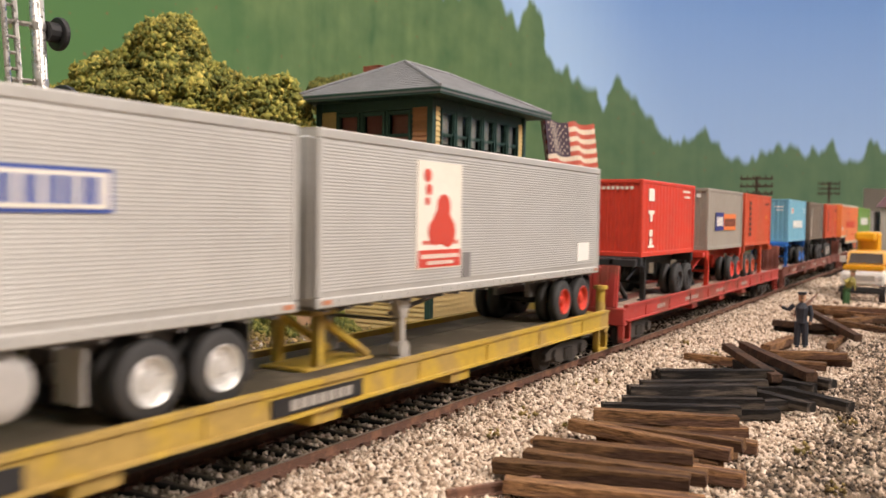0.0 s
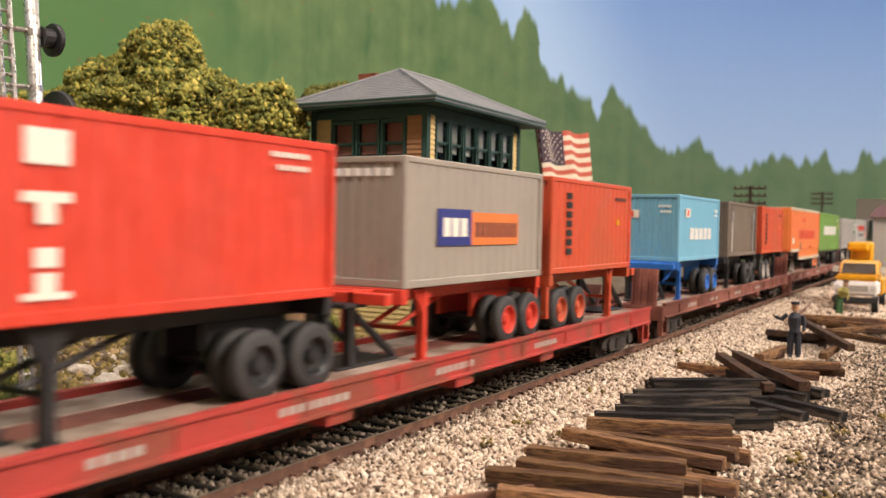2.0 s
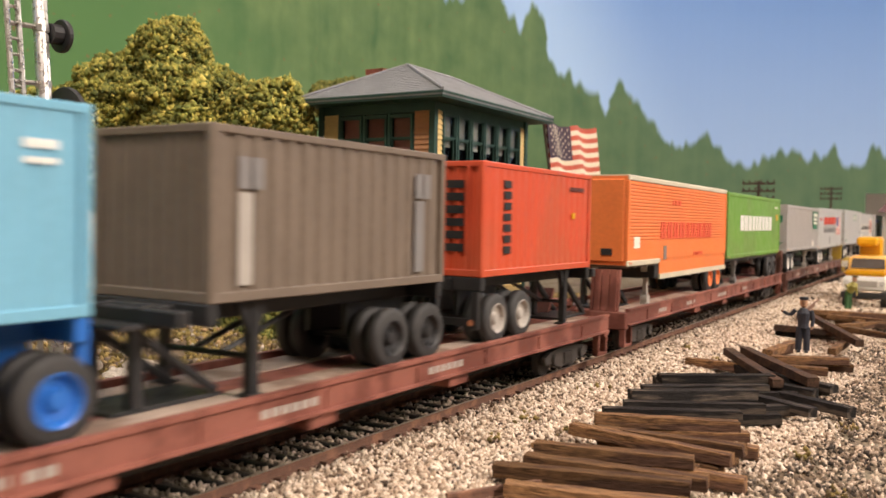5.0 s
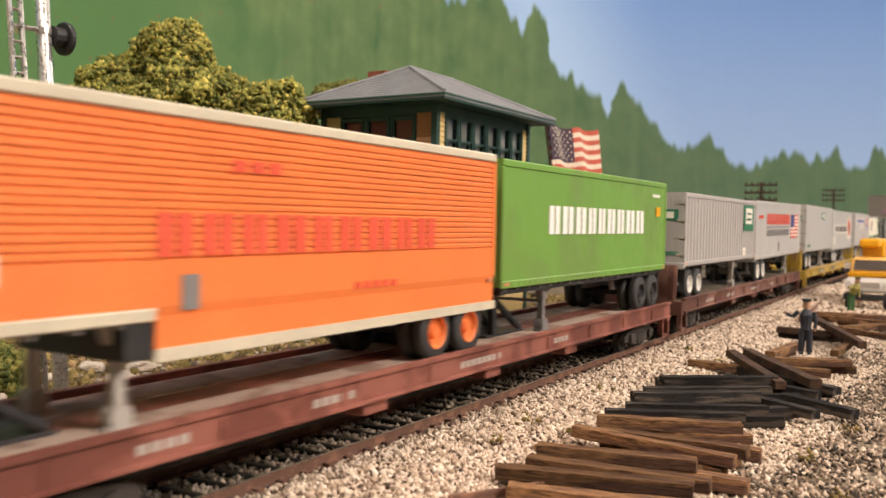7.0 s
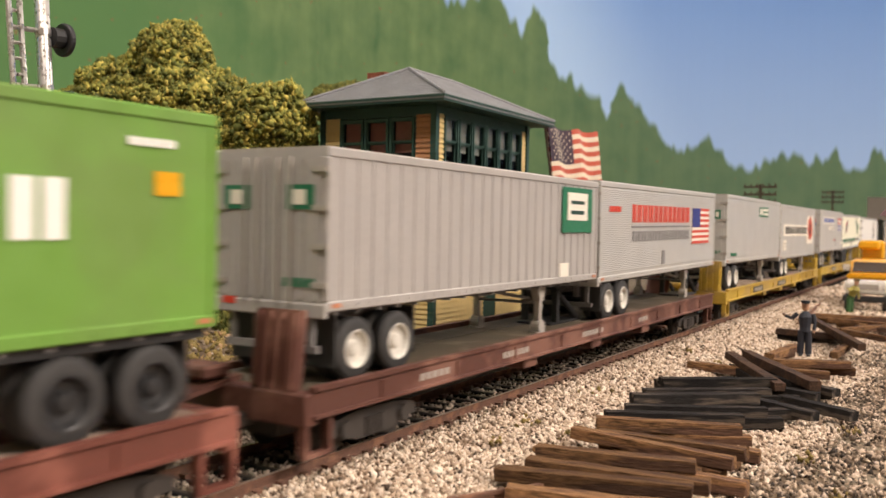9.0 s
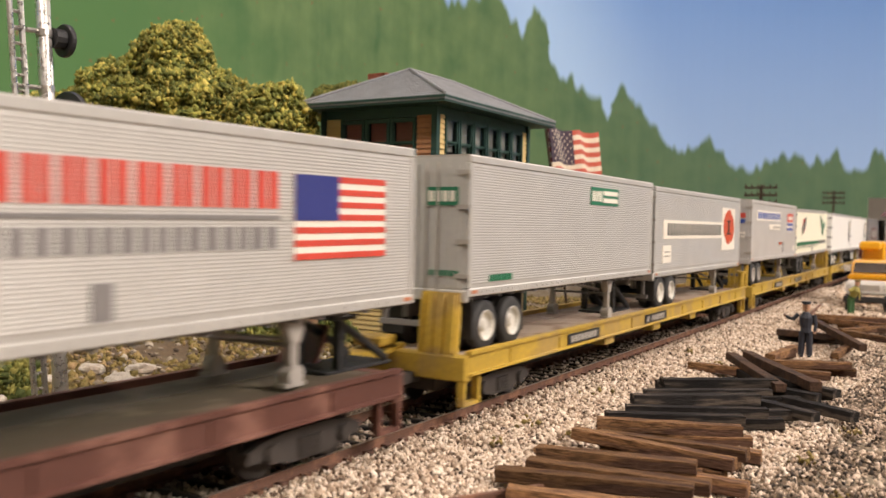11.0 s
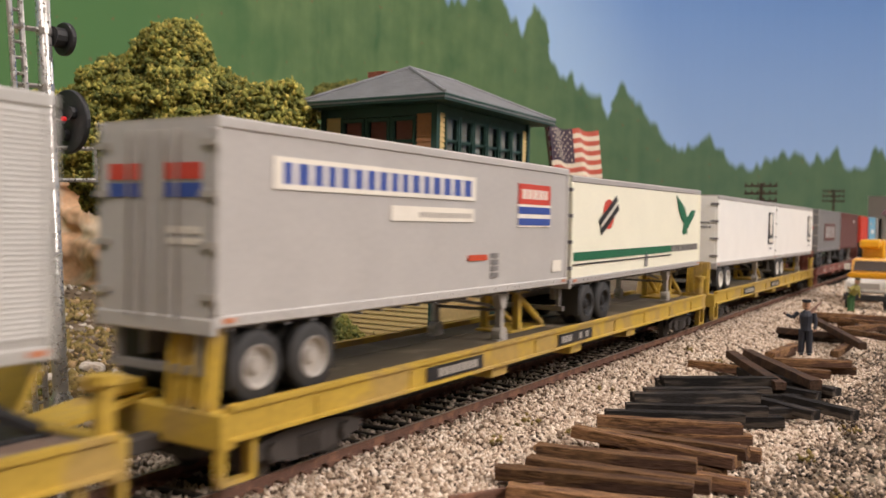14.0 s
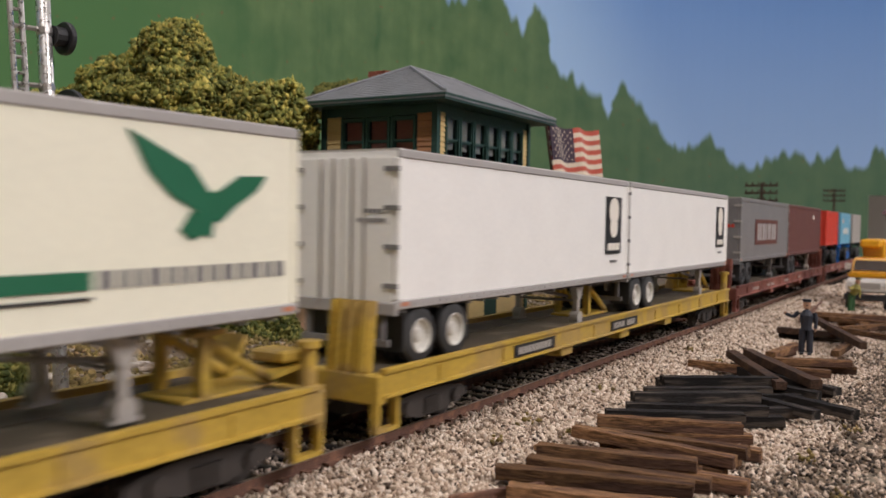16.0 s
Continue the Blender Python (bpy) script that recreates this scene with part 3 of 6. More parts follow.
def tree():
    t = thing("tree", (-22.4, 26.2, -0.8), "leafy olive-green model tree with a thick dark trunk", "tree")
    bm = bmesh.new()
    pts = [((1.85, 0, -0.1), 0.95), ((1.95, 0, 0.8), 0.7), ((2.1, 0, 2.0), 0.68), ((2.4, 0, 3.3), 0.8), ((2.5, 0, 4.5), 1.0), ((1.6, 0, 6.6), 0.7), ((0.9, 0, 9.5), 0.35), ((0.6, 0, 12.3), 0.15)]
    rings, n = [], 26
    for k in range(60):
        f = k / 59 * (len(pts) - 1)
        i = min(int(f), len(pts) - 2)
        c = Vector(pts[i][0]).lerp(Vector(pts[i + 1][0]), f - i)
        r = pts[i][1] + (pts[i + 1][1] - pts[i][1]) * (f - i)
        ring = []
        for j in range(n):
            an = j * math.tau / n
            rr = r * (1 + 0.2 * noise.noise((math.cos(an) * 2.5, math.sin(an) * 2.5, c.z * 0.5)) + 0.12 * noise.noise((math.cos(an) * 7, math.sin(an) * 7, c.z * 1.5)))
            ring.append(bm.verts.new(c + Vector((math.cos(an) * rr, math.sin(an) * rr, 0))))
        rings.append(ring)
    for p, q in zip(rings, rings[1:]):
        for j in range(n):
            bm.faces.new((p[j], p[(j + 1) % n], q[(j + 1) % n], q[j]))
    bm.faces.new(rings[0][::-1])
    bm.faces.new(rings[-1])
    for i in range(6):
        a = i * math.tau / 6
        rod(bm, (1.85, 0, 0.5), (1.85 + math.cos(a) * 1.2, math.sin(a) * 1.2, -0.2), 0.4, 7, 0.15)
    part("trunk", bm, "bark", t, smooth=True)
    for end, r in (((4.6, -0.6, 3.9), 0.35), ((4.6, 0.5, 7.0), 0.4), ((-4.5, 0.3, 6.6), 0.4), ((-2.6, -1.5, 8.5), 0.35), ((1.6, 1.8, 10.0), 0.3), ((5.8, 0, 6.0), 0.3)):
        bm = bmesh.new()
        mid = (Vector((2.4, 0, 4.0)) + Vector(end)) / 2 + Vector((0, 0, 0.7 if end[2] > 5 else 0.2))
        rod(bm, (2.4, 0, 3.9), mid, r * 1.25, 9, r)
        rod(bm, mid, end, r, 9, r * 0.5)
        part("limb", bm, "bark", t, smooth=True)
    # the crown: lobes filled with small clumps
    lobes = [((2.5, 0, 11.2), (1.7, 1.8, 1.9)), ((0.6, -0.5, 9.9), (2.4, 2.3, 1.7)), ((1.0, -0.8, 9.0), (3.2, 2.6, 1.9)), ((3.9, 0, 9.1), (3.0, 2.8, 1.9)), ((6.6, 0, 8.1), (3.2, 2.6, 2.1)),
             ((-1.8, 0, 9.0), (2.4, 2.3, 1.6)), ((-4.5, 0, 9.0), (2.5, 2.1, 1.1)), ((-6.6, 0, 9.1), (2.4, 1.9, 1.0)), ((-6.9, 0, 9.6), (2.1, 1.6, 1.1)), ((-8.6, 0.2, 9.3), (1.9, 1.5, 0.95)), ((-4.4, 0.3, 9.5), (2.2, 1.8, 1.1)), ((1.2, -1.2, 7.3), (2.9, 2.8, 2.3)), ((4.8, -0.8, 6.9), (3.8, 2.6, 2.2)),
             ((-2.4, -0.5, 8.7), (2.3, 2.1, 1.4)), ((0.8, -1.0, 6.1), (2.2, 2.0, 1.6)), ((8.4, 0, 8.5), (1.8, 1.7, 1.7)), ((7.6, -0.3, 6.2), (2.4, 2.0, 1.6))]
    rng = np.random.default_rng(21)
    cs, rs = [], []
    for c, e in lobes:
        n = int(1800 * (e[0] * e[1] * e[2]) ** (2 / 3))
        d = rng.normal(size=(n, 3))
        d /= np.linalg.norm(d, axis=1)[:, None]
        lump = np.array([noise.noise(Vector(q) * 2.2 + Vector(c)) + 0.6 * noise.noise(Vector(q) * 5 + Vector(c)) for q in d])
        rad = (1 + 0.2 * lump)[:, None] * (1 - np.abs(rng.normal(0, 0.09, (n, 1))))
        p = np.array(c) + d * rad * np.array(e)
        r = rng.uniform(0.06, 0.165, n) * (1 + 0.5 * lump.clip(-0.5, 0.5))
        bare = np.ones(n, bool)  # leaves buried deep in another lobe are left out
        for c2, e2 in lobes:
            bare &= (((p - np.array(c2)) / np.array(e2)) ** 2).sum(1) > 0.5
        cs.append(p[bare])
        rs.append(r[bare])
    pieces("crown", np.concatenate(cs), np.concatenate(rs), "leaves", kind="", parent=t, seed=22, flat=0.45, jag=0.5, flake=True)


def bush(x, y, w, h, label, seed, material="shrub"):
    rng = np.random.default_rng(seed)
    n = min(14000, int(1500 * w * max(h, 0.6)))
    d = rng.normal(size=(n, 3))
    d /= np.linalg.norm(d, axis=1)[:, None]
    d[:, 2] = np.abs(d[:, 2])
    lump = np.array([noise.noise(Vector(q) * 2 + Vector((seed, 0, 0))) for q in d])
    p = d * (1 + 0.3 * lump)[:, None] * np.array([w, w * 0.8, h]) * (1 - np.abs(rng.normal(0, 0.12, (n, 1))))
    if h > 4:
        p = d * (1 + 0.3 * lump)[:, None] * np.array([w, w, w * 0.8]) + np.array([0, 0, h - w * 0.8])
    t = thing("bush", (x, y, ground_height(x, y) - 0.1), label, "bush", group="shrubs behind the track")
    bm = bmesh.new()
    for i in range(4):
        rod(bm, (0, 0, 0), (w * 0.5 * math.cos(i * 1.6), w * 0.4 * math.sin(i * 1.6), h * 0.7), 0.08, 5, 0.03)
    part("stems", bm, "bark", t)
    pieces("foliage", p, rng.uniform(0.08, 0.19, n), material, kind="", parent=t, seed=seed + 1, flat=0.45, jag=0.5, flake=True)


def lean_post():
    bm = bmesh.new()
    rod(bm, (0, 0, -0.1), (-0.7, -0.2, 7.5), 0.2, 10, 0.15)
    whole("wooden_post", bm, "bark", (-16.1, 26.2, -0.75), "leaning brown wooden post in front of the rock", "post", smooth=True)


def boulders():
    rng = np.random.default_rng(51)
    for i, (x, y, r) in enumerate(((-9.3, 15.2, 0.34), (-8.6, 14.4, 0.26), (-9.9, 16.4, 0.3), (-8.2, 15.6, 0.22), (-7.7, 13.6, 0.2), (-10.6, 15.3, 0.25), (-9.0, 13.2, 0.2), (-8.9, 17.2, 0.24), (-7.5, 15.2, 0.18), (-10.2, 13.8, 0.22), (-8.0, 17.0, 0.2), (-9.6, 12.0, 0.22))):
        bm = bmesh.new()
        bmesh.ops.create_icosphere(bm, subdivisions=3, radius=1)
        for v in bm.verts:
            n = v.co.normalized()
            k = 1 + 0.35 * noise.noise(n * 1.6 + Vector((i * 7, 0, 0))) + 0.12 * noise.noise(n * 5 + Vector((i, 3, 0)))
            v.co = Vector((n.x * 1.5, n.y, n.z * 0.75)) * k * r
        whole("boulder", bm, "pale_rock", (x, y, ground_height(x, y) + r * 0.25), "pale grey broken boulder on the bank", "rock", "boulders behind the track", rng.uniform(0, 180))


# ---------------------------------------------------------------- signal tower (interlocking building)
def tower():
    X0, X1, Y0, Y1 = -12.3, -7.1, 27.3, 34.95
    t = thing("signal_tower", (0, 0, 0), "two-storey signal tower, yellow clapboard, dark green trim, grey hip roof", "building")
    z0, zb, zt = -0.62, 5.4, 8.4

    def clap(name, along, lo, hi, fixed, z_lo, z_hi, out, holes=(), material="siding", pitch=0.19):
        """Lapped boards on one wall. along: 0 for a wall along x, 1 along y; out: outward sign on the other axis."""
        z = z_lo
        d = 0.2
        while z < z_hi - 0.02:
            z2 = min(z + pitch, z_hi)
            spans = [(lo, hi)]
            for h0, h1, hz0, hz1 in holes:
                if z2 > hz0 + 0.01 and z < hz1 - 0.01:
                    spans = [s for a, b in spans for s in ((a, min(b, h0)), (max(a, h1), b)) if s[1] - s[0] > 0.02]
            for a, b in spans:
                bm = bmesh.new()
                q = []
                for (w, zz) in ((fixed - out * d, z), (fixed + out * 0.075, z), (fixed + out * 0.015, z2), (fixed - out * d, z2)):
                    q.append((w, zz))
                va = [bm.verts.new((a, w, zz) if along == 0 else (w, a, zz)) for w, zz in q]
                vb = [bm.verts.new((b, w, zz) if along == 0 else (w, b, zz)) for w, zz in q]
                for i in range(4):
                    bm.faces.new((va[i], va[(i + 1) % 4], vb[(i + 1) % 4], vb[i]))
                bm.faces.new(va[::-1])
                bm.faces.new(vb)
                part(name, bm, material, t)
            z = z2

    def window(along, lo, hi, fixed, z_lo, z_hi, out, curtain=True):
        def bx(bm, a, b, c0, c1, zz0, zz1):
            if along == 0:
                box(bm, a, b, min(c0, c1), max(c0, c1), zz0, zz1)
            else:
                box(bm, min(c0, c1), max(c0, c1), a, b, zz0, zz1)
        w = 0.09
        bm = bmesh.new()
        f0, f1 = fixed - out * 0.12, fixed + out * 0.1
        bx(bm, lo, lo + w, f0, f1, z_lo, z_hi)
        bx(bm, hi - w, hi, f0, f1, z_lo, z_hi)
        bx(bm, lo + w, hi - w, f0, f1, z_hi - w, z_hi)
        win = part("window", bm, "trim_green", t, "dark green sash window")
        bm = bmesh.new()
        bx(bm, lo - 0.05, hi + 0.05, f0, fixed + out * 0.17, z_lo - 0.1, z_lo)
        part("sill", bm, "trim_green", win)
        mid = (z_lo + z_hi) / 2
        for a, b, k in ((z_lo, mid, 0.06), (mid, z_hi - w, 0.0)):
            bm = bmesh.new()
            g0, g1 = fixed - out * (0.02 + k), fixed + out * (0.05 - k)
            bx(bm, lo + w, hi - w, g0, g1, a, a + 0.07)
            bx(bm, lo + w, hi - w, g0, g1, b - 0.05, b)
            bx(bm, lo + w, lo + w + 0.05, g0, g1, a + 0.07, b - 0.05)
            bx(bm, hi - w - 0.05, hi - w, g0, g1, a + 0.07, b - 0.05)
            part("sash", bm, "trim_green", win)
            bm = bmesh.new()
            bx(bm, lo + w + 0.05, hi - w - 0.05, fixed - out * (0.005 + k), fixed + out * (0.005 - k), a + 0.07, b - 0.05)
            p = part("pane", bm, "glass", win)
            p.visible_shadow = False
        # reddish blind, or without curtain an added grey sheet imitating the panes' pale sheen
        bm = bmesh.new()
        bx(bm, lo + w, hi - w, fixed - out * 0.19, fixed - out * 0.17, z_lo + (z_hi - z_lo) * (0.3 if curtain else 0.34), z_hi - w)
        part("blind", bm, "curtain" if curtain else "pane_tone_grey", win, "faded reddish roller blind" if curtain else "pale grey sheet added to lighten the upper pane")

    # ground floor, both seen sides, with the window in the end wall
    clap("clapboard", 0, X0, X1, Y0, z0, 4.75, -1, holes=[(-10.4, -9.05, 1.9, 4.15)])
    clap("clapboard", 1, Y0, Y1, X1, z0, 4.75, 1, holes=[(31.2, 32.3, -0.4, 1.8)])
    window(0, -10.4, -9.05, Y0, 1.9, 4.15, -1)
    # a green door in the track side
    bm = bmesh.new()
    box(bm, X1 - 0.08, X1 + 0.03, 31.2, 32.3, -0.4, 1.8)
    soften(bm, 0.02)
    part("door", bm, "trim_green", t, "dark green panelled door")
    # shingled belt between green bands
    clap("belt_board", 0, X0, X1, Y0, 4.95, 5.45, -1, pitch=0.5)
    clap("belt_board", 1, Y0, Y1, X1, 4.95, 5.45, 1, pitch=0.5)
    for za, zb2, o in ((4.75, 4.95, 0.1), (5.45, 5.95, 0.14), (z0 - 0.1, z0 + 0.08, 0.1)):
        bm = bmesh.new()
        box(bm, X0 - o, X1 + o, Y0 - o, Y0, za, zb2)
        box(bm, X1, X1 + o, Y0, Y1 + o, za, zb2)
        part("band", bm, "trim_green", t)
    # corner boards
    for x, y in ((X0, Y0), (X1, Y0), (X1, Y1)):
        bm = bmesh.new()
        box(bm, x - 0.12, x + 0.12, y - 0.12, y + 0.12, z0, 8.3)
        part("corner_board", bm, "trim_green", t)
    # upper floor: windows all round, narrow boards at the corners
    ends = [(-11.42, -10.32), (-10.24, -9.14), (-9.06, -7.96)]
    clap("clapboard", 0, X0, -11.5, Y0, 5.95, 7.95, -1)
    clap("clapboard", 0, -7.9, X1, Y0, 5.95, 7.95, -1, material="brick_brown")
    clap("clapboard", 1, Y0, 27.86, X1, 5.95, 8.0, 1)
    clap("clapboard", 1, 34.45, Y1, X1, 5.95, 8.0, 1)
    for a, b in ends:
        window(0, a, b, Y0, 6.0, 7.85, -1)
    for i in range(6):
        a = 27.88 + i * 1.095
        window(1, a, a + 1.03, X1, 6.0, 7.95, 1, curtain=False)
    bm = bmesh.new()
    box(bm, X0 - 0.02, X1 + 0.02, Y0 - 0.02, Y0 + 0.15, 7.9, 8.4)
    box(bm, X1 - 0.15, X1 + 0.02, Y0 + 0.15, Y1 + 0.02, 7.97, 8.4)
    part("frieze", bm, "trim_green", t)
    # mullions behind the windows
    bm = bmesh.new()
    for x in (-11.46, -10.28, -9.1, -7.93):
        box(bm, x - 0.05, x + 0.05, Y0 - 0.03, Y0 + 0.12, 5.95, 7.9)
    for i in range(7):
        y = 27.85 + i * 1.095
        box(bm, X1 - 0.12, X1 + 0.03, y - 0.04, y + 0.04, 5.95, 7.97)
    part("mullions", bm, "trim_green", t)
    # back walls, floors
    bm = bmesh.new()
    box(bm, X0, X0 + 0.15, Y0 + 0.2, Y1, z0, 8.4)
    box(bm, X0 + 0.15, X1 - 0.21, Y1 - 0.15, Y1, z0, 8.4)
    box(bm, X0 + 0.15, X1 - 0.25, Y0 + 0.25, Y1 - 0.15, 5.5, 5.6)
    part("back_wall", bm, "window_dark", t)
    # hip roof with a thick eave and shingle courses
    o = 0.95
    a, b, c, d = X0 - 0.55, X1 + o, Y0 - o, Y1 + o
    bm = bmesh.new()
    n = 16
    xm, h = (a + b) / 2, 1.54
    rows = []
    for k in range(n + 1):
        f = k / n
        run = (b - a) / 2 * f
        rows.append((run, 8.5 + h * f))
    def ring(run, z):
        return [bm.verts.new(p) for p in ((a + run, c + run * 0.82, z), (b - run, c + run * 0.82, z), (b - run, d - run, z), (a + run, d - run, z))]
    last = ring(0, 8.36)
    for k in range(n):
        r0, za = rows[k]
        r1, zb3 = rows[k + 1]
        lo = ring(r0, za + 0.035)
        hi = ring(min(r1, (b - a) / 2 - 0.01), zb3)
        for i in range(4):
            bm.faces.new((last[i], last[(i + 1) % 4], lo[(i + 1) % 4], lo[i]))
            bm.faces.new((lo[i], lo[(i + 1) % 4], hi[(i + 1) % 4], hi[i]))
        last = hi
    bm.faces.new(last)
    part("roof", bm, "slate", t, "grey shingled hip roof")
    bm = bmesh.new()
    box(bm, a + 0.03, b - 0.03, c + 0.03, d - 0.03, 8.28, 8.36)
    part("soffit", bm, "trim_green", t)
    bm = bmesh.new()
    for p, q in (((a, c), (xm, c + (b - a) / 2 * 0.82)), ((b, c), (xm, c + (b - a) / 2 * 0.82)), ((b, d), (xm, d - (b - a) / 2)), ((a, d), (xm, d - (b - a) / 2))):
        rod(bm, (*p, 8.56), (*q, 8.5 + h + 0.03), 0.06, 6)
    rod(bm, (xm, c + (b - a) / 2 * 0.82, 8.5 + h + 0.03), (xm, d - (b - a) / 2, 8.5 + h + 0.03), 0.06, 6)
    part("ridge_cap", bm, "slate", t)
    # gutter edge
    bm = bmesh.new()
    box(bm, a - 0.03, b + 0.03, c - 0.03, c, 8.42, 8.5)
    box(bm, b, b + 0.03, c, d + 0.03, 8.42, 8.5)
    part("gutter", bm, "trim_green", t)
    # brick chimney
    bm = bmesh.new()
    box(bm, -11.55, -10.75, 29.2, 29.9, 8.6, 10.0)
    chim = part("chimney", bm, "rust", t, "red brick chimney")
    bm = bmesh.new()
    box(bm, 0, 0.235, 0, 0.2, 0, 0.1)
    brick = mesh_of("brick", bm, "brick")
    for r in range(11):
        for k in range(-1, 4):
            for face in range(2):
                off = (r % 2) * 0.12
                e = new("brick", brick)
                e.parent = chim
                grow = 0.05 if r >= 9 else 0.0
                if face == 0:
                    x = max(-11.58, min(-11.0 + 0.06, -11.58 + k * 0.265 + off + 0.13))
                    e.matrix_basis = pose(x * S, (29.17 - grow) * S, (8.75 + r * 0.118) * S)
                else:
                    y = max(29.2, min(29.72, 29.2 + k * 0.25 + off))
                    e.matrix_basis = pose((-10.72 + grow) * S, y * S, (8.75 + r * 0.118) * S, 0, 0, 90)


def flag():
    """A flag on a stand beside the tower, waving."""
    t = thing("flag", (-9.0, 41.1, 0), "red, white and blue national flag with wavy stripes", "flag")
    L, H = 6.9, 3.2  # along y and up
    tilt = 0.19

    def at(u, v):
        return Vector((0.14 * math.sin(u * 1.9 + v * 0.3), u + 0.38 * (H - v), 5.75 + v + 0.06 * u + 0.07 * math.sin(u * 1.9) - tilt * u * (1 - v / H) * 0.25))

    def patch(name, u0, u1, v0, v1, material, lift, nu):
        bm = bmesh.new()
        n = [[[bm.verts.new(at(u0 + (u1 - u0) * i / nu, v0 + (v1 - v0) * j) + Vector((k, 0, 0))) for j in (0, 1)] for i in range(nu + 1)] for k in (-0.04 - lift, 0.04 + lift)]
        for i in range(nu):
            for k in (0, 1):
                bm.faces.new((n[k][i][0], n[k][i + 1][0], n[k][i + 1][1], n[k][i][1]))
            for j in (0, 1):
                bm.faces.new((n[0][i][j], n[0][i + 1][j], n[1][i + 1][j], n[1][i][j]))
        for i in (0, nu):
            bm.faces.new((n[0][i][0], n[0][i][1], n[1][i][1], n[1][i][0]))
        return part(name, bm, material, t)

    for k in range(13):
        patch("stripe", 0, L, H - (k + 1) * H / 13, H - k * H / 13, "cloth_red" if k % 2 == 0 else "cloth_cream", 0, 18)
    canton = patch("canton", 0, L * 0.45, H * 6 / 13, H, "flag_dark", 0.03, 8)
    bm = bmesh.new()
    for r in range(9):
        for c in range(6 if r % 2 == 0 else 5):
            u = L * 0.45 * (0.09 + 0.165 * c + (0.08 if r % 2 else 0))
            p = at(u, H * 6 / 13 + (H * 7 / 13) * (0.1 + 0.1 * r)) + Vector((0.075, 0, 0))
            rod(bm, p, p + Vector((0.02, 0, 0)), 0.065, 5)
    tagged(part("stars", bm, "cloth_cream", canton), kind="stuff")
    bm = bmesh.new()
    rod(bm, (0, 3.3, -0.6), (0, -0.1, 9.2), 0.07, 8)
    part("pole", bm, "bark", t)


# ---------------------------------------------------------------- lineside
def signal():
    t = thing("railway_signal", (-6.84, 11.75, -0.45), "silver railway signal mast with ladder and black targets", "signal")
    t.matrix_basis = pose(-6.84 * S, 11.75 * S, -0.45 * S, 1.5, -2.6, 0)
    bm = bmesh.new()
    lathe(bm, (0, 0, 0), [(0, 0.32), (0.2, 0.3), (0.55, 0.17), (0.6, 0.165), (10.2, 0.15), (10.3, 0.05)], 16, "Z")
    part("mast", bm, "silver_paint", t, smooth=True)
    bm = bmesh.new()
    for i in range(4):
        a = i * math.tau / 4 + 0.6
        rod(bm, (0, 0, 0.75), (0.42 * math.cos(a), 0.42 * math.sin(a), 0), 0.045, 6)
    part("foot_brace", bm, "silver_paint", t)
    lad = []
    for dy in (-0.72, -0.47):
        bm = bmesh.new()
        rod(bm, (0.0, dy + 0.12, 0.1), (0.0, dy - 0.05, 9.0), 0.062, 8)
        lad.append(part("ladder_rail", bm, "silver_paint", t))
    for k in range(26):
        z = 0.4 + k * 0.33
        y = 0.12 - 0.17 * (z - 0.1) / 8.9
        bm = bmesh.new()
        rod(bm, (0, -0.72 + y, z), (0, -0.47 + y, z), 0.038, 6)
        part("rung", bm, "silver_paint", t)
    for z in (1.75, 3.5, 5.0, 5.75, 7.1, 8.3):
        bm = bmesh.new()
        rod(bm, (0, -0.8, z), (0, 0.05, z + 0.02), 0.055, 6)
        lathe(bm, (0, 0, z - 0.07), [(0, 0.17), (0.14, 0.17)], 12, "Z")
        part("bracket", bm, "silver_paint", t)
    # working platform
    bm = bmesh.new()
    for z in (5.12, 5.82):
        rod(bm, (0, 0, z), (0.1, 1.05, z + 0.02), 0.05, 6)
    rod(bm, (0.1, 1.05, 5.1), (0.1, 1.05, 5.86), 0.05, 6)
    part("platform_rail", bm, "silver_paint", t)
    for z, lit in ((8.22, False), (6.42, True)):
        bm = bmesh.new()
        rod(bm, (0, 0, z), (0, 0.4, z), 0.05, 6)
        head = part("signal_arm", bm, "silver_paint", t)
        r = 0.36 if not lit else 0.7
        bm = bmesh.new()
        # round target facing along the track
        rod(bm, (0.05, 0.4, z - 0.02), (0.05, 0.52, z - 0.02), r, 24)
        soften(bm, 0.02)
        part("target", bm, "black", head, "black round signal target")
        bm = bmesh.new()
        if lit:
            for k in range(3):
                a = 0.5 + k * math.tau / 3
                rod(bm, (0.05 + 0.3 * math.cos(a), 0.28, z + 0.3 * math.sin(a)), (0.05 + 0.3 * math.cos(a), 0.4, z + 0.3 * math.sin(a)), 0.14, 10)
        else:
            rod(bm, (0.05, 0.15, z), (0.05, 0.4, z), 0.22, 12)
        part("lamp_housing", bm, "black", head)
        if lit:
            bm = bmesh.new()
            rod(bm, (0.2, 0.2, z + 0.02), (0.2, 0.28, z + 0.02), 0.05, 8)
            part("lens", bm, "red_lens", head, "small red light")


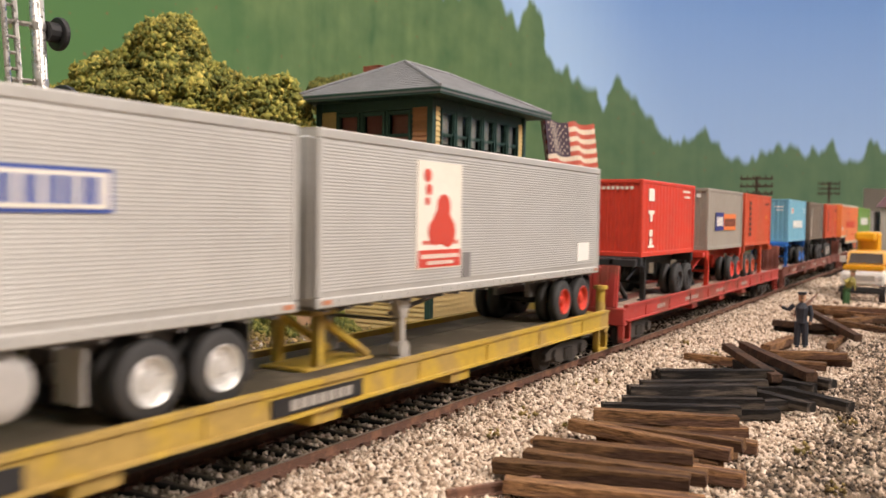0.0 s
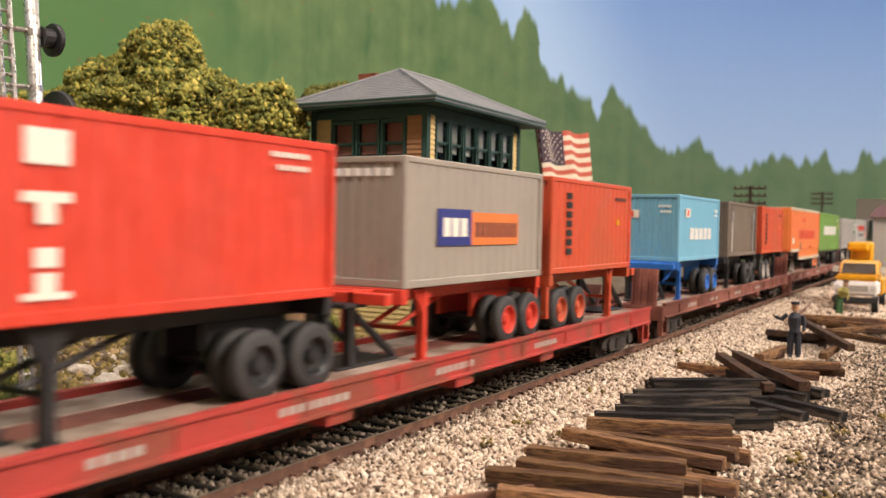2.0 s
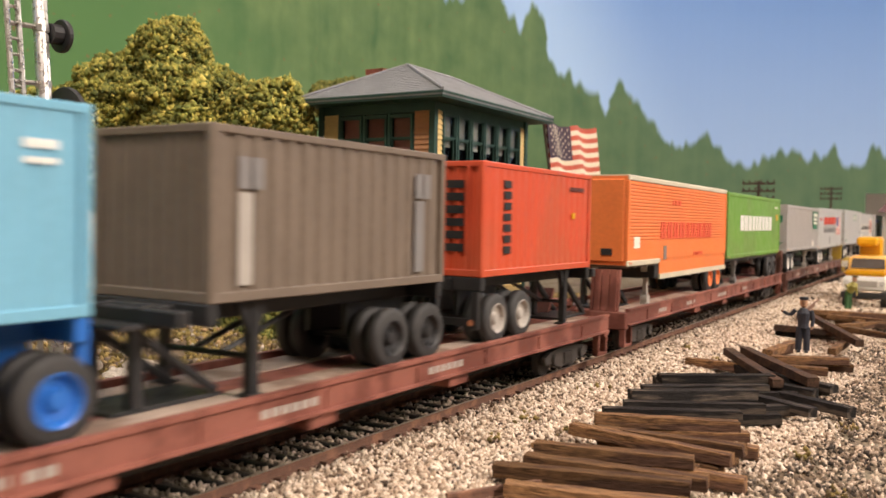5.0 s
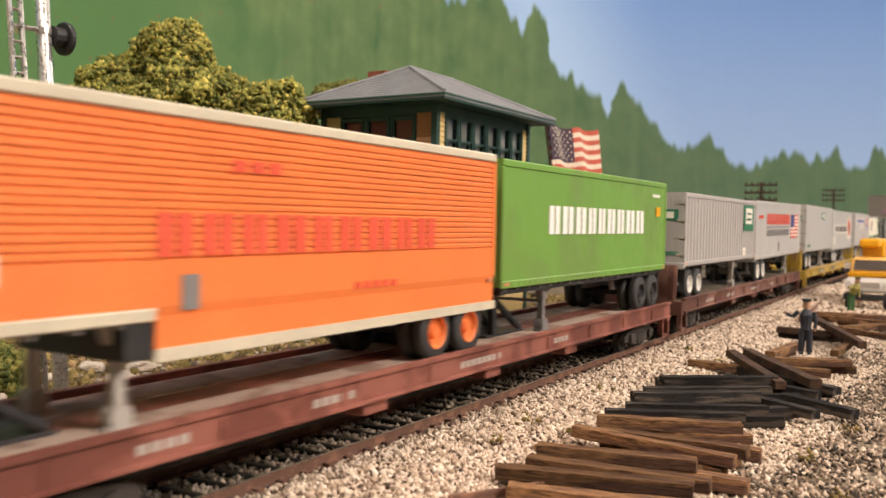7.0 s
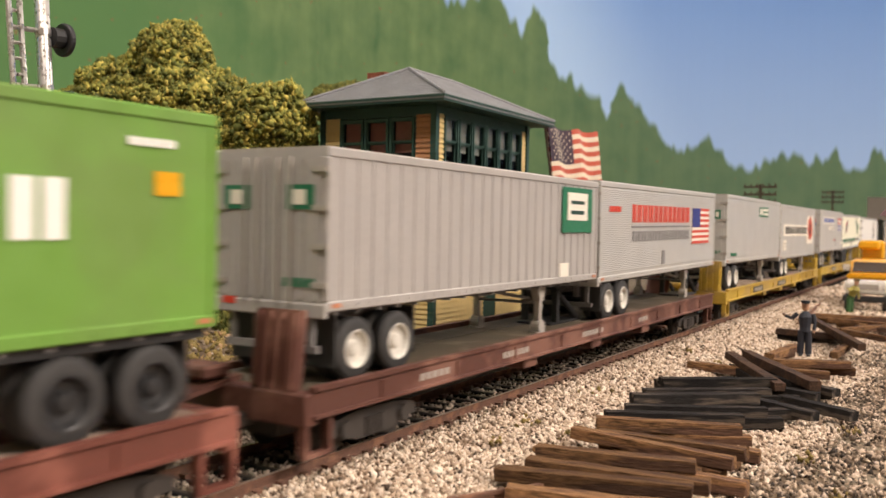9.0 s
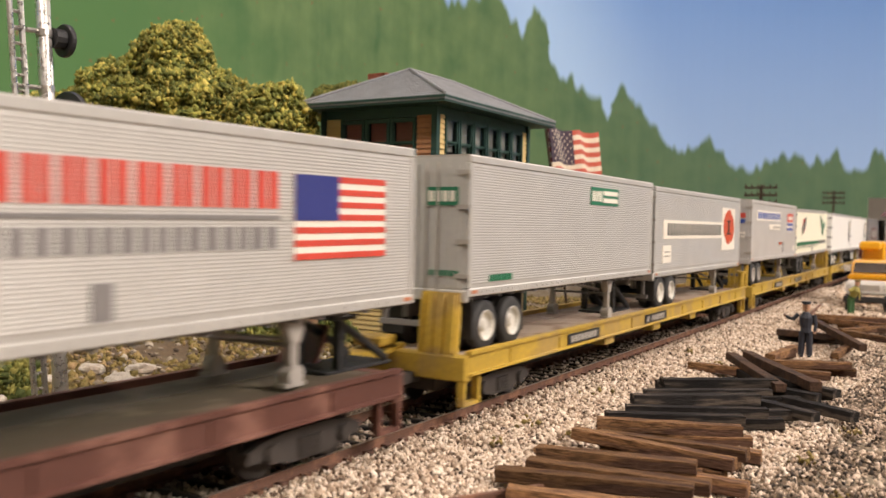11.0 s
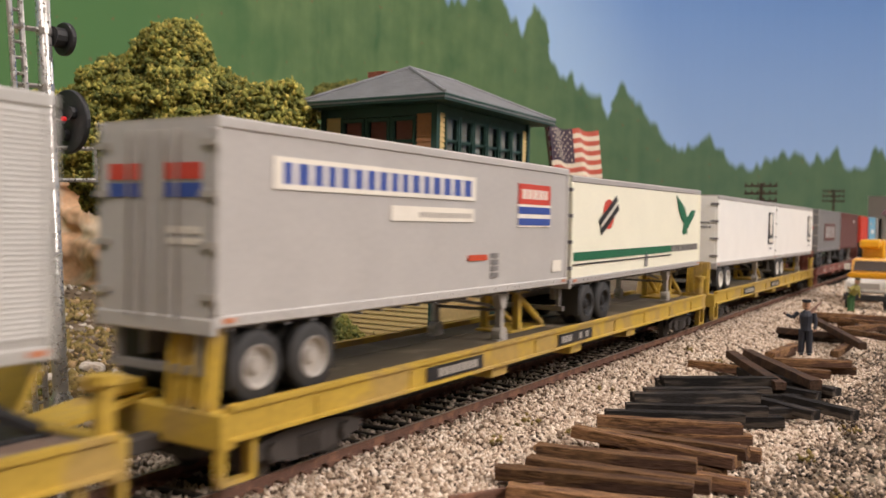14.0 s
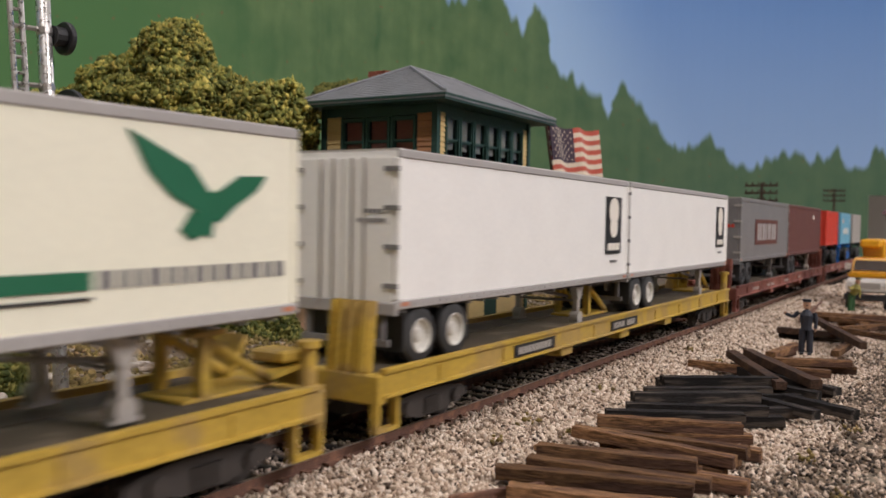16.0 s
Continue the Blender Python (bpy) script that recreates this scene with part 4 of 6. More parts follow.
def tie_pile():
    rng = random.Random(8)
    # middle x, y, length, turn, height of the lower face, black or brown
    pile = [(4.87, 12.95, 3.1, 14, -0.3, 0), (5.3, 12.4, 3.0, 15, -0.42, 0), (4.95, 13.8, 3.06, 7, -0.38, 0), (4.7, 14.45, 2.75, 12, -0.28, 0),
            (4.98, 15.5, 3.2, -9, -0.27, 0), (5.12, 16.3, 2.9, -3, -0.36, 0), (4.7, 17.6, 2.9, 24, -0.34, 0), (4.62, 18.3, 2.9, 30, -0.3, 1),
            (4.82, 19.3, 3.1, 29, -0.32, 1), (4.5, 20.4, 3.1, 40, -0.26, 1), (4.4, 21.9, 3.2, 34, -0.34, 1), (4.2, 23.3, 3.1, 37, -0.36, 1),
            (5.45, 25.35, 4.4, -56, -0.12, 2), (4.87, 24.95, 4.4, -61, -0.14, 2), (5.69, 35.33, 6.4, -68, -0.08, 3), (5.32, 44.0, 3.2, 9, -0.25, 0), (5.89, 42.2, 2.9, -25, -0.3, 0),
            (4.67, 36.1, 2.4, 9, -0.28, 3), (4.75, 30.2, 3.4, 86, -0.28, 0), (5.9, 28.2, 2.2, 22, -0.3, 0), (6.25, 32.4, 3.4, 89, -0.34, 0), (3.85, 25.9, 2.2, -13, -0.36, 0), (5.5, 26.75, 2.2, 13, -0.4, 0),
            (6.76, 37.4, 2.8, -41, -0.35, 0), (6.2, 24.4, 2.2, -32, -0.34, 1), (6.9, 22.1, 2.2, -36, -0.45, 1), (6.1, 21.4, 2.2, -30, -0.4, 1), (5.4, 20.3, 3.0, 36, -0.5, 1), (5.6, 23.4, 2.6, -20, -0.38, 1),
            (4.3, 15.0, 2.6, 6, -0.52, 0), (5.6, 14.7, 2.6, 2, -0.52, 0), (4.5, 22.6, 3.0, 36, -0.2, 1), (5.2, 22.2, 2.8, 30, -0.5, 1), (6.5, 44.5, 3.0, 20, -0.35, 0), (7.3, 40.6, 3.0, 14, -0.38, 3),
            (5.3, 16.9, 2.7, 4, -0.52, 0), (5.3, 19.4, 2.8, 33, -0.52, 1), (6.3, 40.0, 3.0, 55, -0.35, 0), (7.2, 42.5, 3.0, 25, -0.4, 0), (5.0, 13.0, 2.8, 8, -0.55, 0), (5.5, 24.0, 3.0, 10, -0.5, 1), (5.2, 26.2, 2.6, -20, -0.5, 0)]
    under = [(x + rng.uniform(-0.25, 0.25), y + rng.uniform(0.1, 0.4), rng.uniform(2.5, 2.9), rz + rng.uniform(-9, 9), z - 0.24, 1 if kind else 0) for x, y, ln, rz, z, kind in pile[:20] if rng.random() < 0.6 and z > -0.4]
    for x, y, ln, rz, z, kind in pile + under:
        z += 0.06
        bm = bmesh.new()
        w, h = rng.uniform(0.26, 0.33), rng.uniform(0.2, 0.25)
        box(bm, -ln / 2, ln / 2, -w / 2, w / 2, 0, h)
        bmesh.ops.subdivide_edges(bm, edges=[e for e in bm.edges if abs(e.verts[0].co.x - e.verts[1].co.x) > 0.5], cuts=8)
        soften(bm, 0.01)
        for v in bm.verts:
            v.co += Vector((rng.uniform(-0.02, 0.02), rng.uniform(-0.012, 0.012), rng.uniform(-0.012, 0.012) + 0.006 * math.sin(v.co.x * 0.9 + x)))
        o = whole("railway_tie", bm, "tie_black" if kind == 1 else "tie_dark" if kind > 1 else "tie_wood", (x, y, z),
                  "black creosoted wooden tie on the ballast" if kind == 1 else "weathered brown wooden tie on the ballast", "railway tie", "discarded ties beside the track", rz)
        o.rotation_euler.y = radians(rng.uniform(-1.5, 1.5) if kind < 2 else 2)


def loose_rails():
    for x, y, ln, rz in ((3.15, 47.0, 11.0, 93), (3.9, 12.2, 2.4, 60)):
        bm = bmesh.new()
        box(bm, -ln / 2, ln / 2, -0.07, 0.07, 0, 0.03)
        box(bm, -ln / 2, ln / 2, -0.02, 0.02, 0.03, 0.13)
        box(bm, -ln / 2, ln / 2, -0.04, 0.04, 0.13, 0.18)
        whole("loose_rail", bm, "rust", (x, y, ground_height(x, y) + 0.06), "rusty loose rail lying on the ballast", "rail", "loose rails", rz)


def figurine(x, y, z, rz, shirt, trousers, label, scale=1.0, bent=False):
    """A small painted figure, one plain mesh."""
    bm = bmesh.new()
    mats = [shirt, trousers, "skin", "black"]

    def add(fn, *a):
        n0 = len(bm.faces)
        fn(bm, *a[1:])
        bm.faces.ensure_lookup_table()
        for f in bm.faces[n0:]:
            f.material_index = a[0]
    lean = 0.25 if bent else 0.0
    for s in (-1, 1):
        add(rod, 1, (0.1 * s, 0, 0.85), (0.13 * s, 0, 0.06), 0.125, 10, 0.1)
        add(box, 3, 0.12 * s - 0.06, 0.12 * s + 0.06, -0.17, 0.08, 0, 0.07)
    add(rod, 1, (0, 0, 0.8), (0, -lean * 0.3, 0.98), 0.18, 10, 0.17)
    add(rod, 0, (0, -lean * 0.3, 0.95), (0, -lean, 1.3), 0.17, 10, 0.22)
    add(rod, 0, (0, -lean, 1.3), (0, -lean * 1.2, 1.48), 0.22, 10, 0.1)
    add(rod, 2, (0, -lean * 1.2, 1.46), (0, -lean * 1.3, 1.56), 0.06, 8)
    add(rod, 2, (0, -lean * 1.3, 1.52), (0, -lean * 1.4, 1.76), 0.105, 12, 0.125)
    add(rod, 2, (0, -lean * 1.4 - 0.1, 1.63), (0, -lean * 1.4 - 0.15, 1.62), 0.03, 6)
    add(rod, 3, (0, -lean * 1.4, 1.755), (0, -lean * 1.4, 1.84), 0.135, 12, 0.15)
    add(box, 3, -0.1, 0.1, -lean * 1.4 - 0.2, -lean * 1.4, 1.75, 1.775)
    add(rod, 0, (0.24, -lean, 1.4), (0.3, -lean, 1.08), 0.075, 8)
    add(rod, 0, (0.3, -lean, 1.08), (0.27, -lean - 0.05, 0.88), 0.06, 8)
    add(rod, 2, (0.27, -lean - 0.05, 0.88), (0.26, -lean - 0.05, 0.76), 0.05, 6)
    add(rod, 0, (-0.24, -lean, 1.4), (-0.42, -lean, 1.22), 0.075, 8)
    add(rod, 0, (-0.42, -lean, 1.22), (-0.62, -lean - 0.05, 1.32), 0.055, 8)
    add(rod, 2, (-0.62, -lean - 0.05, 1.32), (-0.7, -lean - 0.05, 1.38), 0.05, 6)
    soften(bm, 0.015)
    bmesh.ops.scale(bm, vec=(scale,) * 3, verts=bm.verts)
    return whole("figurine", bm, mats, (x, y, z), label, "figurine", "painted worker figurines", rz)


def truck():
    t = thing("utility_truck", (5.15, 54.3, -0.5), "yellow and white utility truck with a crane boom", "truck")
    bm = bmesh.new()
    box(bm, -1.1, 1.1, -1.9, 0.2, 0.95, 1.75)
    soften(bm, 0.12, 2)
    body = part("hood", bm, "white", t, "white lower body and bumper", smooth=False)
    bm = bmesh.new()
    box(bm, -1.04, 1.04, -1.8, 0.2, 1.75, 2.06)
    soften(bm, 0.1, 2)
    part("hood_top", bm, "truck_yellow", t)
    bm = bmesh.new()
    prof = [(-0.35, 2.0), (0.1, 2.78), (1.9, 2.82), (2.0, 1.2)]
    a = [bm.verts.new((-1.0, y, z)) for y, z in prof]
    b = [bm.verts.new((1.0, y, z)) for y, z in prof]
    for i in range(4):
        bm.faces.new((a[i], a[(i + 1) % 4], b[(i + 1) % 4], b[i]))
    bm.faces.new(a[::-1])
    bm.faces.new(b)
    soften(bm, 0.1, 2)
    cab = part("cab", bm, "truck_yellow", t)
    bm = bmesh.new()
    w = [bm.verts.new(p) for p in ((-0.88, -0.32, 2.12), (0.88, -0.32, 2.12), (0.82, 0.0, 2.66), (-0.82, 0.0, 2.66), (-0.88, -0.25, 2.1), (0.88, -0.25, 2.1), (0.82, 0.07, 2.64), (-0.82, 0.07, 2.64))]
    for q in ((0, 1, 2, 3), (4, 7, 6, 5), (0, 4, 5, 1), (1, 5, 6, 2), (2, 6, 7, 3), (3, 7, 4, 0)):
        bm.faces.new([w[i] for i in q])
    part("windscreen", bm, "shiny_dark", cab, "dark shiny windscreen")
    bm = bmesh.new()
    box(bm, -1.15, 1.15, -2.1, -1.92, 0.55, 0.88)
    soften(bm, 0.04)
    part("bumper", bm, "black", t)
    bm = bmesh.new()
    box(bm, -0.62, 0.62, -1.94, -1.89, 1.2, 1.5)
    part("grille", bm, "pale_grey", t)
    for x in (-0.88, 0.88):
        bm = bmesh.new()
        rod(bm, (x, -1.97, 1.38), (x, -1.89, 1.38), 0.15, 12)
        part("headlight", bm, "chrome", t)
        bm = bmesh.new()
        box(bm, min(x * 1.2, x * 1.55), max(x * 1.2, x * 1.55), -0.1, 0.0, 2.15, 2.5)
        part("wing_mirror", bm, "chrome", t)
    for x in (-0.95, 0.95):
        for y in (-1.2, 4.2):
            bm = bmesh.new()
            lathe(bm, (x, y, 0.48), [(-0.16, 0.3), (-0.15, 0.46), (0.15, 0.46), (0.16, 0.3)], 18)
            wheel = part("wheel", bm, "rubber", t)
            bm = bmesh.new()
            lathe(bm, (x, y, 0.48), [(-0.17, 0.24), (0.17, 0.24)], 14)
            part("rim", bm, "chrome", wheel)
    bm = bmesh.new()
    box(bm, -1.1, 1.1, 2.1, 5.6, 0.8, 1.7)
    soften(bm, 0.05)
    part("utility_bed", bm, "truck_yellow", t)
    bm = bmesh.new()
    box(bm, -0.7, 0.5, 2.2, 3.2, 1.7, 3.8)
    soften(bm, 0.1)
    part("crane_column", bm, "truck_yellow", t)
    bm = bmesh.new()
    box(bm, -0.75, 0.35, 1.0, 5.5, 3.35, 3.85)
    soften(bm, 0.12)
    part("boom", bm, "truck_yellow", t)


def telegraph_pole(x, y, top, arms):
    t = thing("telegraph_pole", (x, y, -0.6), "brown wooden telegraph pole with three crossarms", "pole", "telegraph poles")
    bm = bmesh.new()
    rod(bm, (0, 0, 0), (0, 0, top + 0.6), 0.16, 8, 0.12)
    part("post", bm, "bark", t)
    for k in range(arms):
        z = top + 0.35 - k * 0.62
        bm = bmesh.new()
        box(bm, -1.3, 1.3, -0.2, -0.06, z - 0.08, z + 0.08)
        arm = part("crossarm", bm, "bark", t)
        for i in range(6):
            bm = bmesh.new()
            rod(bm, (-1.2 + i * 0.48, -0.13, z + 0.08), (-1.2 + i * 0.48, -0.13, z + 0.28), 0.06, 6)
            part("insulator", bm, "bark", arm)


def far_shed():
    t = thing("shed", (4.1, 106, -0.6), "grey shed with a dark red roof", "building")
    bm = bmesh.new()
    box(bm, -2.2, 5, 0, 8, 0, 6.2)
    part("wall", bm, "pale_grey", t)
    bm = bmesh.new()
    v = [bm.verts.new(p) for p in ((-2.7, -0.5, 6.2), (5.5, -0.5, 6.2), (5.5, 8.5, 6.2), (-2.7, 8.5, 6.2), (-2.0, 4, 7.6), (4.8, 4, 7.6))]
    for q in ((0, 1, 5, 4), (2, 3, 4, 5), (3, 0, 4), (1, 2, 5), (0, 3, 2, 1)):
        bm.faces.new([v[i] for i in q])
    part("roof", bm, "maroon", t)


# ---------------------------------------------------------------- the train
MOVERS = []   # (thing, place along the train, turn, lean on its hitch)
WHEELSETS = []
DECK = 1.25


def tandem(parent, y, hub, z=0.0, deck=DECK):
    """Two axles with double tyres."""
    for yy in (y - 0.62, y + 0.62):
        for s in (-1, 1):
            for k, x in enumerate((1.05, 0.69)):
                bm = bmesh.new()
                c = (s * x, yy, deck + 0.54)
                w = 0.13
                lathe(bm, c, [(-w, 0.3), (-w, 0.45), (-w * 0.8, 0.515), (-w * 0.45, 0.54), (w * 0.45, 0.54), (w * 0.8, 0.515), (w, 0.45), (w, 0.3)], 28)
                bmesh.ops.delete(bm, geom=[f for f in bm.faces if len(f.verts) > 4], context="FACES_ONLY")
                tyre = part("tyre", bm, "rubber", parent, smooth=True)
                if k == 0:
                    bm = bmesh.new()
                    d = 0.02
                    prof = [(-w * s, 0.29), ((w + 0.004) * s, 0.33), ((w + d) * s, 0.32), ((w + 0.005) * s, 0.295), ((w - 0.09) * s, 0.25), ((w - 0.11) * s, 0.15), ((w - 0.03) * s, 0.11), ((w - 0.02) * s, 0.05)]
                    lathe(bm, c, prof, 20)
                    part("rim", bm, hub, tyre)
        bm = bmesh.new()
        rod(bm, (-0.6, yy, deck + 0.54), (0.6, yy, deck + 0.54), 0.09, 8)
        part("axle", bm, "black", parent)


def marks(parent, name, x, y0, y1, z0, z1, material, face=1, label="", n=1, gap=0.0, proud=0.012):
    """Flat painted marks on a long side: n blocks in a row."""
    w = (y1 - y0 - gap * (n - 1)) / n
    for i in range(n):
        bm = bmesh.new()
        a = y0 + i * (w + gap)
        box(bm, x - 0.004, x + proud, a, a + w, z0, z1)
        o = part(name, bm, material, parent, label)
    return o


def end_marks(parent, name, y, x0, x1, z0, z1, material, label="", n=1, gap=0.0):
    w = (x1 - x0 - gap * (n - 1)) / n
    for i in range(n):
        bm = bmesh.new()
        a = x0 + i * (w + gap)
        box(bm, a, a + w, y - 0.012, y + 0.004, z0, z1)
        o = part(name, bm, material, parent, label)
    return o


def letters(parent, x, y0, y1, z0, z1, count, material, label="", seed=1):
    """A line of lettering as plain bars, two for each large letter, of uneven widths."""
    rng = random.Random(seed)
    ws = [rng.uniform(0.75, 1.15) for _ in range(count)]
    k = (y1 - y0) / (sum(ws) + 0.3 * (count - 1))
    y = y0
    for w in ws:
        bm = bmesh.new()
        if count > 12:
            box(bm, x - 0.004, x + 0.006, y, y + w * k * 0.86, z0, z1)
        else:
            box(bm, x - 0.004, x + 0.006, y, y + w * k * 0.44, z0, z1)
            box(bm, x - 0.004, x + 0.006, y + w * k * 0.58, y + w * k, z0, z1)
        y += (w + 0.3) * k
        o = part("letter", bm, material, parent, label)
    return o


def trailer(y, length, colour, label, style, hub, wheels_near=True, z0=2.4, z1=5.22, rail=None, decals=None, roof="pale_grey", drop=False, wheels=1.5, nose=0.0):
    """A highway semi-trailer on the deck. Its own origin lies at the rail, at its near end."""
    t = thing("semi_trailer", (0, y, 0), label, "trailer", "trailers on the train")
    MOVERS.append((t, y, 0, nose))
    W = 1.22
    rail = rail or colour
    # shell with ribs
    bm = bmesh.new()
    if style == "beads":      # fine horizontal corrugation
        n = 44
        prof = []
        for i in range(n):
            za = z0 + 0.22 + (z1 - z0 - 0.42) * i / n
            zc = z0 + 0.22 + (z1 - z0 - 0.42) * (i + 1) / n
            prof += [(W - 0.007, za), (W, za + (zc - za) * 0.25), (W, za + (zc - za) * 0.7)]
        prof.append((W - 0.007, z1 - 0.2))
    elif style == "wide_beads":
        n = 17
        prof = []
        for i in range(n):
            za = z0 + 0.75 + (z1 - z0 - 0.95) * i / n
            zc = z0 + 0.75 + (z1 - z0 - 0.95) * (i + 1) / n
            prof += [(W - 0.03, za), (W, za + (zc - za) * 0.2), (W, za + (zc - za) * 0.72)]
        prof = [(W, z0 + 0.15), (W, z0 + 0.74)] + prof + [(W - 0.03, z1 - 0.2)]
    else:
        prof = [(W - 0.012, z0 + 0.12), (W - 0.012, z1 - 0.15)]
    side = [(px, pz) for px, pz in prof]
    loop = [(W - 0.03, z0)] + side + [(W - 0.03, z1 - 0.03), (-(W - 0.03), z1 - 0.03)] + [(-px, pz) for px, pz in side[::-1]] + [(-(W - 0.03), z0)]
    a = [bm.verts.new((px, 0.03, pz)) for px, pz in loop]
    b = [bm.verts.new((px, length - 0.03, pz)) for px, pz in loop]
    n = len(loop)
    for i in range(n):
        bm.faces.new((a[i], a[(i + 1) % n], b[(i + 1) % n], b[i]))
    bm.faces.new(a[::-1])
    bm.faces.new(b)
    part("body", bm, colour, t)
    if style == "posts":      # upright outside posts
        k = int(length / 0.42)
        for i in range(1, k):
            yy = length * i / k
            for s in (-1, 1):
                bm = bmesh.new()
                box(bm, min(s * (W - 0.02), s * (W + 0.006)), max(s * (W - 0.02), s * (W + 0.006)), yy - 0.06, yy + 0.06, z0 + 0.13, z1 - 0.13)
                part("side_post", bm, colour, t)
    elif style == "seams":
        bm = bmesh.new()
        k = int(length / 1.22)
        for i in range(1, k):
            yy = length * i / k
            box(bm, W - 0.02, W - 0.004, yy - 0.03, yy + 0.03, z0 + 0.13, z1 - 0.13)
        part("panel_seams", bm, colour, t)
    # rails and corner posts
    for name, za, zc, o in (("top_rail", z1 - 0.16, z1, 0.02), ("bottom_rail", z0 - 0.03, z0 + 0.14, 0.02)):
        for s in (-1, 1):
            bm = bmesh.new()
            x0, x1 = (W - 0.04, W + o) if s > 0 else (-W - o, -W + 0.04)
            box(bm, x0, x1, 0.0, 3.2 if drop and name == "bottom_rail" else length, za, zc)
            soften(bm, 0.02)
            part(name, bm, rail if name == "bottom_rail" else (rail if rail != "white" else colour), t)
    for yy in (0.0, length - 0.12):
        for s in (-1, 1):
            bm = bmesh.new()
            box(bm, min(s * (W - 0.1), s * (W + 0.018)), max(s * (W - 0.1), s * (W + 0.018)), yy - 0.005, yy + 0.125, z0 + 0.14, z1 - 0.16)
            soften(bm, 0.02)
            part("corner_post", bm, colour, t)
    bm = bmesh.new()
    box(bm, -W + 0.05, W - 0.05, 0.06, length - 0.06, z1 - 0.035, z1 + 0.015)
    part("roof", bm, roof, t)
    # rivet row along the bottom rail
    bm = bmesh.new()
    for i in range(int(length / 0.3)):
        box(bm, W + 0.018, W + 0.03, 0.2 + i * 0.3, 0.24 + i * 0.3, z0 + 0.03, z0 + 0.09)
    if drop:
        bm.free()
    else:
        tagged(part("rivets", bm, rail, t), kind="stuff")
    # end that faces the camera: rear doors or a plain nose
    if wheels_near:
        for s in (-1, 1):
            bm = bmesh.new()
            x0, x1 = (0.02, W - 0.1) if s > 0 else (-W + 0.1, -0.02)
            box(bm, x0, x1, -0.02, 0.03, z0 + 0.1, z1 - 0.16)
            door = part("rear_door", bm, colour, t)
            if style in ("posts", "beads"):
                for i in range(4):
                    xx = x0 + (x1 - x0) * (i + 0.5) / 4
                    bm = bmesh.new()
                    box(bm, xx - 0.05, xx + 0.05, -0.035, -0.018, z0 + 0.15, z1 - 0.2)
                    part("rib", bm, colour, door)
            for xx in (s * 0.22, s * 0.5):
                bm = bmesh.new()
                rod(bm, (xx, -0.06, z0 + 0.05), (xx, -0.06, z1 - 0.15), 0.025, 6)
                part("lock_bar", bm, "pale_grey", door)
            for k in range(4):
                bm = bmesh.new()
                zz = z0 + 0.35 + k * (z1 - z0 - 0.75) / 3
                box(bm, min(s * (W - 0.28), s * (W + 0.04)), max(s * (W - 0.28), s * (W + 0.04)), -0.06, -0.02, zz, zz + 0.09)
                part("hinge", bm, "dark_grey" if colour in ("white", "cream") else "pale_grey", door)
        bm = bmesh.new()
        box(bm, -W, W, -0.04, 0.06, z0 - 0.14, z0 + 0.1)
        soften(bm, 0.02)
        part("rear_sill", bm, rail, t)
        bm = bmesh.new()
        for s in (-0.85, 0.85):
            box(bm, s - 0.05, s + 0.05, 0.05, 0.13, z0 - 0.6, z0 - 0.1)
        box(bm, -1.0, 1.0, 0.05, 0.13, z0 - 0.72, z0 - 0.6)
        part("bumper", bm, "dark_grey", t)
    else:
        bm = bmesh.new()
        box(bm, -W + 0.12, W - 0.12, -0.035, 0.03, z0 + 0.1, z1 - 0.12)
        soften(bm, 0.03)
        part("nose_panel", bm, colour, t)
        bm = bmesh.new()
        box(bm, 0.4, 0.75, -0.07, -0.03, z0 + 0.3, z0 + 0.5)
        part("air_connectors", bm, "black", t)
    # running gear
    wy = wheels if wheels_near else length - wheels - 0.1
    tandem(t, wy, hub)
    bm = bmesh.new()
    for s in (-0.45, 0.45):
        box(bm, s - 0.06, s + 0.06, wy - 1.3, wy + 1.5, DECK + 0.66, z0 + 0.01)
    part("bogie_frame", bm, "dark_grey", t)
    for yy in (wy - 1.15, wy + 1.15) if wheels_near else (wy + 1.15,):
        for s in (-0.85, 0.85):
            bm = bmesh.new()
            box(bm, s - 0.3, s + 0.3, yy - 0.02, yy + 0.02, DECK + 0.28, z0 - 0.1)
            part("mud_flap", bm, "rubber", t)
    # landing gear
    ly = length - 2.9 if wheels_near else 2.9
    for s in (-0.85, 0.85):
        bm = bmesh.new()
        box(bm, s - 0.07, s + 0.07, ly - 0.08, ly + 0.08, DECK + 0.25, z0)
        v = [bm.verts.new((s + dx, ly + dy, z)) for dx in (-0.1, 0.1) for dy, z in ((-0.28, z0), (0.28, z0), (0.09, z0 - 0.45), (-0.09, z0 - 0.45))]
        for q in ((0, 1, 2, 3), (7, 6, 5, 4), (0, 4, 5, 1), (1, 5, 6, 2), (2, 6, 7, 3), (3, 7, 4, 0)):
            bm.faces.new([v[i] for i in q])
        leg = part("landing_leg", bm, "pale_grey" if rail not in ("dark_grey", "green") else "dark_grey", t)
        bm = bmesh.new()
        rod(bm, (s - 0.12, ly, DECK + 0.17), (s + 0.12, ly, DECK + 0.17), 0.17, 14)
        box(bm, s - 0.1, s + 0.1, ly - 0.22, ly + 0.22, DECK, DECK + 0.06)
        part("sand_shoe", bm, "pale_grey" if rail not in ("dark_grey", "green") else "dark_grey", leg)
    bm = bmesh.new()
    rod(bm, (-0.85, ly, z0 - 0.5), (0.85, ly, z0 - 0.5), 0.04, 6)
    rod(bm, (0.6, ly, z0 - 0.4), (0.6, ly + (-2.4 if wheels_near else 2.4), z0 - 0.05), 0.045, 6)
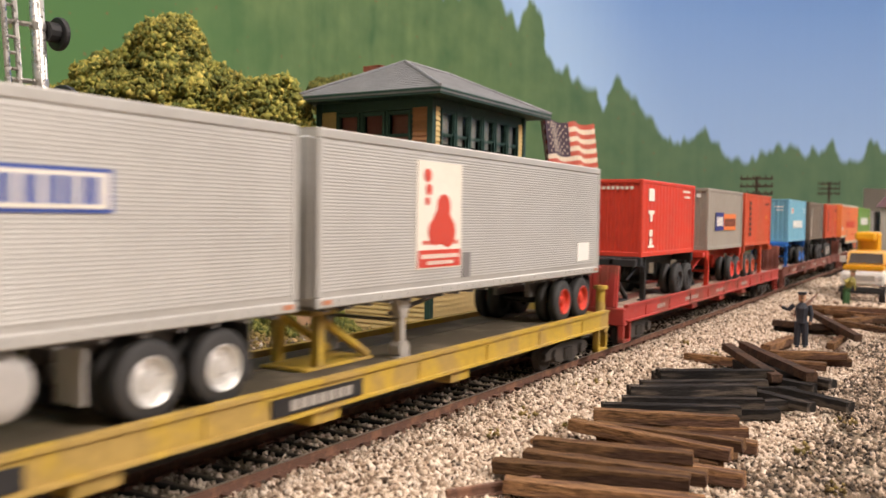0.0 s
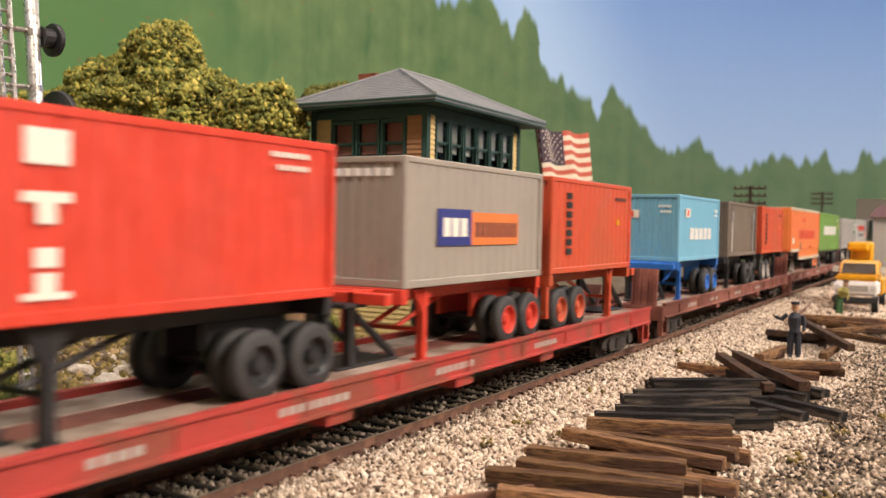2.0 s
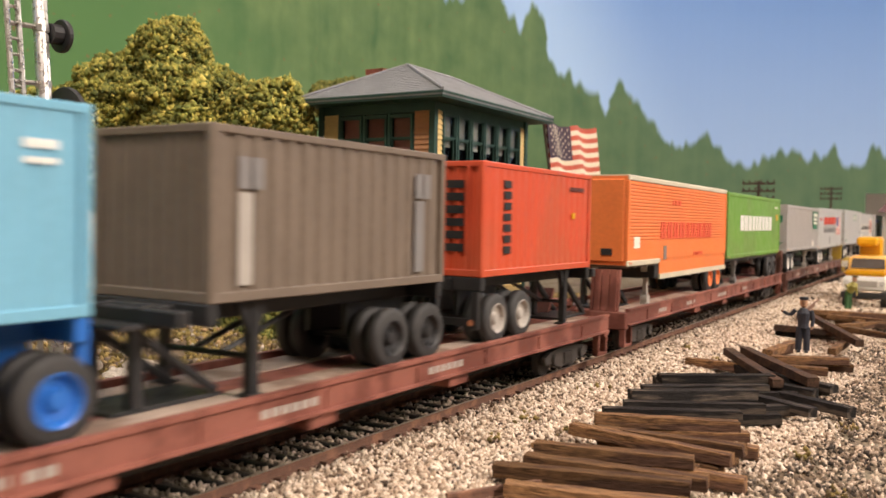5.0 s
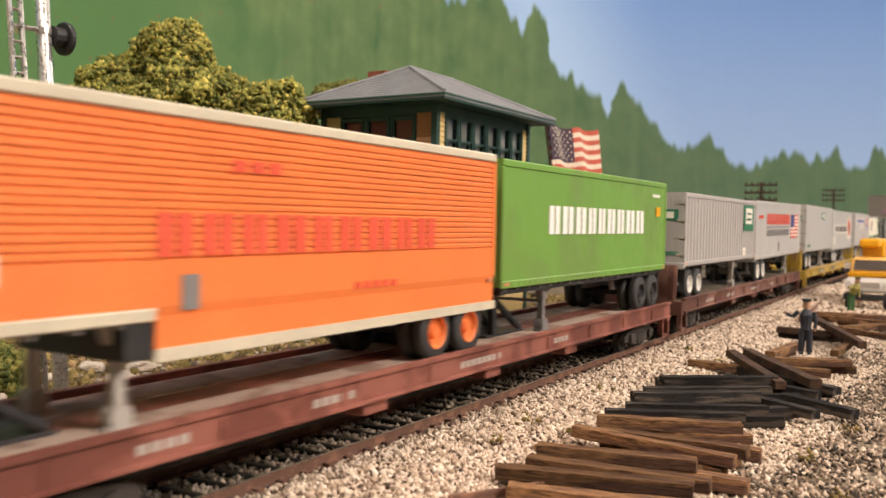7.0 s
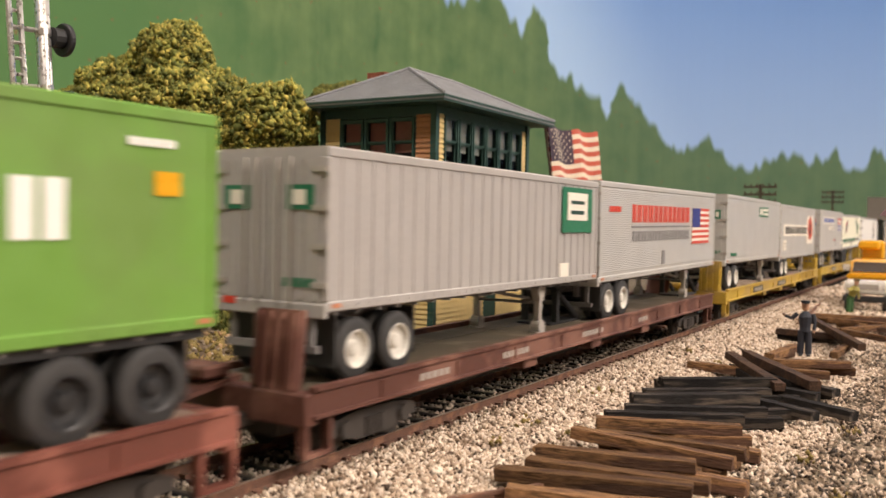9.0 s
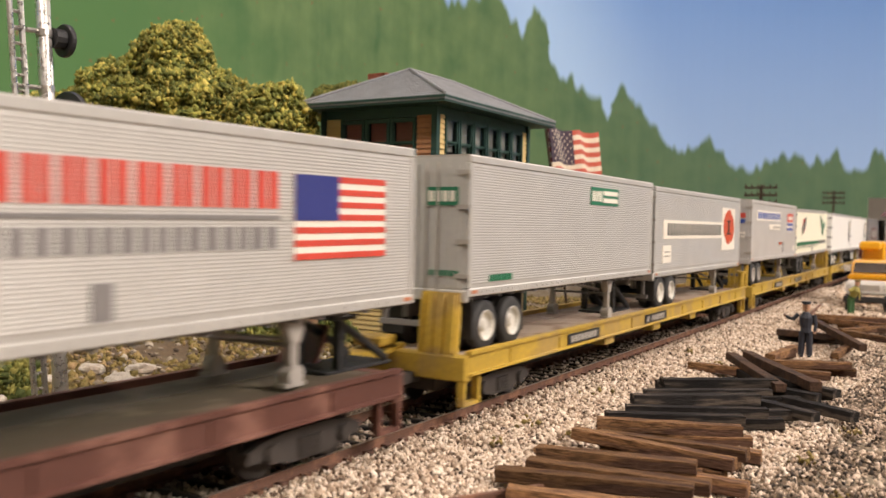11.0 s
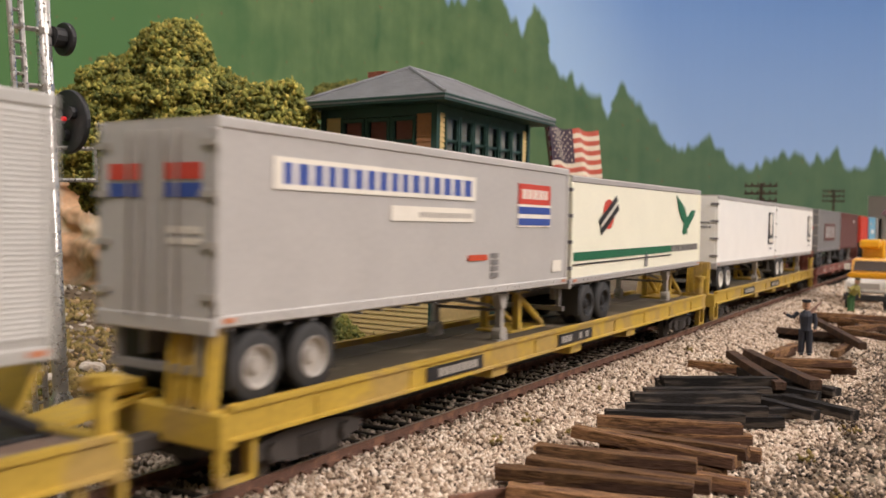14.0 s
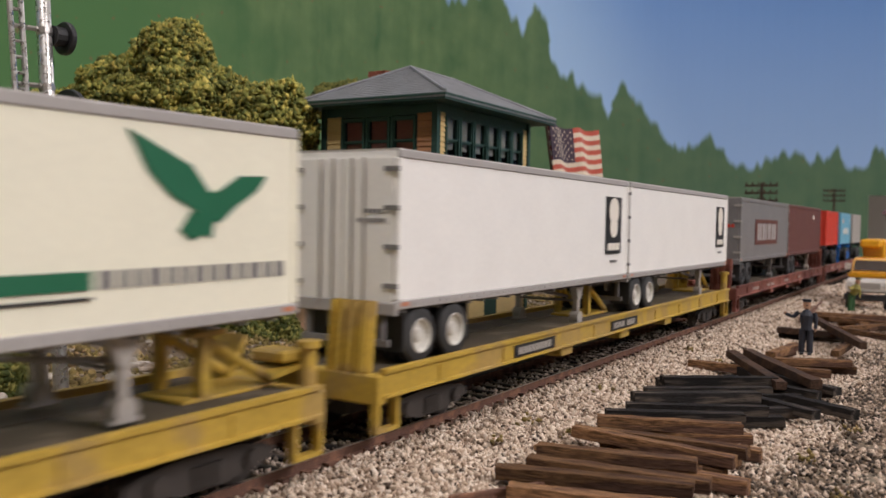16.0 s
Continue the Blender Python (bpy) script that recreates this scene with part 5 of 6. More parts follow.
    rod(bm, (-0.6, ly, z0 - 0.4), (-0.6, ly + (-2.4 if wheels_near else 2.4), z0 - 0.05), 0.045, 6)
    part("brace", bm, "dark_grey", t)
    bm = bmesh.new()
    for i in range(int(length / 0.6)):
        box(bm, -W + 0.06, W - 0.06, 0.3 + i * 0.6, 0.38 + i * 0.6, z0 - 0.1, z0 - 0.005)
    tagged(part("floor_framing", bm, "dark_grey", t), kind="stuff")
    for yy, zz in ((0.12, z0 + 0.03), (length - 0.34, z0 + 0.03)):
        bm = bmesh.new()
        box(bm, W + 0.0, W + 0.032, yy, yy + 0.22, zz, zz + 0.07)
        part("marker_lamp", bm, "marker", t, "small amber marker lamp")
    if drop:
        bm = bmesh.new()
        box(bm, -W + 0.01, W - 0.012, 3.2, length - 0.03, z0 - 0.42, z0 + 0.02)
        part("lower_body", bm, colour, t)
        for s in (-1, 1):
            bm = bmesh.new()
            x0, x1 = (W - 0.04, W + 0.025) if s > 0 else (-W - 0.025, -W + 0.04)
            box(bm, x0, x1, 3.18, length, z0 - 0.55, z0 - 0.38)
            part("skirt_rail", bm, rail, t)
        bm = bmesh.new()
        box(bm, -1.0, 1.19, 2.75, 3.19, z0 - 0.5, z0 - 0.03)
        part("step_box", bm, "black", t)
    if decals:
        decals(t, W + 0.006, length, z0, z1)
    return t


def chassis(y, colour, hub, near=1.55, label="", flip=False, L=6.06):
    """Container chassis; y: the near end of its container."""
    t = thing("container_chassis", (0, y, 0), label, "trailer chassis", "chassis on the train")
    if flip:  # tail towards the camera
        y += L
    MOVERS.append((t, y, 180 if flip else 0, 0))
    zt = 2.72
    for s in (-0.42, 0.42):
        bm = bmesh.new()
        box(bm, s - 0.07, s + 0.07, -near, L + 0.04, zt - 0.32, zt - 0.04)
        soften(bm, 0.015)
        part("frame_rail", bm, colour, t)
    bm = bmesh.new()
    box(bm, -1.2, 1.2, -near, -near + 0.22, zt - 0.28, zt - 0.06)
    box(bm, -0.62, 0.62, -near + 0.22, -0.1, zt - 0.2, zt - 0.03)
    soften(bm, 0.02)
    part("nose_plate", bm, colour, t)
    for yy in (-0.02, L - 0.21):
        bm = bmesh.new()
        box(bm, -1.2, 1.2, yy, yy + 0.2, zt - 0.3, zt - 0.005)
        soften(bm, 0.02)
        part("bolster", bm, colour, t)
    for yy in (1.6, 3.2, 4.6):
        bm = bmesh.new()
        box(bm, -0.35, 0.35, yy - 0.06, yy + 0.06, zt - 0.28, zt - 0.08)
        part("crossmember", bm, colour, t)
    for s in (-0.92, 0.92):
        bm = bmesh.new()
        box(bm, s - 0.08, s + 0.08, 1.02, 1.18, DECK + 0.06, zt - 0.05)
        box(bm, s - 0.14, s + 0.14, 0.95, 1.25, DECK, DECK + 0.06)
        v = [bm.verts.new((s + dx, 1.1 + dy, z)) for dx in (-0.05, 0.05) for dy, z in ((-0.32, zt - 0.06), (0.3, zt - 0.06), (0.07, zt - 0.55), (-0.07, zt - 0.55))]
        for q in ((0, 1, 2, 3), (7, 6, 5, 4), (0, 4, 5, 1), (1, 5, 6, 2), (2, 6, 7, 3), (3, 7, 4, 0)):
            bm.faces.new([v[i] for i in q])
        part("landing_leg", bm, colour, t)
    bm = bmesh.new()
    rod(bm, (-0.92, 1.1, DECK + 0.6), (0.92, 1.1, DECK + 0.6), 0.05, 6)
    rod(bm, (0.3, 1.1, DECK + 0.6), (0.3, 3.0, zt - 0.25), 0.05, 6)
    rod(bm, (-0.3, 1.1, DECK + 0.6), (-0.3, 3.0, zt - 0.25), 0.05, 6)
    part("brace", bm, colour, t)
    tandem(t, L - (1.45 if flip else 1.02), hub)
    bm = bmesh.new()
    box(bm, -0.97, 0.97, L - 0.1, L - 0.01, DECK + 0.42, DECK + 0.58)
    for s in (-1.05, 1.05):
        box(bm, s - 0.08, s + 0.08, L - 0.12, L + 0.01, DECK + 0.36, zt - 0.3)
    part("rear_frame", bm, colour, t)
    for s in (-0.98, 0.98):
        bm = bmesh.new()
        rod(bm, (s, L - 0.125, DECK + 0.5), (s, L + 0.03, DECK + 0.5), 0.07, 10)
        part("tail_lamp", bm, "marker", t, "small amber tail lamp")
    bm = bmesh.new()
    for s in (-0.42, 0.42):
        box(bm, s - 0.05, s + 0.05, L - 2.1, L - 0.3, DECK + 0.6, zt - 0.3)
    part("bogie_frame", bm, "black" if colour == "black" else colour, t)
    return t


def container(y, colour, label, style="flat", decals=None, L=6.06):
    t = thing("container", (0, y, 0), label, "container", "containers on the train")
    MOVERS.append((t, y, 0, 0))
    z0, z1, W = 2.72, 5.17, 1.219
    d = 0.05
    bm = bmesh.new()
    # corrugated long sides and ends as one wavy prism
    def wave(n, span, lo):
        out = []
        for i in range(n):
            a = lo + span * i / n
            w = span / n
            out += [(a, 0), (a + w * 0.3, 0), (a + w * 0.45, d), (a + w * 0.85, d)]
        return out
    depth = {"flat": 0.012, "ribs": 0.05}[style]
    pts = []
    k = 16
    for a, o in wave(k, L - 0.3, 0.15):
        pts.append((W - 0.02 - o / d * depth, a))
    for a, o in wave(8, 2 * W - 0.3, -W + 0.15):
        pts.append((-a, L - 0.03 - o / d * 0.04))
    for a, o in wave(k, L - 0.3, 0.15):
        pts.append((-(W - 0.02 - o / d * depth), L - a))
    for a, o in wave(8, 2 * W - 0.3, -W + 0.15):
        pts.append((a, 0.03 + o / d * 0.04))
    lo = [bm.verts.new((x, yy, z0 + 0.08)) for x, yy in pts]
    hi = [bm.verts.new((x, yy, z1 - 0.08)) for x, yy in pts]
    for i in range(len(pts)):
        j = (i + 1) % len(pts)
        bm.faces.new((lo[i], lo[j], hi[j], hi[i]))
    part("corrugated_shell", bm, colour, t)
    bm = bmesh.new()
    box(bm, -W + 0.02, W - 0.02, 0.03, L - 0.03, z1 - 0.09, z1 - 0.02)
    part("roof", bm, colour, t)
    for za, zb in ((z0, z0 + 0.15), (z1 - 0.12, z1)):
        for s in (-1, 1):
            bm = bmesh.new()
            box(bm, min(s * (W - 0.1), s * W), max(s * (W - 0.1), s * W), 0.1, L - 0.1, za, zb)
            soften(bm, 0.015)
            part("side_rail", bm, colour, t)
        for yy in (0.0, L - 0.1):
            bm = bmesh.new()
            box(bm, -W + 0.1, W - 0.1, yy, yy + 0.1, za, zb)
            soften(bm, 0.015)
            part("end_rail", bm, colour, t)
    for s in (-1, 1):
        for yy in (0.0, L - 0.14):
            bm = bmesh.new()
            box(bm, min(s * (W - 0.14), s * (W + 0.004)), max(s * (W - 0.14), s * (W + 0.004)), yy - 0.004, yy + 0.144, z0 - 0.01, z1 + 0.005)
            soften(bm, 0.025)
            part("corner_post", bm, colour, t)
    if decals:
        decals(t, W + 0.001, L, z0, z1)
    return t


def wheelset(parent, y):
    bm = bmesh.new()
    prof = [(-0.8, 0.06), (-0.8, 0.4), (-0.72, 0.42), (-0.66, 0.46), (-0.64, 0.46), (-0.63, 0.1), (0.63, 0.1), (0.64, 0.46), (0.66, 0.46), (0.72, 0.42), (0.8, 0.4), (0.8, 0.06)]
    lathe(bm, (0, 0, 0), prof, 22)
    w = part("wheelset", bm, "grime", parent, at=(0, y, 0.42))
    WHEELSETS.append(w)
    return w


def flatcar(y, length, colour, deck, label, hitch="black", plates="near"):
    t = thing("flatcar", (0, y, 0), label, "flatcar", "flatcars of the train")
    MOVERS.append((t, y, 0, 0))
    L = length
    bm = bmesh.new()
    box(bm, -1.28, 1.28, 0.3, L - 0.3, DECK - 0.12, DECK)
    floor_part = part("deck", bm, "deck_dark" if deck == "deck_dark" else "deck_grey" if colour == "car_yellow" else "car_brown", t, "worn deck")
    for s in (-1, 1):
        bm = bmesh.new()
        x0, x1 = (0.36, 1.22) if s > 0 else (-1.22, -0.36)
        box(bm, x0, x1, 0.32, L - 0.32, DECK - 0.004, DECK + 0.012)
        part("runway", bm, deck, floor_part, "dusty wheel runway")
    for s in (-1, 1):
        bm = bmesh.new()
        prof = [(1.28, 0.87), (1.43, 0.87), (1.43, 0.915), (1.365, 0.93), (1.365, DECK + 0.03), (1.43, DECK + 0.05), (1.43, DECK + 0.12), (1.28, DECK + 0.12)]
        a = [bm.verts.new((s * px, 0.15, pz)) for px, pz in prof]
        b = [bm.verts.new((s * px, L - 0.15, pz)) for px, pz in prof]
        for i in range(8):
            bm.faces.new((a[i], a[(i + 1) % 8], b[(i + 1) % 8], b[i]))
        bm.faces.new(a[::-1])
        bm.faces.new(b)
        sill = part("side_sill", bm, colour, t)
        for i in range(9):
            yy = 2.0 + (L - 4.0) * i / 8
            bm = bmesh.new()
            xx0, xx1 = (1.36, 1.395) if s > 0 else (-1.395, -1.36)
            box(bm, xx0, xx1, yy - 0.05, yy + 0.05, 0.9, DECK - 0.02)
            part("stake_pocket", bm, colour, sill)
    # deeper belly pieces
    for yy in (L * 0.33, L * 0.5, L * 0.67):
        bm = bmesh.new()
        box(bm, -1.3, 1.3, yy - 0.35, yy + 0.35, 0.62, 0.87)
        soften(bm, 0.03)
        part("crossbearer", bm, colour, t)
    bm = bmesh.new()
    box(bm, -0.42, 0.42, 0.4, L - 0.4, 0.42, DECK - 0.12)
    part("centre_sill", bm, "grime", t)
    bm = bmesh.new()
    box(bm, -1.2, 1.2, 0.35, L - 0.35, DECK - 0.3, DECK - 0.125)
    part("underframe", bm, "grime", t)
    for yy, d in ((0.0, 1), (L, -1)):
        bm = bmesh.new()
        a, b = sorted((yy, yy + d * 0.3))
        box(bm, -1.36, 1.36, a, b, 0.75, DECK + 0.02)
        soften(bm, 0.03)
        part("end_sill", bm, colour, t)
        for s in (-1.25, 1.25):
            bm = bmesh.new()
            a, b = sorted((yy + d * 0.02, yy + d * 0.12))
            a2, b2 = sorted((yy + d * 0.6, yy + d * 0.7))
            box(bm, s - 0.08, s + 0.08, a, b, 0.28, 0.84)
            box(bm, s - 0.08, s + 0.08, a2, b2, 0.28, 0.84)
            box(bm, s - 0.08, s + 0.08, min(a, a2), max(b, b2), 0.25, 0.32)
            part("sill_step", bm, colour, t)
        bm = bmesh.new()
        a, b = sorted((yy + d * 0.3, yy - d * 0.62))
        box(bm, -0.16, 0.16, a, b, 0.62, 0.86)
        box(bm, -0.24, 0.24, min(yy - d * 0.62, yy - d * 0.9), max(yy - d * 0.62, yy - d * 0.9), 0.58, 0.9)
        soften(bm, 0.03)
        part("coupler", bm, "grime", t)
    # bridge plates: one raised at the near end, one folded low at the far end
    bm = bmesh.new()
    box(bm, 0.2, 1.08, 0.05, 0.2, DECK + 0.02, DECK + 1.28, turn=Matrix.Translation((0, 0.1, DECK)) @ Matrix.Rotation(radians(-6), 4, "X") @ Matrix.Translation((0, -0.1, -DECK)))
    plate = part("bridge_plate", bm, colour, t, "raised steel bridge plate")
    for x in (0.27, 0.51, 0.76, 1.0):
        bm = bmesh.new()
        box(bm, x - 0.035, x + 0.035, -0.03, 0.06, DECK + 0.05, DECK + 1.24, turn=Matrix.Translation((0, 0.1, DECK)) @ Matrix.Rotation(radians(-6), 4, "X") @ Matrix.Translation((0, -0.1, -DECK)))
        part("rib", bm, colour, plate)
    bm = bmesh.new()
    box(bm, -1.2, -0.35, -1.2, 0.4, DECK + 0.02, DECK + 0.1, turn=Matrix.Translation((0, 0.3, DECK)) @ Matrix.Rotation(radians(8), 4, "X") @ Matrix.Translation((0, -0.3, -DECK)))
    folded = part("bridge_plate", bm, colour, t)
    bm = bmesh.new()
    box(bm, -1.2, -0.4, -0.4, 0.2, DECK + 0.1, DECK + 0.32)
    soften(bm, 0.05)
    part("plate_hinge", bm, colour, folded)
    bm = bmesh.new()
    box(bm, -1.2, -0.3, L - 0.5, L - 0.4, DECK + 0.02, DECK + 0.85, turn=Matrix.Translation((0, L - 0.5, DECK)) @ Matrix.Rotation(radians(-28), 4, "X") @ Matrix.Translation((0, -L + 0.5, -DECK)))
    part("bridge_plate", bm, "maroon" if colour != "car_yellow" else colour, t)
    if colour == "car_yellow":
        bm = bmesh.new()
        rod(bm, (1.2, L - 0.25, 0.9), (1.2, L - 0.25, DECK + 0.75), 0.13, 10)
        rod(bm, (1.2, L - 0.25, DECK + 0.7), (1.2, L - 0.25, DECK + 0.8), 0.2, 12)
        part("brake_stand", bm, colour, t)
    # bogies
    for yy in (2.2, L - 2.2):
        bm = bmesh.new()
        for s in (-1, 1):
            x = s * 0.98
            pts = [(-1.35, 0.52), (-1.1, 0.62), (-0.5, 0.7), (0.5, 0.7), (1.1, 0.62), (1.35, 0.52), (1.35, 0.36), (0.95, 0.34), (0.45, 0.2), (-0.45, 0.2), (-0.95, 0.34), (-1.35, 0.36)]
            a = [bm.verts.new((x - 0.07, py, pz)) for py, pz in pts]
            b = [bm.verts.new((x + 0.07, py, pz)) for py, pz in pts]
            for i in range(len(pts)):
                j = (i + 1) % len(pts)
                bm.faces.new((a[i], a[j], b[j], b[i]))
            bm.faces.new(a[::-1])
            bm.faces.new(b)
            for py in (-0.87, 0.87):
                rod(bm, (x, py, 0.44), (x + s * 0.16, py, 0.44), 0.15, 12)
            for px in (-0.18, 0, 0.18):
                rod(bm, (x + s * 0.08, px, 0.26), (x + s * 0.08, px, 0.56), 0.075, 8)
        box(bm, -0.95, 0.95, -0.2, 0.2, 0.36, 0.6)
        truck_part = part("bogie", bm, "grime", t, at=(0, yy, 0))
        wheelset(truck_part, -0.87)
        wheelset(truck_part, 0.87)
    # worn lettering along the sill, in plain bars
    rng = random.Random(int(y * 10))
    if colour == "car_yellow":
        for a, b in ((5.1, 7.25), (11.1, 13.3)):
            marks(t, "number_panel", 1.387, a, b, 0.95, 1.22, "black", label="black panel with worn lettering")
            bm = bmesh.new()
            yy = a + 0.2
            while yy < b - 0.35:
                if rng.random() > 0.15:
                    box(bm, 1.397, 1.404, yy, yy + 0.16, 1.0, 1.16)
                yy += 0.22
            tagged(part("lettering", bm, "pale_grey", t), kind="stuff")
    else:
        bm = bmesh.new()
        for a in (3.2, 6.5, 11.0, 15.5):
            for i in range(rng.randint(4, 8)):
                box(bm, 1.362, 1.37, a + i * 0.22, a + i * 0.22 + 0.15, 1.02, 1.15)
        tagged(part("lettering", bm, "pale_grey", t), kind="stuff")
    return t


def hitch(car_y, y, colour, z=2.33):
    """A trailer stand on the deck: upright, strut and base plate."""
    t = thing("trailer_hitch", (0, y, 0), "folding trailer hitch stand on the flatcar deck", "hitch", "trailer hitches")
    MOVERS.append((t, y, 0, 0))
    bm = bmesh.new()
    box(bm, -0.5, 0.5, -0.4, 1.55, DECK, DECK + 0.07)
    soften(bm, 0.02)
    part("base_plate", bm, colour, t)
    for s in (-0.45, 0.45):
        bm = bmesh.new()
        box(bm, s - 0.08, s + 0.08, -0.1, 0.08, DECK + 0.08, z - 0.12)
        part("upright", bm, colour, t)
        bm = bmesh.new()
        rod(bm, (s, 1.4, DECK + 0.12), (s, 0.05, z - 0.2), 0.08, 8)
        part("strut", bm, colour, t)
    bm = bmesh.new()
    box(bm, -0.6, 0.6, -0.35, 0.35, z - 0.12, z - 0.035)
    soften(bm, 0.02)
    part("head_plate", bm, colour, t)


# ---- what is painted on the sides (brand marks as plain shapes)
def side_a(t, x, L, z0, z1):
    marks(t, "sign_border", x, 5.3, 8.8, 3.9, 4.42, "flag_navy", label="blue-bordered name board")
    marks(t, "sign", x + 0.012, 5.36, 8.74, 3.95, 4.37, "flag_white")
    letters(t, x + 0.024, 5.45, 8.6, 4.0, 4.32, 9, "flag_navy", seed=3)
    bm = bmesh.new()
    lathe(bm, (0, 7.55, 1.98), [(0.2, 0.2), (0.24, 0.36), (0.3, 0.4), (0.98, 0.4), (1.04, 0.36), (1.06, 0.2)], 20)
    tank = part("fuel_tank", bm, "light_grey_paint", t, "pale grey round tank slung under the floor", smooth=True)
    bm = bmesh.new()
    for xx in (0.45, 0.85):
        box(bm, xx - 0.04, xx + 0.04, 7.5, 7.6, 2.3, 2.47)
    part("tank_strap", bm, "dark_grey", tank)
    bm = bmesh.new()
    box(bm, 0.55, 1.1, 8.5, 8.53, 1.62, 2.3)
    part("mud_flap", bm, "light_grey_paint", t, "pale grey mud flap")


def side_b(t, x, L, z0, z1):
    marks(t, "poster", x, 2.84, 4.5, 2.92, 4.95, "flag_white", label="white panel with a red figure and red foot")
    bm = bmesh.new()
    for y, z, r in ((3.75, 3.75, 0.36), (3.8, 4.1, 0.25), (3.95, 3.62, 0.3), (3.5, 3.62, 0.26), (3.2, 4.68, 0.13), (3.25, 4.42, 0.11), (3.2, 4.2, 0.08)):
        rod(bm, (x + 0.01, y, z), (x + 0.022, y, z), r, 12)
    part("emblem", bm, "flag_red", t)
    letters(t, x + 0.01, 3.05, 4.35, 3.38, 3.46, 7, "flag_red", seed=2)
    marks(t, "poster_foot", x + 0.012, 2.9, 4.45, 2.95, 3.28, "flag_red")
    letters(t, x + 0.026, 3.0, 4.35, 3.12, 3.2, 10, "flag_white", seed=5)
    letters(t, x + 0.026, 3.2, 4.15, 3.0, 3.07, 7, "flag_white", seed=6)
    marks(t, "placard", x, 10.6, 11.4, 2.8, 3.28, "white")
    marks(t, "vent", x, 4.58, 4.88, 2.7, 3.2, "dark_grey")


def side_red(t, x, L, z0, z1):
    bm = bmesh.new()
    for za, zb, w in ((4.5, 4.9, 0.56), (4.08, 4.2, 0.62), (3.84, 4.2, 0.24), (3.36, 3.58, 0.3), (3.0, 3.3, 0.26), (3.0, 3.08, 0.6)):
        box(bm, x - 0.004, x + 0.012, 0.88 - w / 2, 0.88 + w / 2, za, zb)
    part("lettering", bm, "flag_white", t, "white upright lettering in plain bars")
    marks(t, "number", x, 4.5, 5.35, 4.87, 4.95, "flag_white", n=6, gap=0.05)
    marks(t, "number", x, 4.65, 5.35, 4.68, 4.76, "flag_white", n=6, gap=0.05)
    end_marks(t, "number", 0.028, -0.45, 0.9, 4.85, 4.95, "flag_white", n=9, gap=0.05)


def side_gray(t, x, L, z0, z1):
    marks(t, "emblem", x, 1.15, 2.5, 3.5, 4.23, "navy")
    marks(t, "emblem_mark", x + 0.012, 1.35, 2.3, 3.68, 4.05, "flag_white", n=3, gap=0.08)
    marks(t, "sign", x, 2.5, 4.7, 3.5, 4.18, "orange", label="orange name board")
    letters(t, x + 0.012, 2.65, 4.6, 3.66, 3.98, 9, "maroon", seed=6)
    end_marks(t, "number", 0.028, -0.9, 0.9, 4.8, 4.95, "white", n=8, gap=0.06)


def side_orange_box(t, x, L, z0, z1):
    bm = bmesh.new()
    for i in range(7):
        box(bm, x - 0.004, x + 0.012, 0.95, 1.3, 3.2 + i * 0.24, 3.36 + i * 0.24)
    part("lettering", bm, "black", t, "black upright lettering in plain bars")
    marks(t, "number", x, 4.6, 5.5, 4.7, 4.8, "maroon", n=5, gap=0.05)
    marks(t, "roundel", x, 4.75, 4.95, 4.0, 4.15, "truck_yellow")
    for i in range(6):
        end_marks(t, "letter", 0.028, 0.3, 0.75, 3.25 + i * 0.27, 3.42 + i * 0.27, "black")
    for xx in (-0.6, -0.1, 0.1, 0.85):
        bm = bmesh.new()
        rod(bm, (xx, -0.015, z0 + 0.12), (xx, -0.015, z1 - 0.1), 0.028, 6)
        part("lock_bar", bm, "red_orange", t)


def side_blue(t, x, L, z0, z1):
    letters(t, x, 1.5, 4.65, 3.52, 3.96, 5, "white", "white lettering in plain bars", seed=4)
    marks(t, "pennant", x, 0.77, 1.42, 4.36, 4.68, "flag_white")
    marks(t, "pennant_mark", x + 0.012, 1.0, 1.22, 4.4, 4.64, "flag_red")
    marks(t, "number", x, 5.2, 5.6, 4.62, 4.72, "white", n=4, gap=0.02)
    marks(t, "number", x, 5.2, 5.6, 4.45, 4.52, "white", n=4, gap=0.02)
    end_marks(t, "pennant", 0.028, -0.9, -0.3, 4.3, 4.6, "flag_white")
    end_marks(t, "pennant_mark", 0.016, -0.72, -0.5, 4.33, 4.57, "flag_red")
    end_marks(t, "number", 0.028, 0.42, 0.9, 4.7, 4.78, "white", n=5, gap=0.03)
    end_marks(t, "number", 0.028, 0.5, 0.9, 4.5, 4.58, "white", n=4, gap=0.03)


def side_brown(t, x, L, z0, z1):
    for y in (0.5, 5.0):
        marks(t, "number_board", x, y, y + 0.5, 4.3, 4.75, "dark_grey", n=2, gap=0.05)
        marks(t, "upright_strip", x, y, y + 0.28, 2.95, 4.25, "pale_grey" if y < 1 else "dark_grey")


def side_milw(t, x, L, z0, z1):
    letters(t, x + 0.004, 3.2, 9.75, 3.42, 3.98, 9, "fleet_red", "red lettering in plain bars", seed=9)
    marks(t, "number", x + 0.004, 4.5, 5.45, 4.55, 4.72, "fleet_red", n=3, gap=0.12)
    marks(t, "number", x + 0.004, 7.3, 8.5, 2.78, 2.9, "fleet_red", n=5, gap=0.1)
    marks(t, "vent", x, 3.6, 3.9, 2.72, 3.18, "dark_grey", n=1)
    end_marks(t, "emblem", -0.036, -0.75, -0.2, 4.35, 4.75, "flag_white")
    marks(t, "placard", x, 0.55, 1.1, 3.15, 3.5, "flag_white")


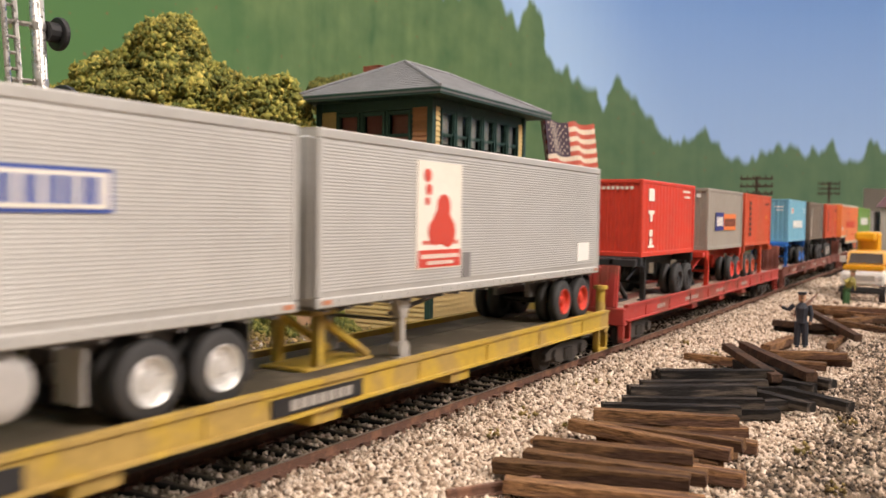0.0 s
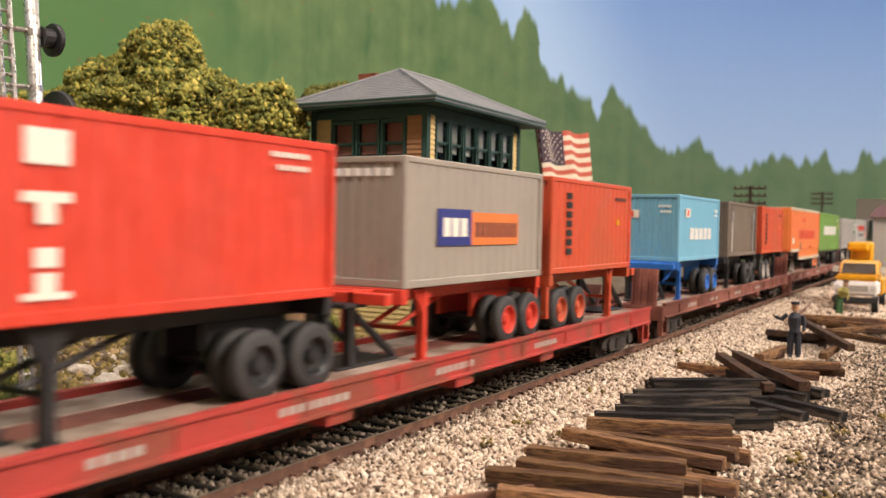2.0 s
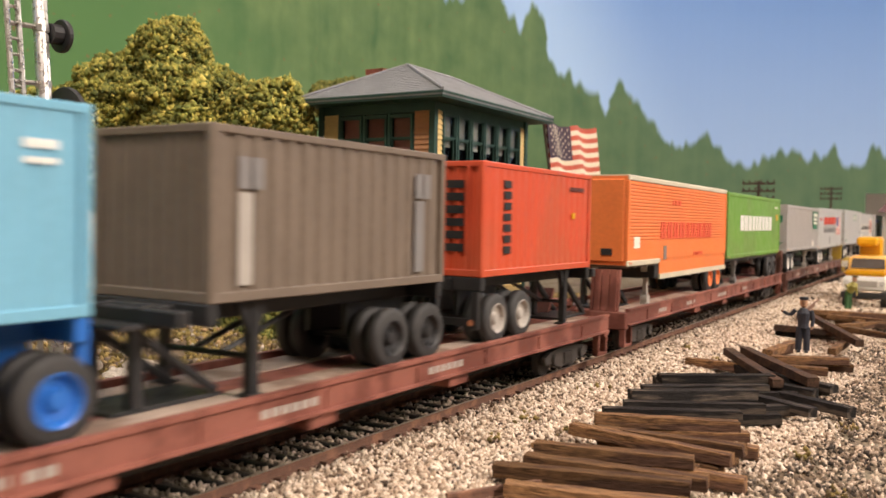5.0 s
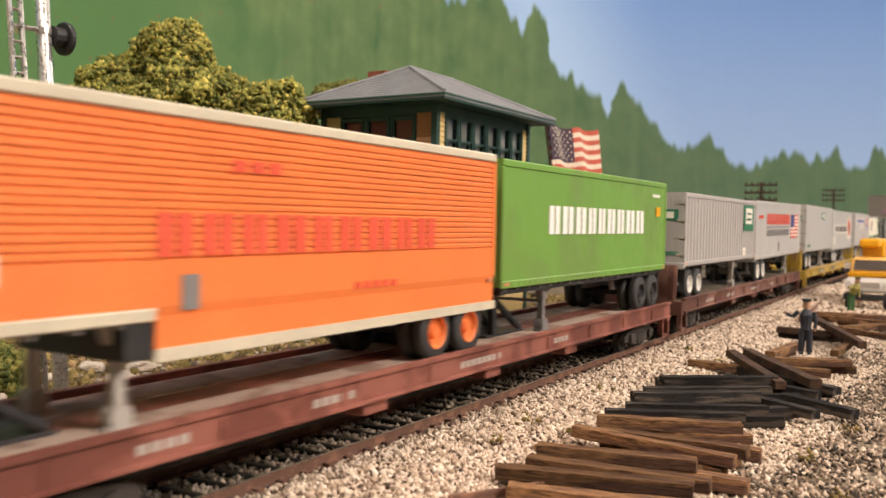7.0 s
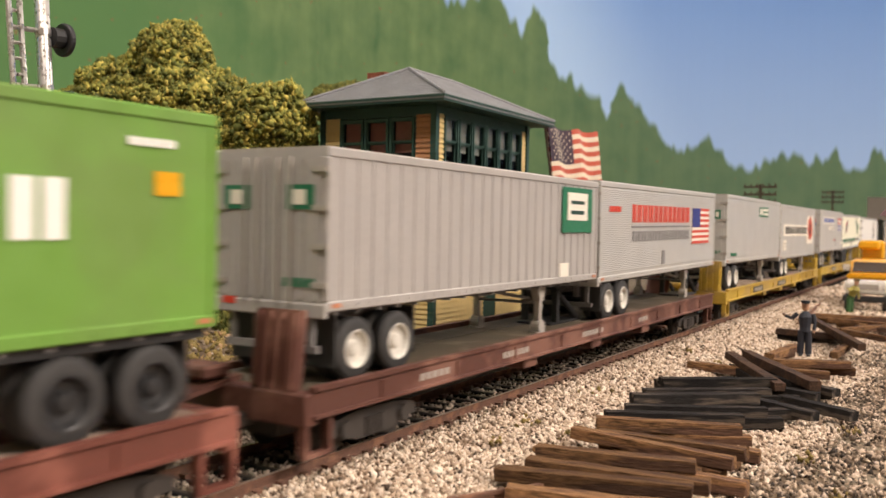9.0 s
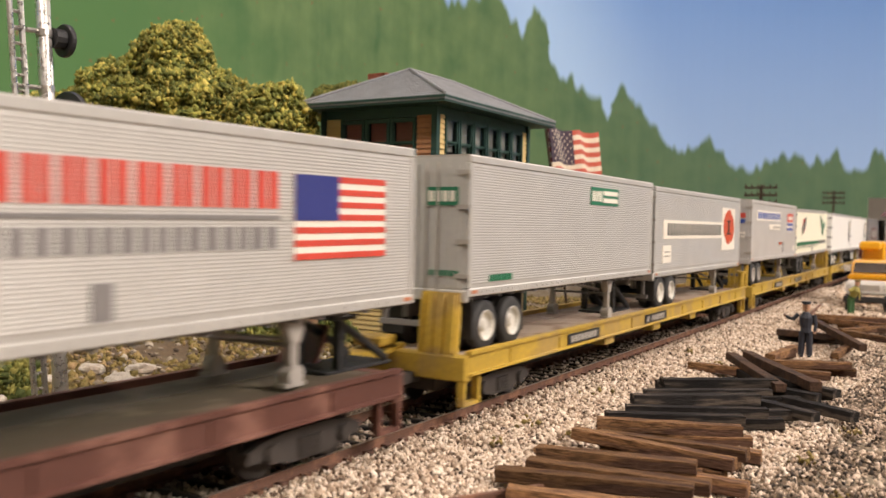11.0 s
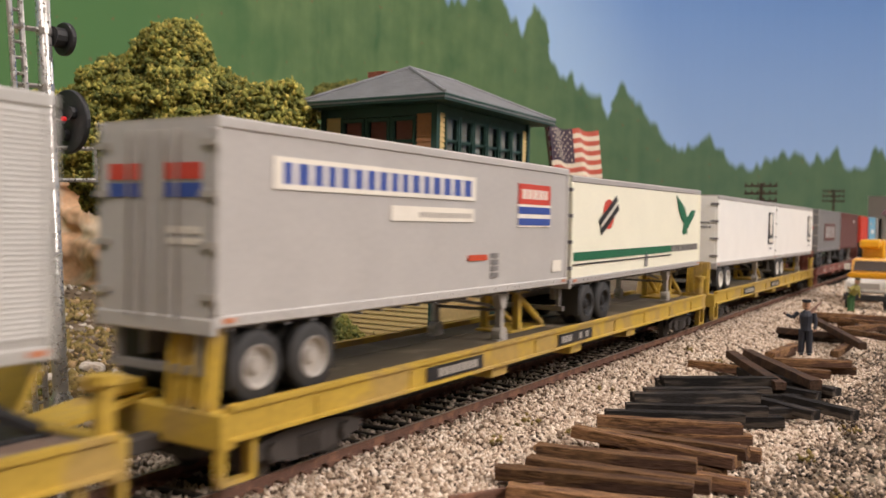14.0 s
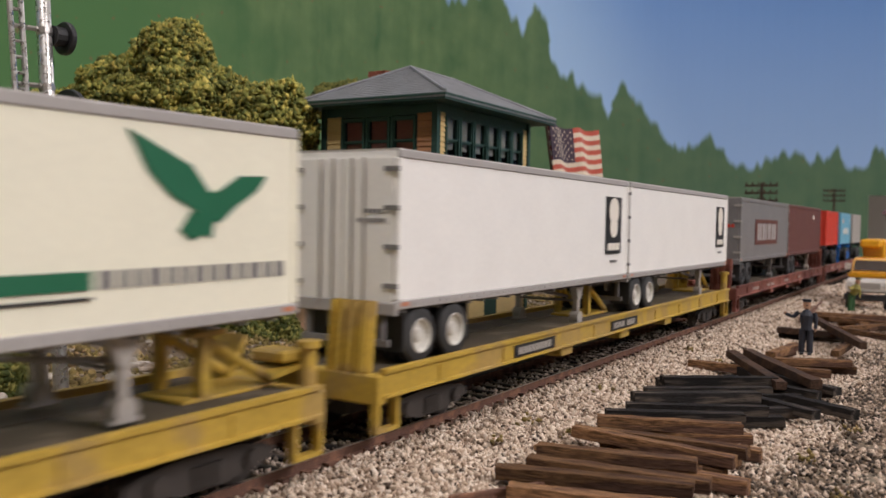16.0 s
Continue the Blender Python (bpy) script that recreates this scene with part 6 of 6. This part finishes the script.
def side_green(t, x, L, z0, z1):
    bm = bmesh.new()
    box(bm, -1.12, 1.12, 0.15, L - 0.1, z0 - 0.17, z0 - 0.004)
    part("underframe", bm, "black", t, "black steel underframe")
    letters(t, x, 2.45, 9.45, 3.66, 4.35, 9, "white", "white block lettering in plain bars", seed=12)
    marks(t, "number", x, 10.3, 11.0, 4.8, 4.9, "white", n=4, gap=0.03)
    marks(t, "placard", x, 10.7, 11.1, 4.2, 4.5, "truck_yellow")


def side_pc(t, x, L, z0, z1):
    marks(t, "sign", x + 0.02, 9.15, 11.1, 3.74, 4.88, "trim_leaf", label="green panel with a white emblem")
    marks(t, "emblem", x + 0.034, 9.45, 10.75, 4.05, 4.75, "flag_white")
    marks(t, "emblem_mark", x + 0.048, 9.65, 10.5, 4.2, 4.3, "trim_green")
    marks(t, "emblem_mark", x + 0.048, 9.65, 10.5, 4.46, 4.55, "trim_green")
    marks(t, "placard", x + 0.02, 9.06, 9.6, 2.64, 2.98, "flag_white")
    for a, b in ((-0.98, -0.4), (0.4, 0.98)):
        end_marks(t, "sign", -0.036, a, b, 4.1, 4.5, "trim_leaf")
        end_marks(t, "emblem", -0.046, a + 0.15, b - 0.17, 4.18, 4.42, "flag_white")
    end_marks(t, "sign", -0.036, 0.35, 1.0, 2.85, 3.0, "trim_leaf", n=7, gap=0.03)
    end_marks(t, "marker_lamp", -0.036, -1.0, -0.7, 2.5, 2.62, "red")


def side_up(t, x, L, z0, z1):
    letters(t, x, 2.65, 8.8, 4.02, 4.56, 12, "flag_red", "red lettering in plain bars", seed=14)
    marks(t, "rule", x, 2.6, 8.85, 3.86, 3.92, "dark_grey")
    letters(t, x, 2.7, 8.8, 3.44, 3.76, 22, "dark_grey", seed=15)
    flag_sign(t, x, 9.16, 11.5, 3.25, 4.55)
    marks(t, "number", x, 0.7, 1.65, 4.32, 4.48, "flag_red", n=4, gap=0.05)
    marks(t, "vent", x, 5.65, 5.95, 2.65, 3.1, "dark_grey")


def flag_sign(t, x, a, b, z0, z1):
    panel = marks(t, "flag_sign", x, a, b, z0, z1, "flag_white", label="painted striped flag")
    h = (z1 - z0) / 13
    bm = bmesh.new()
    for k in range(0, 13, 2):
        box(bm, x + 0.012, x + 0.02, a, b, z1 - (k + 1) * h, z1 - k * h)
    part("stripes", bm, "flag_red", panel)
    bm = bmesh.new()
    box(bm, x + 0.02, x + 0.028, a, a + (b - a) * 0.45, z1 - 7 * h, z1)
    part("canton", bm, "navy", panel)


def side_g(t, x, L, z0, z1):
    marks(t, "sign", x, 6.5, 8.6, 4.5, 4.98, "trim_leaf", label="green and white name board")
    letters(t, x + 0.012, 6.6, 7.3, 4.6, 4.88, 3, "flag_white", seed=16)
    marks(t, "sign_line", x + 0.012, 7.4, 8.5, 4.78, 4.9, "flag_white", n=1)
    marks(t, "sign_line", x + 0.012, 7.4, 8.5, 4.58, 4.7, "flag_white")
    marks(t, "placard", x, 0.9, 1.95, 2.72, 2.86, "trim_leaf", n=5, gap=0.04)
    for a, b in ((-0.98, -0.35), (0.2, 0.98)):
        end_marks(t, "sign", -0.036, a, b, 4.3, 4.68, "trim_leaf")
        end_marks(t, "emblem", -0.046, a + 0.08, b - 0.08, 4.38, 4.6, "flag_white", n=4, gap=0.05)
    end_marks(t, "sign", -0.036, 0.3, 1.0, 2.85, 2.97, "trim_leaf", n=6, gap=0.04)


def side_icg(t, x, L, z0, z1):
    marks(t, "sign", x, 0.9, 8.75, 3.55, 4.18, "flag_white", label="long white name board with black lettering")
    letters(t, x + 0.012, 1.35, 8.6, 3.66, 4.08, 23, "black", seed=17)
    marks(t, "emblem_panel", x, 8.76, 10.95, 3.05, 4.78, "flag_white")
    bm = bmesh.new()
    rod(bm, (x + 0.01, 9.85, 4.0), (x + 0.022, 9.85, 4.0), 0.72, 24)
    rod(bm, (x + 0.01, 10.2, 3.95), (x + 0.022, 10.2, 3.95), 0.6, 9)
    rod(bm, (x + 0.01, 9.5, 4.05), (x + 0.022, 9.5, 4.05), 0.55, 9)
    part("roundel", bm, "red_orange", t, "orange-red round emblem")
    bm = bmesh.new()
    box(bm, x + 0.02, x + 0.032, 9.7, 9.95, 3.75, 4.25)
    box(bm, x + 0.02, x + 0.033, 9.5, 10.15, 3.68, 3.76)
    box(bm, x + 0.02, x + 0.033, 9.6, 10.05, 4.2, 4.28)
    part("roundel_mark", bm, "black", t)
    marks(t, "placard", x, 0.85, 1.8, 2.75, 3.33, "flag_white")
    marks(t, "placard_line", x + 0.012, 1.05, 1.6, 3.1, 3.14, "pale_grey", n=5, gap=0.04)
    marks(t, "placard_line", x + 0.012, 1.05, 1.6, 2.95, 2.99, "pale_grey", n=5, gap=0.04)


def side_fl(t, x, L, z0, z1):
    marks(t, "sign", x, 1.1, 7.1, 4.36, 4.84, "flag_white", label="white name board with blue lettering")
    letters(t, x + 0.012, 1.3, 6.95, 4.44, 4.76, 16, "flag_navy", seed=18)
    marks(t, "sign", x, 4.1, 7.05, 3.93, 4.2, "flag_white")
    letters(t, x + 0.012, 5.0, 6.95, 4.0, 4.1, 18, "pale_grey", seed=19)
    marks(t, "emblem_top", x, 9.08, 10.78, 4.36, 4.82, "flag_red", label="red, white and blue emblem")
    letters(t, x + 0.012, 9.25, 10.6, 4.48, 4.7, 5, "flag_white", seed=20)
    for k in range(2):
        marks(t, "emblem_band", x, 9.08, 10.78, 4.14 - k * 0.26, 4.3 - k * 0.26, "flag_navy")
    marks(t, "emblem_field", x - 0.004, 9.06, 10.8, 3.84, 4.36, "flag_white", proud=0.01)
    marks(t, "reflector", x, 6.85, 7.65, 3.14, 3.26, "red_orange")
    for k in range(4):
        marks(t, "vent", x, 7.82, 8.15, 2.76 + k * 0.14, 2.86 + k * 0.14, "dark_grey")
    marks(t, "placard", x, 10.98, 11.5, 2.76, 3.04, "flag_white")
    for a, b in ((-0.95, -0.3), (0.25, 0.95)):
        end_marks(t, "emblem_top", -0.026, a, b, 4.45, 4.68, "flag_red")
        end_marks(t, "emblem_band", -0.026, a, b, 4.2, 4.4, "flag_navy", n=1)
    end_marks(t, "number", -0.026, 0.3, 0.95, 3.7, 3.8, "flag_white", n=5, gap=0.04)
    end_marks(t, "number", -0.026, 0.3, 0.95, 3.55, 3.64, "flag_white", n=6, gap=0.04)


def side_cnw(t, x, L, z0, z1):
    marks(t, "green_band", x, 0.13, 8.6, 2.98, 3.2, "leaf_green", label="green band")
    marks(t, "black_line", x, 0.13, 8.6, 2.86, 2.9, "black")
    letters(t, x, 8.7, 11.9, 2.98, 3.2, 13, "dark_grey", seed=22)
    bm = bmesh.new()
    rod(bm, (x - 0.002, 2.62, 4.2), (x + 0.01, 2.62, 4.2), 0.42, 24)
    part("roundel", bm, "flag_red", t, "red round emblem with a slanted black bar")
    bm = bmesh.new()
    turn = Matrix.Translation((x, 2.62, 4.2)) @ Matrix.Rotation(radians(28), 4, "X")
    for k in (0.12, -0.16):
        box(bm, 0.008, 0.02, -0.75, 0.75, k - 0.09, k + 0.09, turn=turn)
    part("roundel_bar", bm, "black", t)
    bm = bmesh.new()
    box(bm, 0.009, 0.018, -0.68, 0.68, -0.06, 0.02, turn=turn)
    part("roundel_bar", bm, "flag_white", t)
    # a bird with raised wings
    bm = bmesh.new()
    for poly in ([(9.1, 4.9), (9.4, 4.78), (10.1, 4.5), (10.45, 4.12), (10.2, 3.9), (9.75, 4.1), (9.4, 4.4)], [(10.2, 4.1), (10.6, 4.2), (10.95, 4.4), (11.5, 4.42), (11.3, 4.2), (10.9, 3.98), (10.6, 3.76), (10.2, 3.82)], [(10.1, 3.92), (10.5, 3.8), (10.45, 3.55), (10.3, 3.6), (10.1, 3.52), (9.9, 3.66)]):
        lo = [bm.verts.new((x - 0.002, y, z)) for y, z in poly]
        hi = [bm.verts.new((x + 0.012, y, z)) for y, z in poly]
        for i in range(len(poly)):
            j = (i + 1) % len(poly)
            bm.faces.new((lo[i], lo[j], hi[j], hi[i]))
        bm.faces.new(lo[::-1])
        bm.faces.new(hi)
    part("bird_emblem", bm, "leaf_green", t, "dark green flying bird")
    marks(t, "vent", x, 5.85, 6.1, 2.6, 3.06, "dark_grey")


def side_white(t, x, L, z0, z1):
    marks(t, "sign", x, L - 1.8, L - 0.6, 3.1, 4.7, "black", label="black panel with a white emblem")
    bm = bmesh.new()
    rod(bm, (x + 0.01, L - 1.2, 4.3), (x + 0.022, L - 1.2, 4.3), 0.38, 14)
    rod(bm, (x + 0.01, L - 1.2, 3.85), (x + 0.022, L - 1.2, 3.85), 0.3, 14)
    part("emblem", bm, "flag_white", t)
    marks(t, "emblem_line", x + 0.012, L - 1.65, L - 0.75, 3.2, 3.4, "flag_white", n=3, gap=0.04)
    marks(t, "number", x, L - 1.4, L - 0.9, 2.85, 2.92, "dark_grey", n=3, gap=0.03)
    end_marks(t, "number", -0.026, 0.45, 0.9, 4.05, 4.13, "dark_grey", n=5, gap=0.03)
    end_marks(t, "number", -0.026, 0.35, 0.95, 3.88, 3.96, "dark_grey", n=6, gap=0.03)


def side_dark(t, x, L, z0, z1):
    marks(t, "sign", x, 3.0, 8.4, 3.1, 4.3, "maroon", label="dull red name board")
    letters(t, x + 0.012, 3.5, 7.9, 3.3, 4.1, 4, "grey_paint", seed=24)
    end_marks(t, "number", -0.026, 0.3, 0.95, 3.9, 4.05, "red", n=4, gap=0.04)


def side_plain(t, x, L, z0, z1):
    marks(t, "placard", x, L - 3.4, L - 2.9, 4.5, 4.7, "flag_white")


def train():
    M["trim_leaf"] = mat("trim_leaf", (0.02, 0.16, 0.08), 0.5, 0.1)
    M["leaf_green"] = mat("leaf_green", (0.015, 0.13, 0.06), 0.5, 0.08)
    M["flag_navy"] = mat("flag_navy", (0.04, 0.08, 0.32), 0.5, 0.1)
    yellow = "yellow flatcar with a worn dark deck"
    red = "red flatcar with a dusty grey deck"
    brown = "faded brown-red flatcar with a dusty grey deck"
    cars = [(-1.7, 25.0, "car_yellow", "deck_dark", yellow), (24.6, 24.5, "car_red", "deck_grey", red), (50.5, 25.0, "car_brown", "deck_grey", brown),
            (76.9, 25.0, "car_brown", "deck_grey", brown), (103.3, 24.4, "car_umber", "deck_dark", "dark umber-brown flatcar with a worn deck"), (129.9, 25.2, "car_yellow", "deck_grey", yellow),
            (156.6, 24.9, "car_yellow", "deck_dark", yellow), (182.9, 25.0, "car_yellow", "deck_dark", yellow), (209.3, 24.9, "car_brown", "deck_dark", brown), (235.6, 24.8, "car_brown", "deck_dark", brown),
            (-28.0, 25.0, "car_yellow", "deck_dark", yellow)]
    for c in cars:
        flatcar(*c)
    trailer(-14.6, 12.2, "aluminium", "smooth aluminium highway trailer", "seams", "chrome", False)
    trailer(-2.0, 12.15, "aluminium", "silver highway trailer with fine horizontal ribs and a blue-bordered sign", "beads", "chrome", False, wheels=2.0, decals=side_a, z0=2.46, z1=5.26)
    trailer(10.6, 12.15, "aluminium", "silver ribbed highway trailer with a red and white poster", "beads", "red", False, decals=side_b, z0=2.46, z1=5.28)
    hitch(-1.7, 11.6, "car_yellow")
    hitch(-1.7, -0.9, "car_yellow")
    for y, colour, hub, cl, box_colour, bl, style, dec in (
            (26.5, "black", "black", "black steel container chassis on double tyres", "red", "red corrugated twenty-foot container with white lettering", "flat", side_red),
            (34.62, "red", "red", "red steel container chassis on double tyres", "stone_grey", "pale grey corrugated container with an orange name board", "flat", side_gray),
            (41.26, "red_orange", "red_orange", "orange steel container chassis on double tyres", "red_orange", "orange-red corrugated container with black lettering", "flat", side_orange_box),
            (52.75, "blue", "blue", "bright blue steel container chassis on double tyres", "sky_blue", "light blue corrugated twenty-foot container", "flat", side_blue),
            (60.65, "black", "black", "black steel container chassis on double tyres", "brown_paint", "grey-brown ribbed steel container", "ribs", side_brown),
            (68.25, "black", "pale_grey", "black steel container chassis on double tyres", "red_orange", "orange-red corrugated container with black lettering", "flat", side_orange_box),
            (236.8, "black", "black", "black steel container chassis on double tyres", "red", "red corrugated steel container", "flat", None),
            (244.7, "blue", "blue", "bright blue steel container chassis on double tyres", "sky_blue", "light blue corrugated steel container", "flat", side_blue),
            (252.5, "black", "black", "black steel container chassis on double tyres", "pale_grey", "pale grey corrugated container", "flat", None)):
        flip = dec is side_orange_box
        n = 6.06
        chassis(y, colour, hub, near=0.5 if flip else 0.55, label=cl, flip=flip, L=n)
        container(y, box_colour, bl, style, dec, L=n)
        hitch(0, y + n + 0.05 if flip else y - 0.6, "black", z=2.5)
    trailer(77.3, 12.2, "orange", "orange highway trailer with wide horizontal beads and red lettering", "wide_beads", "orange", False, rail="rail_cream", decals=side_milw, roof="rail_cream", drop=True, z0=2.64, z1=5.36)
    trailer(89.82, 11.75, "green", "bright green highway trailer with white block lettering", "smooth", "black", False, decals=side_green, roof="green", z0=2.5, z1=5.3)
    trailer(103.92, 11.6, "grey_paint", "grey highway trailer with upright posts and green emblem panels", "posts", "hub_white", True, decals=side_pc, z0=2.5, z1=5.1)
    trailer(115.75, 12.45, "aluminium", "silver ribbed highway trailer with red lettering and a flag", "beads", "hub_white", True, decals=side_up, z0=2.38, z1=5.16, nose=0.5)
    trailer(130.2, 11.75, "aluminium", "silver ribbed highway trailer with a green name board", "beads", "hub_white", True, z0=2.47, z1=5.33, decals=side_g)
    trailer(142.25, 11.95, "aluminium", "silver ribbed highway trailer with a long white name board", "beads", "hub_white", True, decals=side_icg, z0=2.34, z1=5.25)
    trailer(156.6, 11.9, "light_grey_paint", "light grey highway trailer with a blue and white name board", "smooth", "pale_grey", True, z0=2.45, z1=5.3, decals=side_fl)
    trailer(168.78, 12.2, "cream", "cream highway trailer with a green band and bird emblem", "smooth", "black", True, rail="grey_paint", wheels=1.9, decals=side_cnw, z0=2.41, z1=5.16, nose=0.5)
    trailer(183.62, 12.0, "white", "plain white highway trailer with a black emblem panel", "smooth", "hub_white", True, rail="grey_paint", decals=side_white, z0=2.36, z1=5.2)
    trailer(195.8, 12.0, "white", "plain white highway trailer with a black emblem panel", "smooth", "hub_white", True, rail="grey_paint", decals=side_white, z0=2.36, z1=5.2)
    trailer(210.3, 11.5, "dark_grey", "dark grey highway trailer with a dull red board", "smooth", "black", True, decals=side_dark)
    trailer(222, 11.8, "maroon", "plain dark brown highway trailer", "smooth", "black", True, decals=side_plain)
    for y, c in ((79.3 - 1.2, "black"), (90.9, "black"), (114.6, "black"), (127.0, "black"), (140.6, "black"), (153.1, "black"), (167.3, "car_yellow"), (179.8, "car_yellow"), (194.5, "car_yellow"), (206.5, "car_yellow"), (220.5, "black"), (232.5, "black")):
        hitch(0, y, c)


# ---------------------------------------------------------------- build
room()
backdrop()
ground()
cliff()
tower()
flag()
tree()
bush(-20.6, 39.0, 2.1, 12.45, "tall dark green shrub behind the tower", 43)
bush(-11.8, 23.2, 1.5, 1.5, "round olive-green bush behind the track", 31)
bush(-13.6, 25.2, 1.2, 1.2, "dark green bush below the rock", 33)
bush(-10.3, 12.6, 0.9, 1.1, "bright green bush beside the signal", 35)
bush(-15.8, 30.5, 1.6, 1.9, "dark green bush below the rock", 37)
bush(-10.2, 25.6, 0.9, 0.9, "low olive bush by the tower", 39)
signal()
boulders()
bush(-17.7, 25.9, 1.1, 0.8, "low dark green hedge beside the trunk", 41)
lean_post()
truck()
telegraph_pole(-5.0, 74.9, 7.6, 3)
telegraph_pole(-5.0, 119.0, 8.9, 3)
far_shed()
figurine(5.3, 30.9, -0.27, 10, "denim", "denim", "small painted figurine in dark blue work clothes")
figurine(4.6, 50.3, -0.45, 60, "olive", "grass_green", "small bent figurine in a yellow shirt", bent=True)
tie_pile()
loose_rails()
train()
track()
ballast()

# the train's way: seconds and full-size metres travelled
TRAVEL = [(0.0, 0.0), (0.5, 5.22), (1.0, 10.65), (1.5, 16.0), (2.0, 21.35), (2.5, 26.6), (3.0, 31.75), (3.5, 36.9), (4.0, 42.0), (5.0, 52.3), (6.0, 62.7), (6.5, 67.9), (7.0, 73.1), (7.5, 78.15), (8.0, 83.0), (8.5, 88.0), (9.0, 93.15), (10.0, 103.96), (11.0, 114.92), (11.5, 120.5), (12.0, 125.8), (12.5, 131.2), (13.0, 136.8), (13.5, 142.55), (14.0, 148.2), (14.5, 153.8), (15.0, 159.12), (15.5, 165.0), (16.0, 170.9)]


def motions():
    for ob, y, rz, rx in MOVERS:
        walk(ob, [(t, pose(0, (y - s) * S, 0, rx, 0, rz)) for t, s in TRAVEL])
    # wheels roll on the rail
    ts = [k / 30 for k in range(481)]
    ds = np.interp(ts, [a for a, _ in TRAVEL], [b for _, b in TRAVEL])
    for w in WHEELSETS:
        p = w.location.copy()
        walk(w, [(t, Matrix.Translation(p) @ Matrix.Rotation(d / 0.42, 4, "X")) for t, d in zip(ts, ds)])


motions()
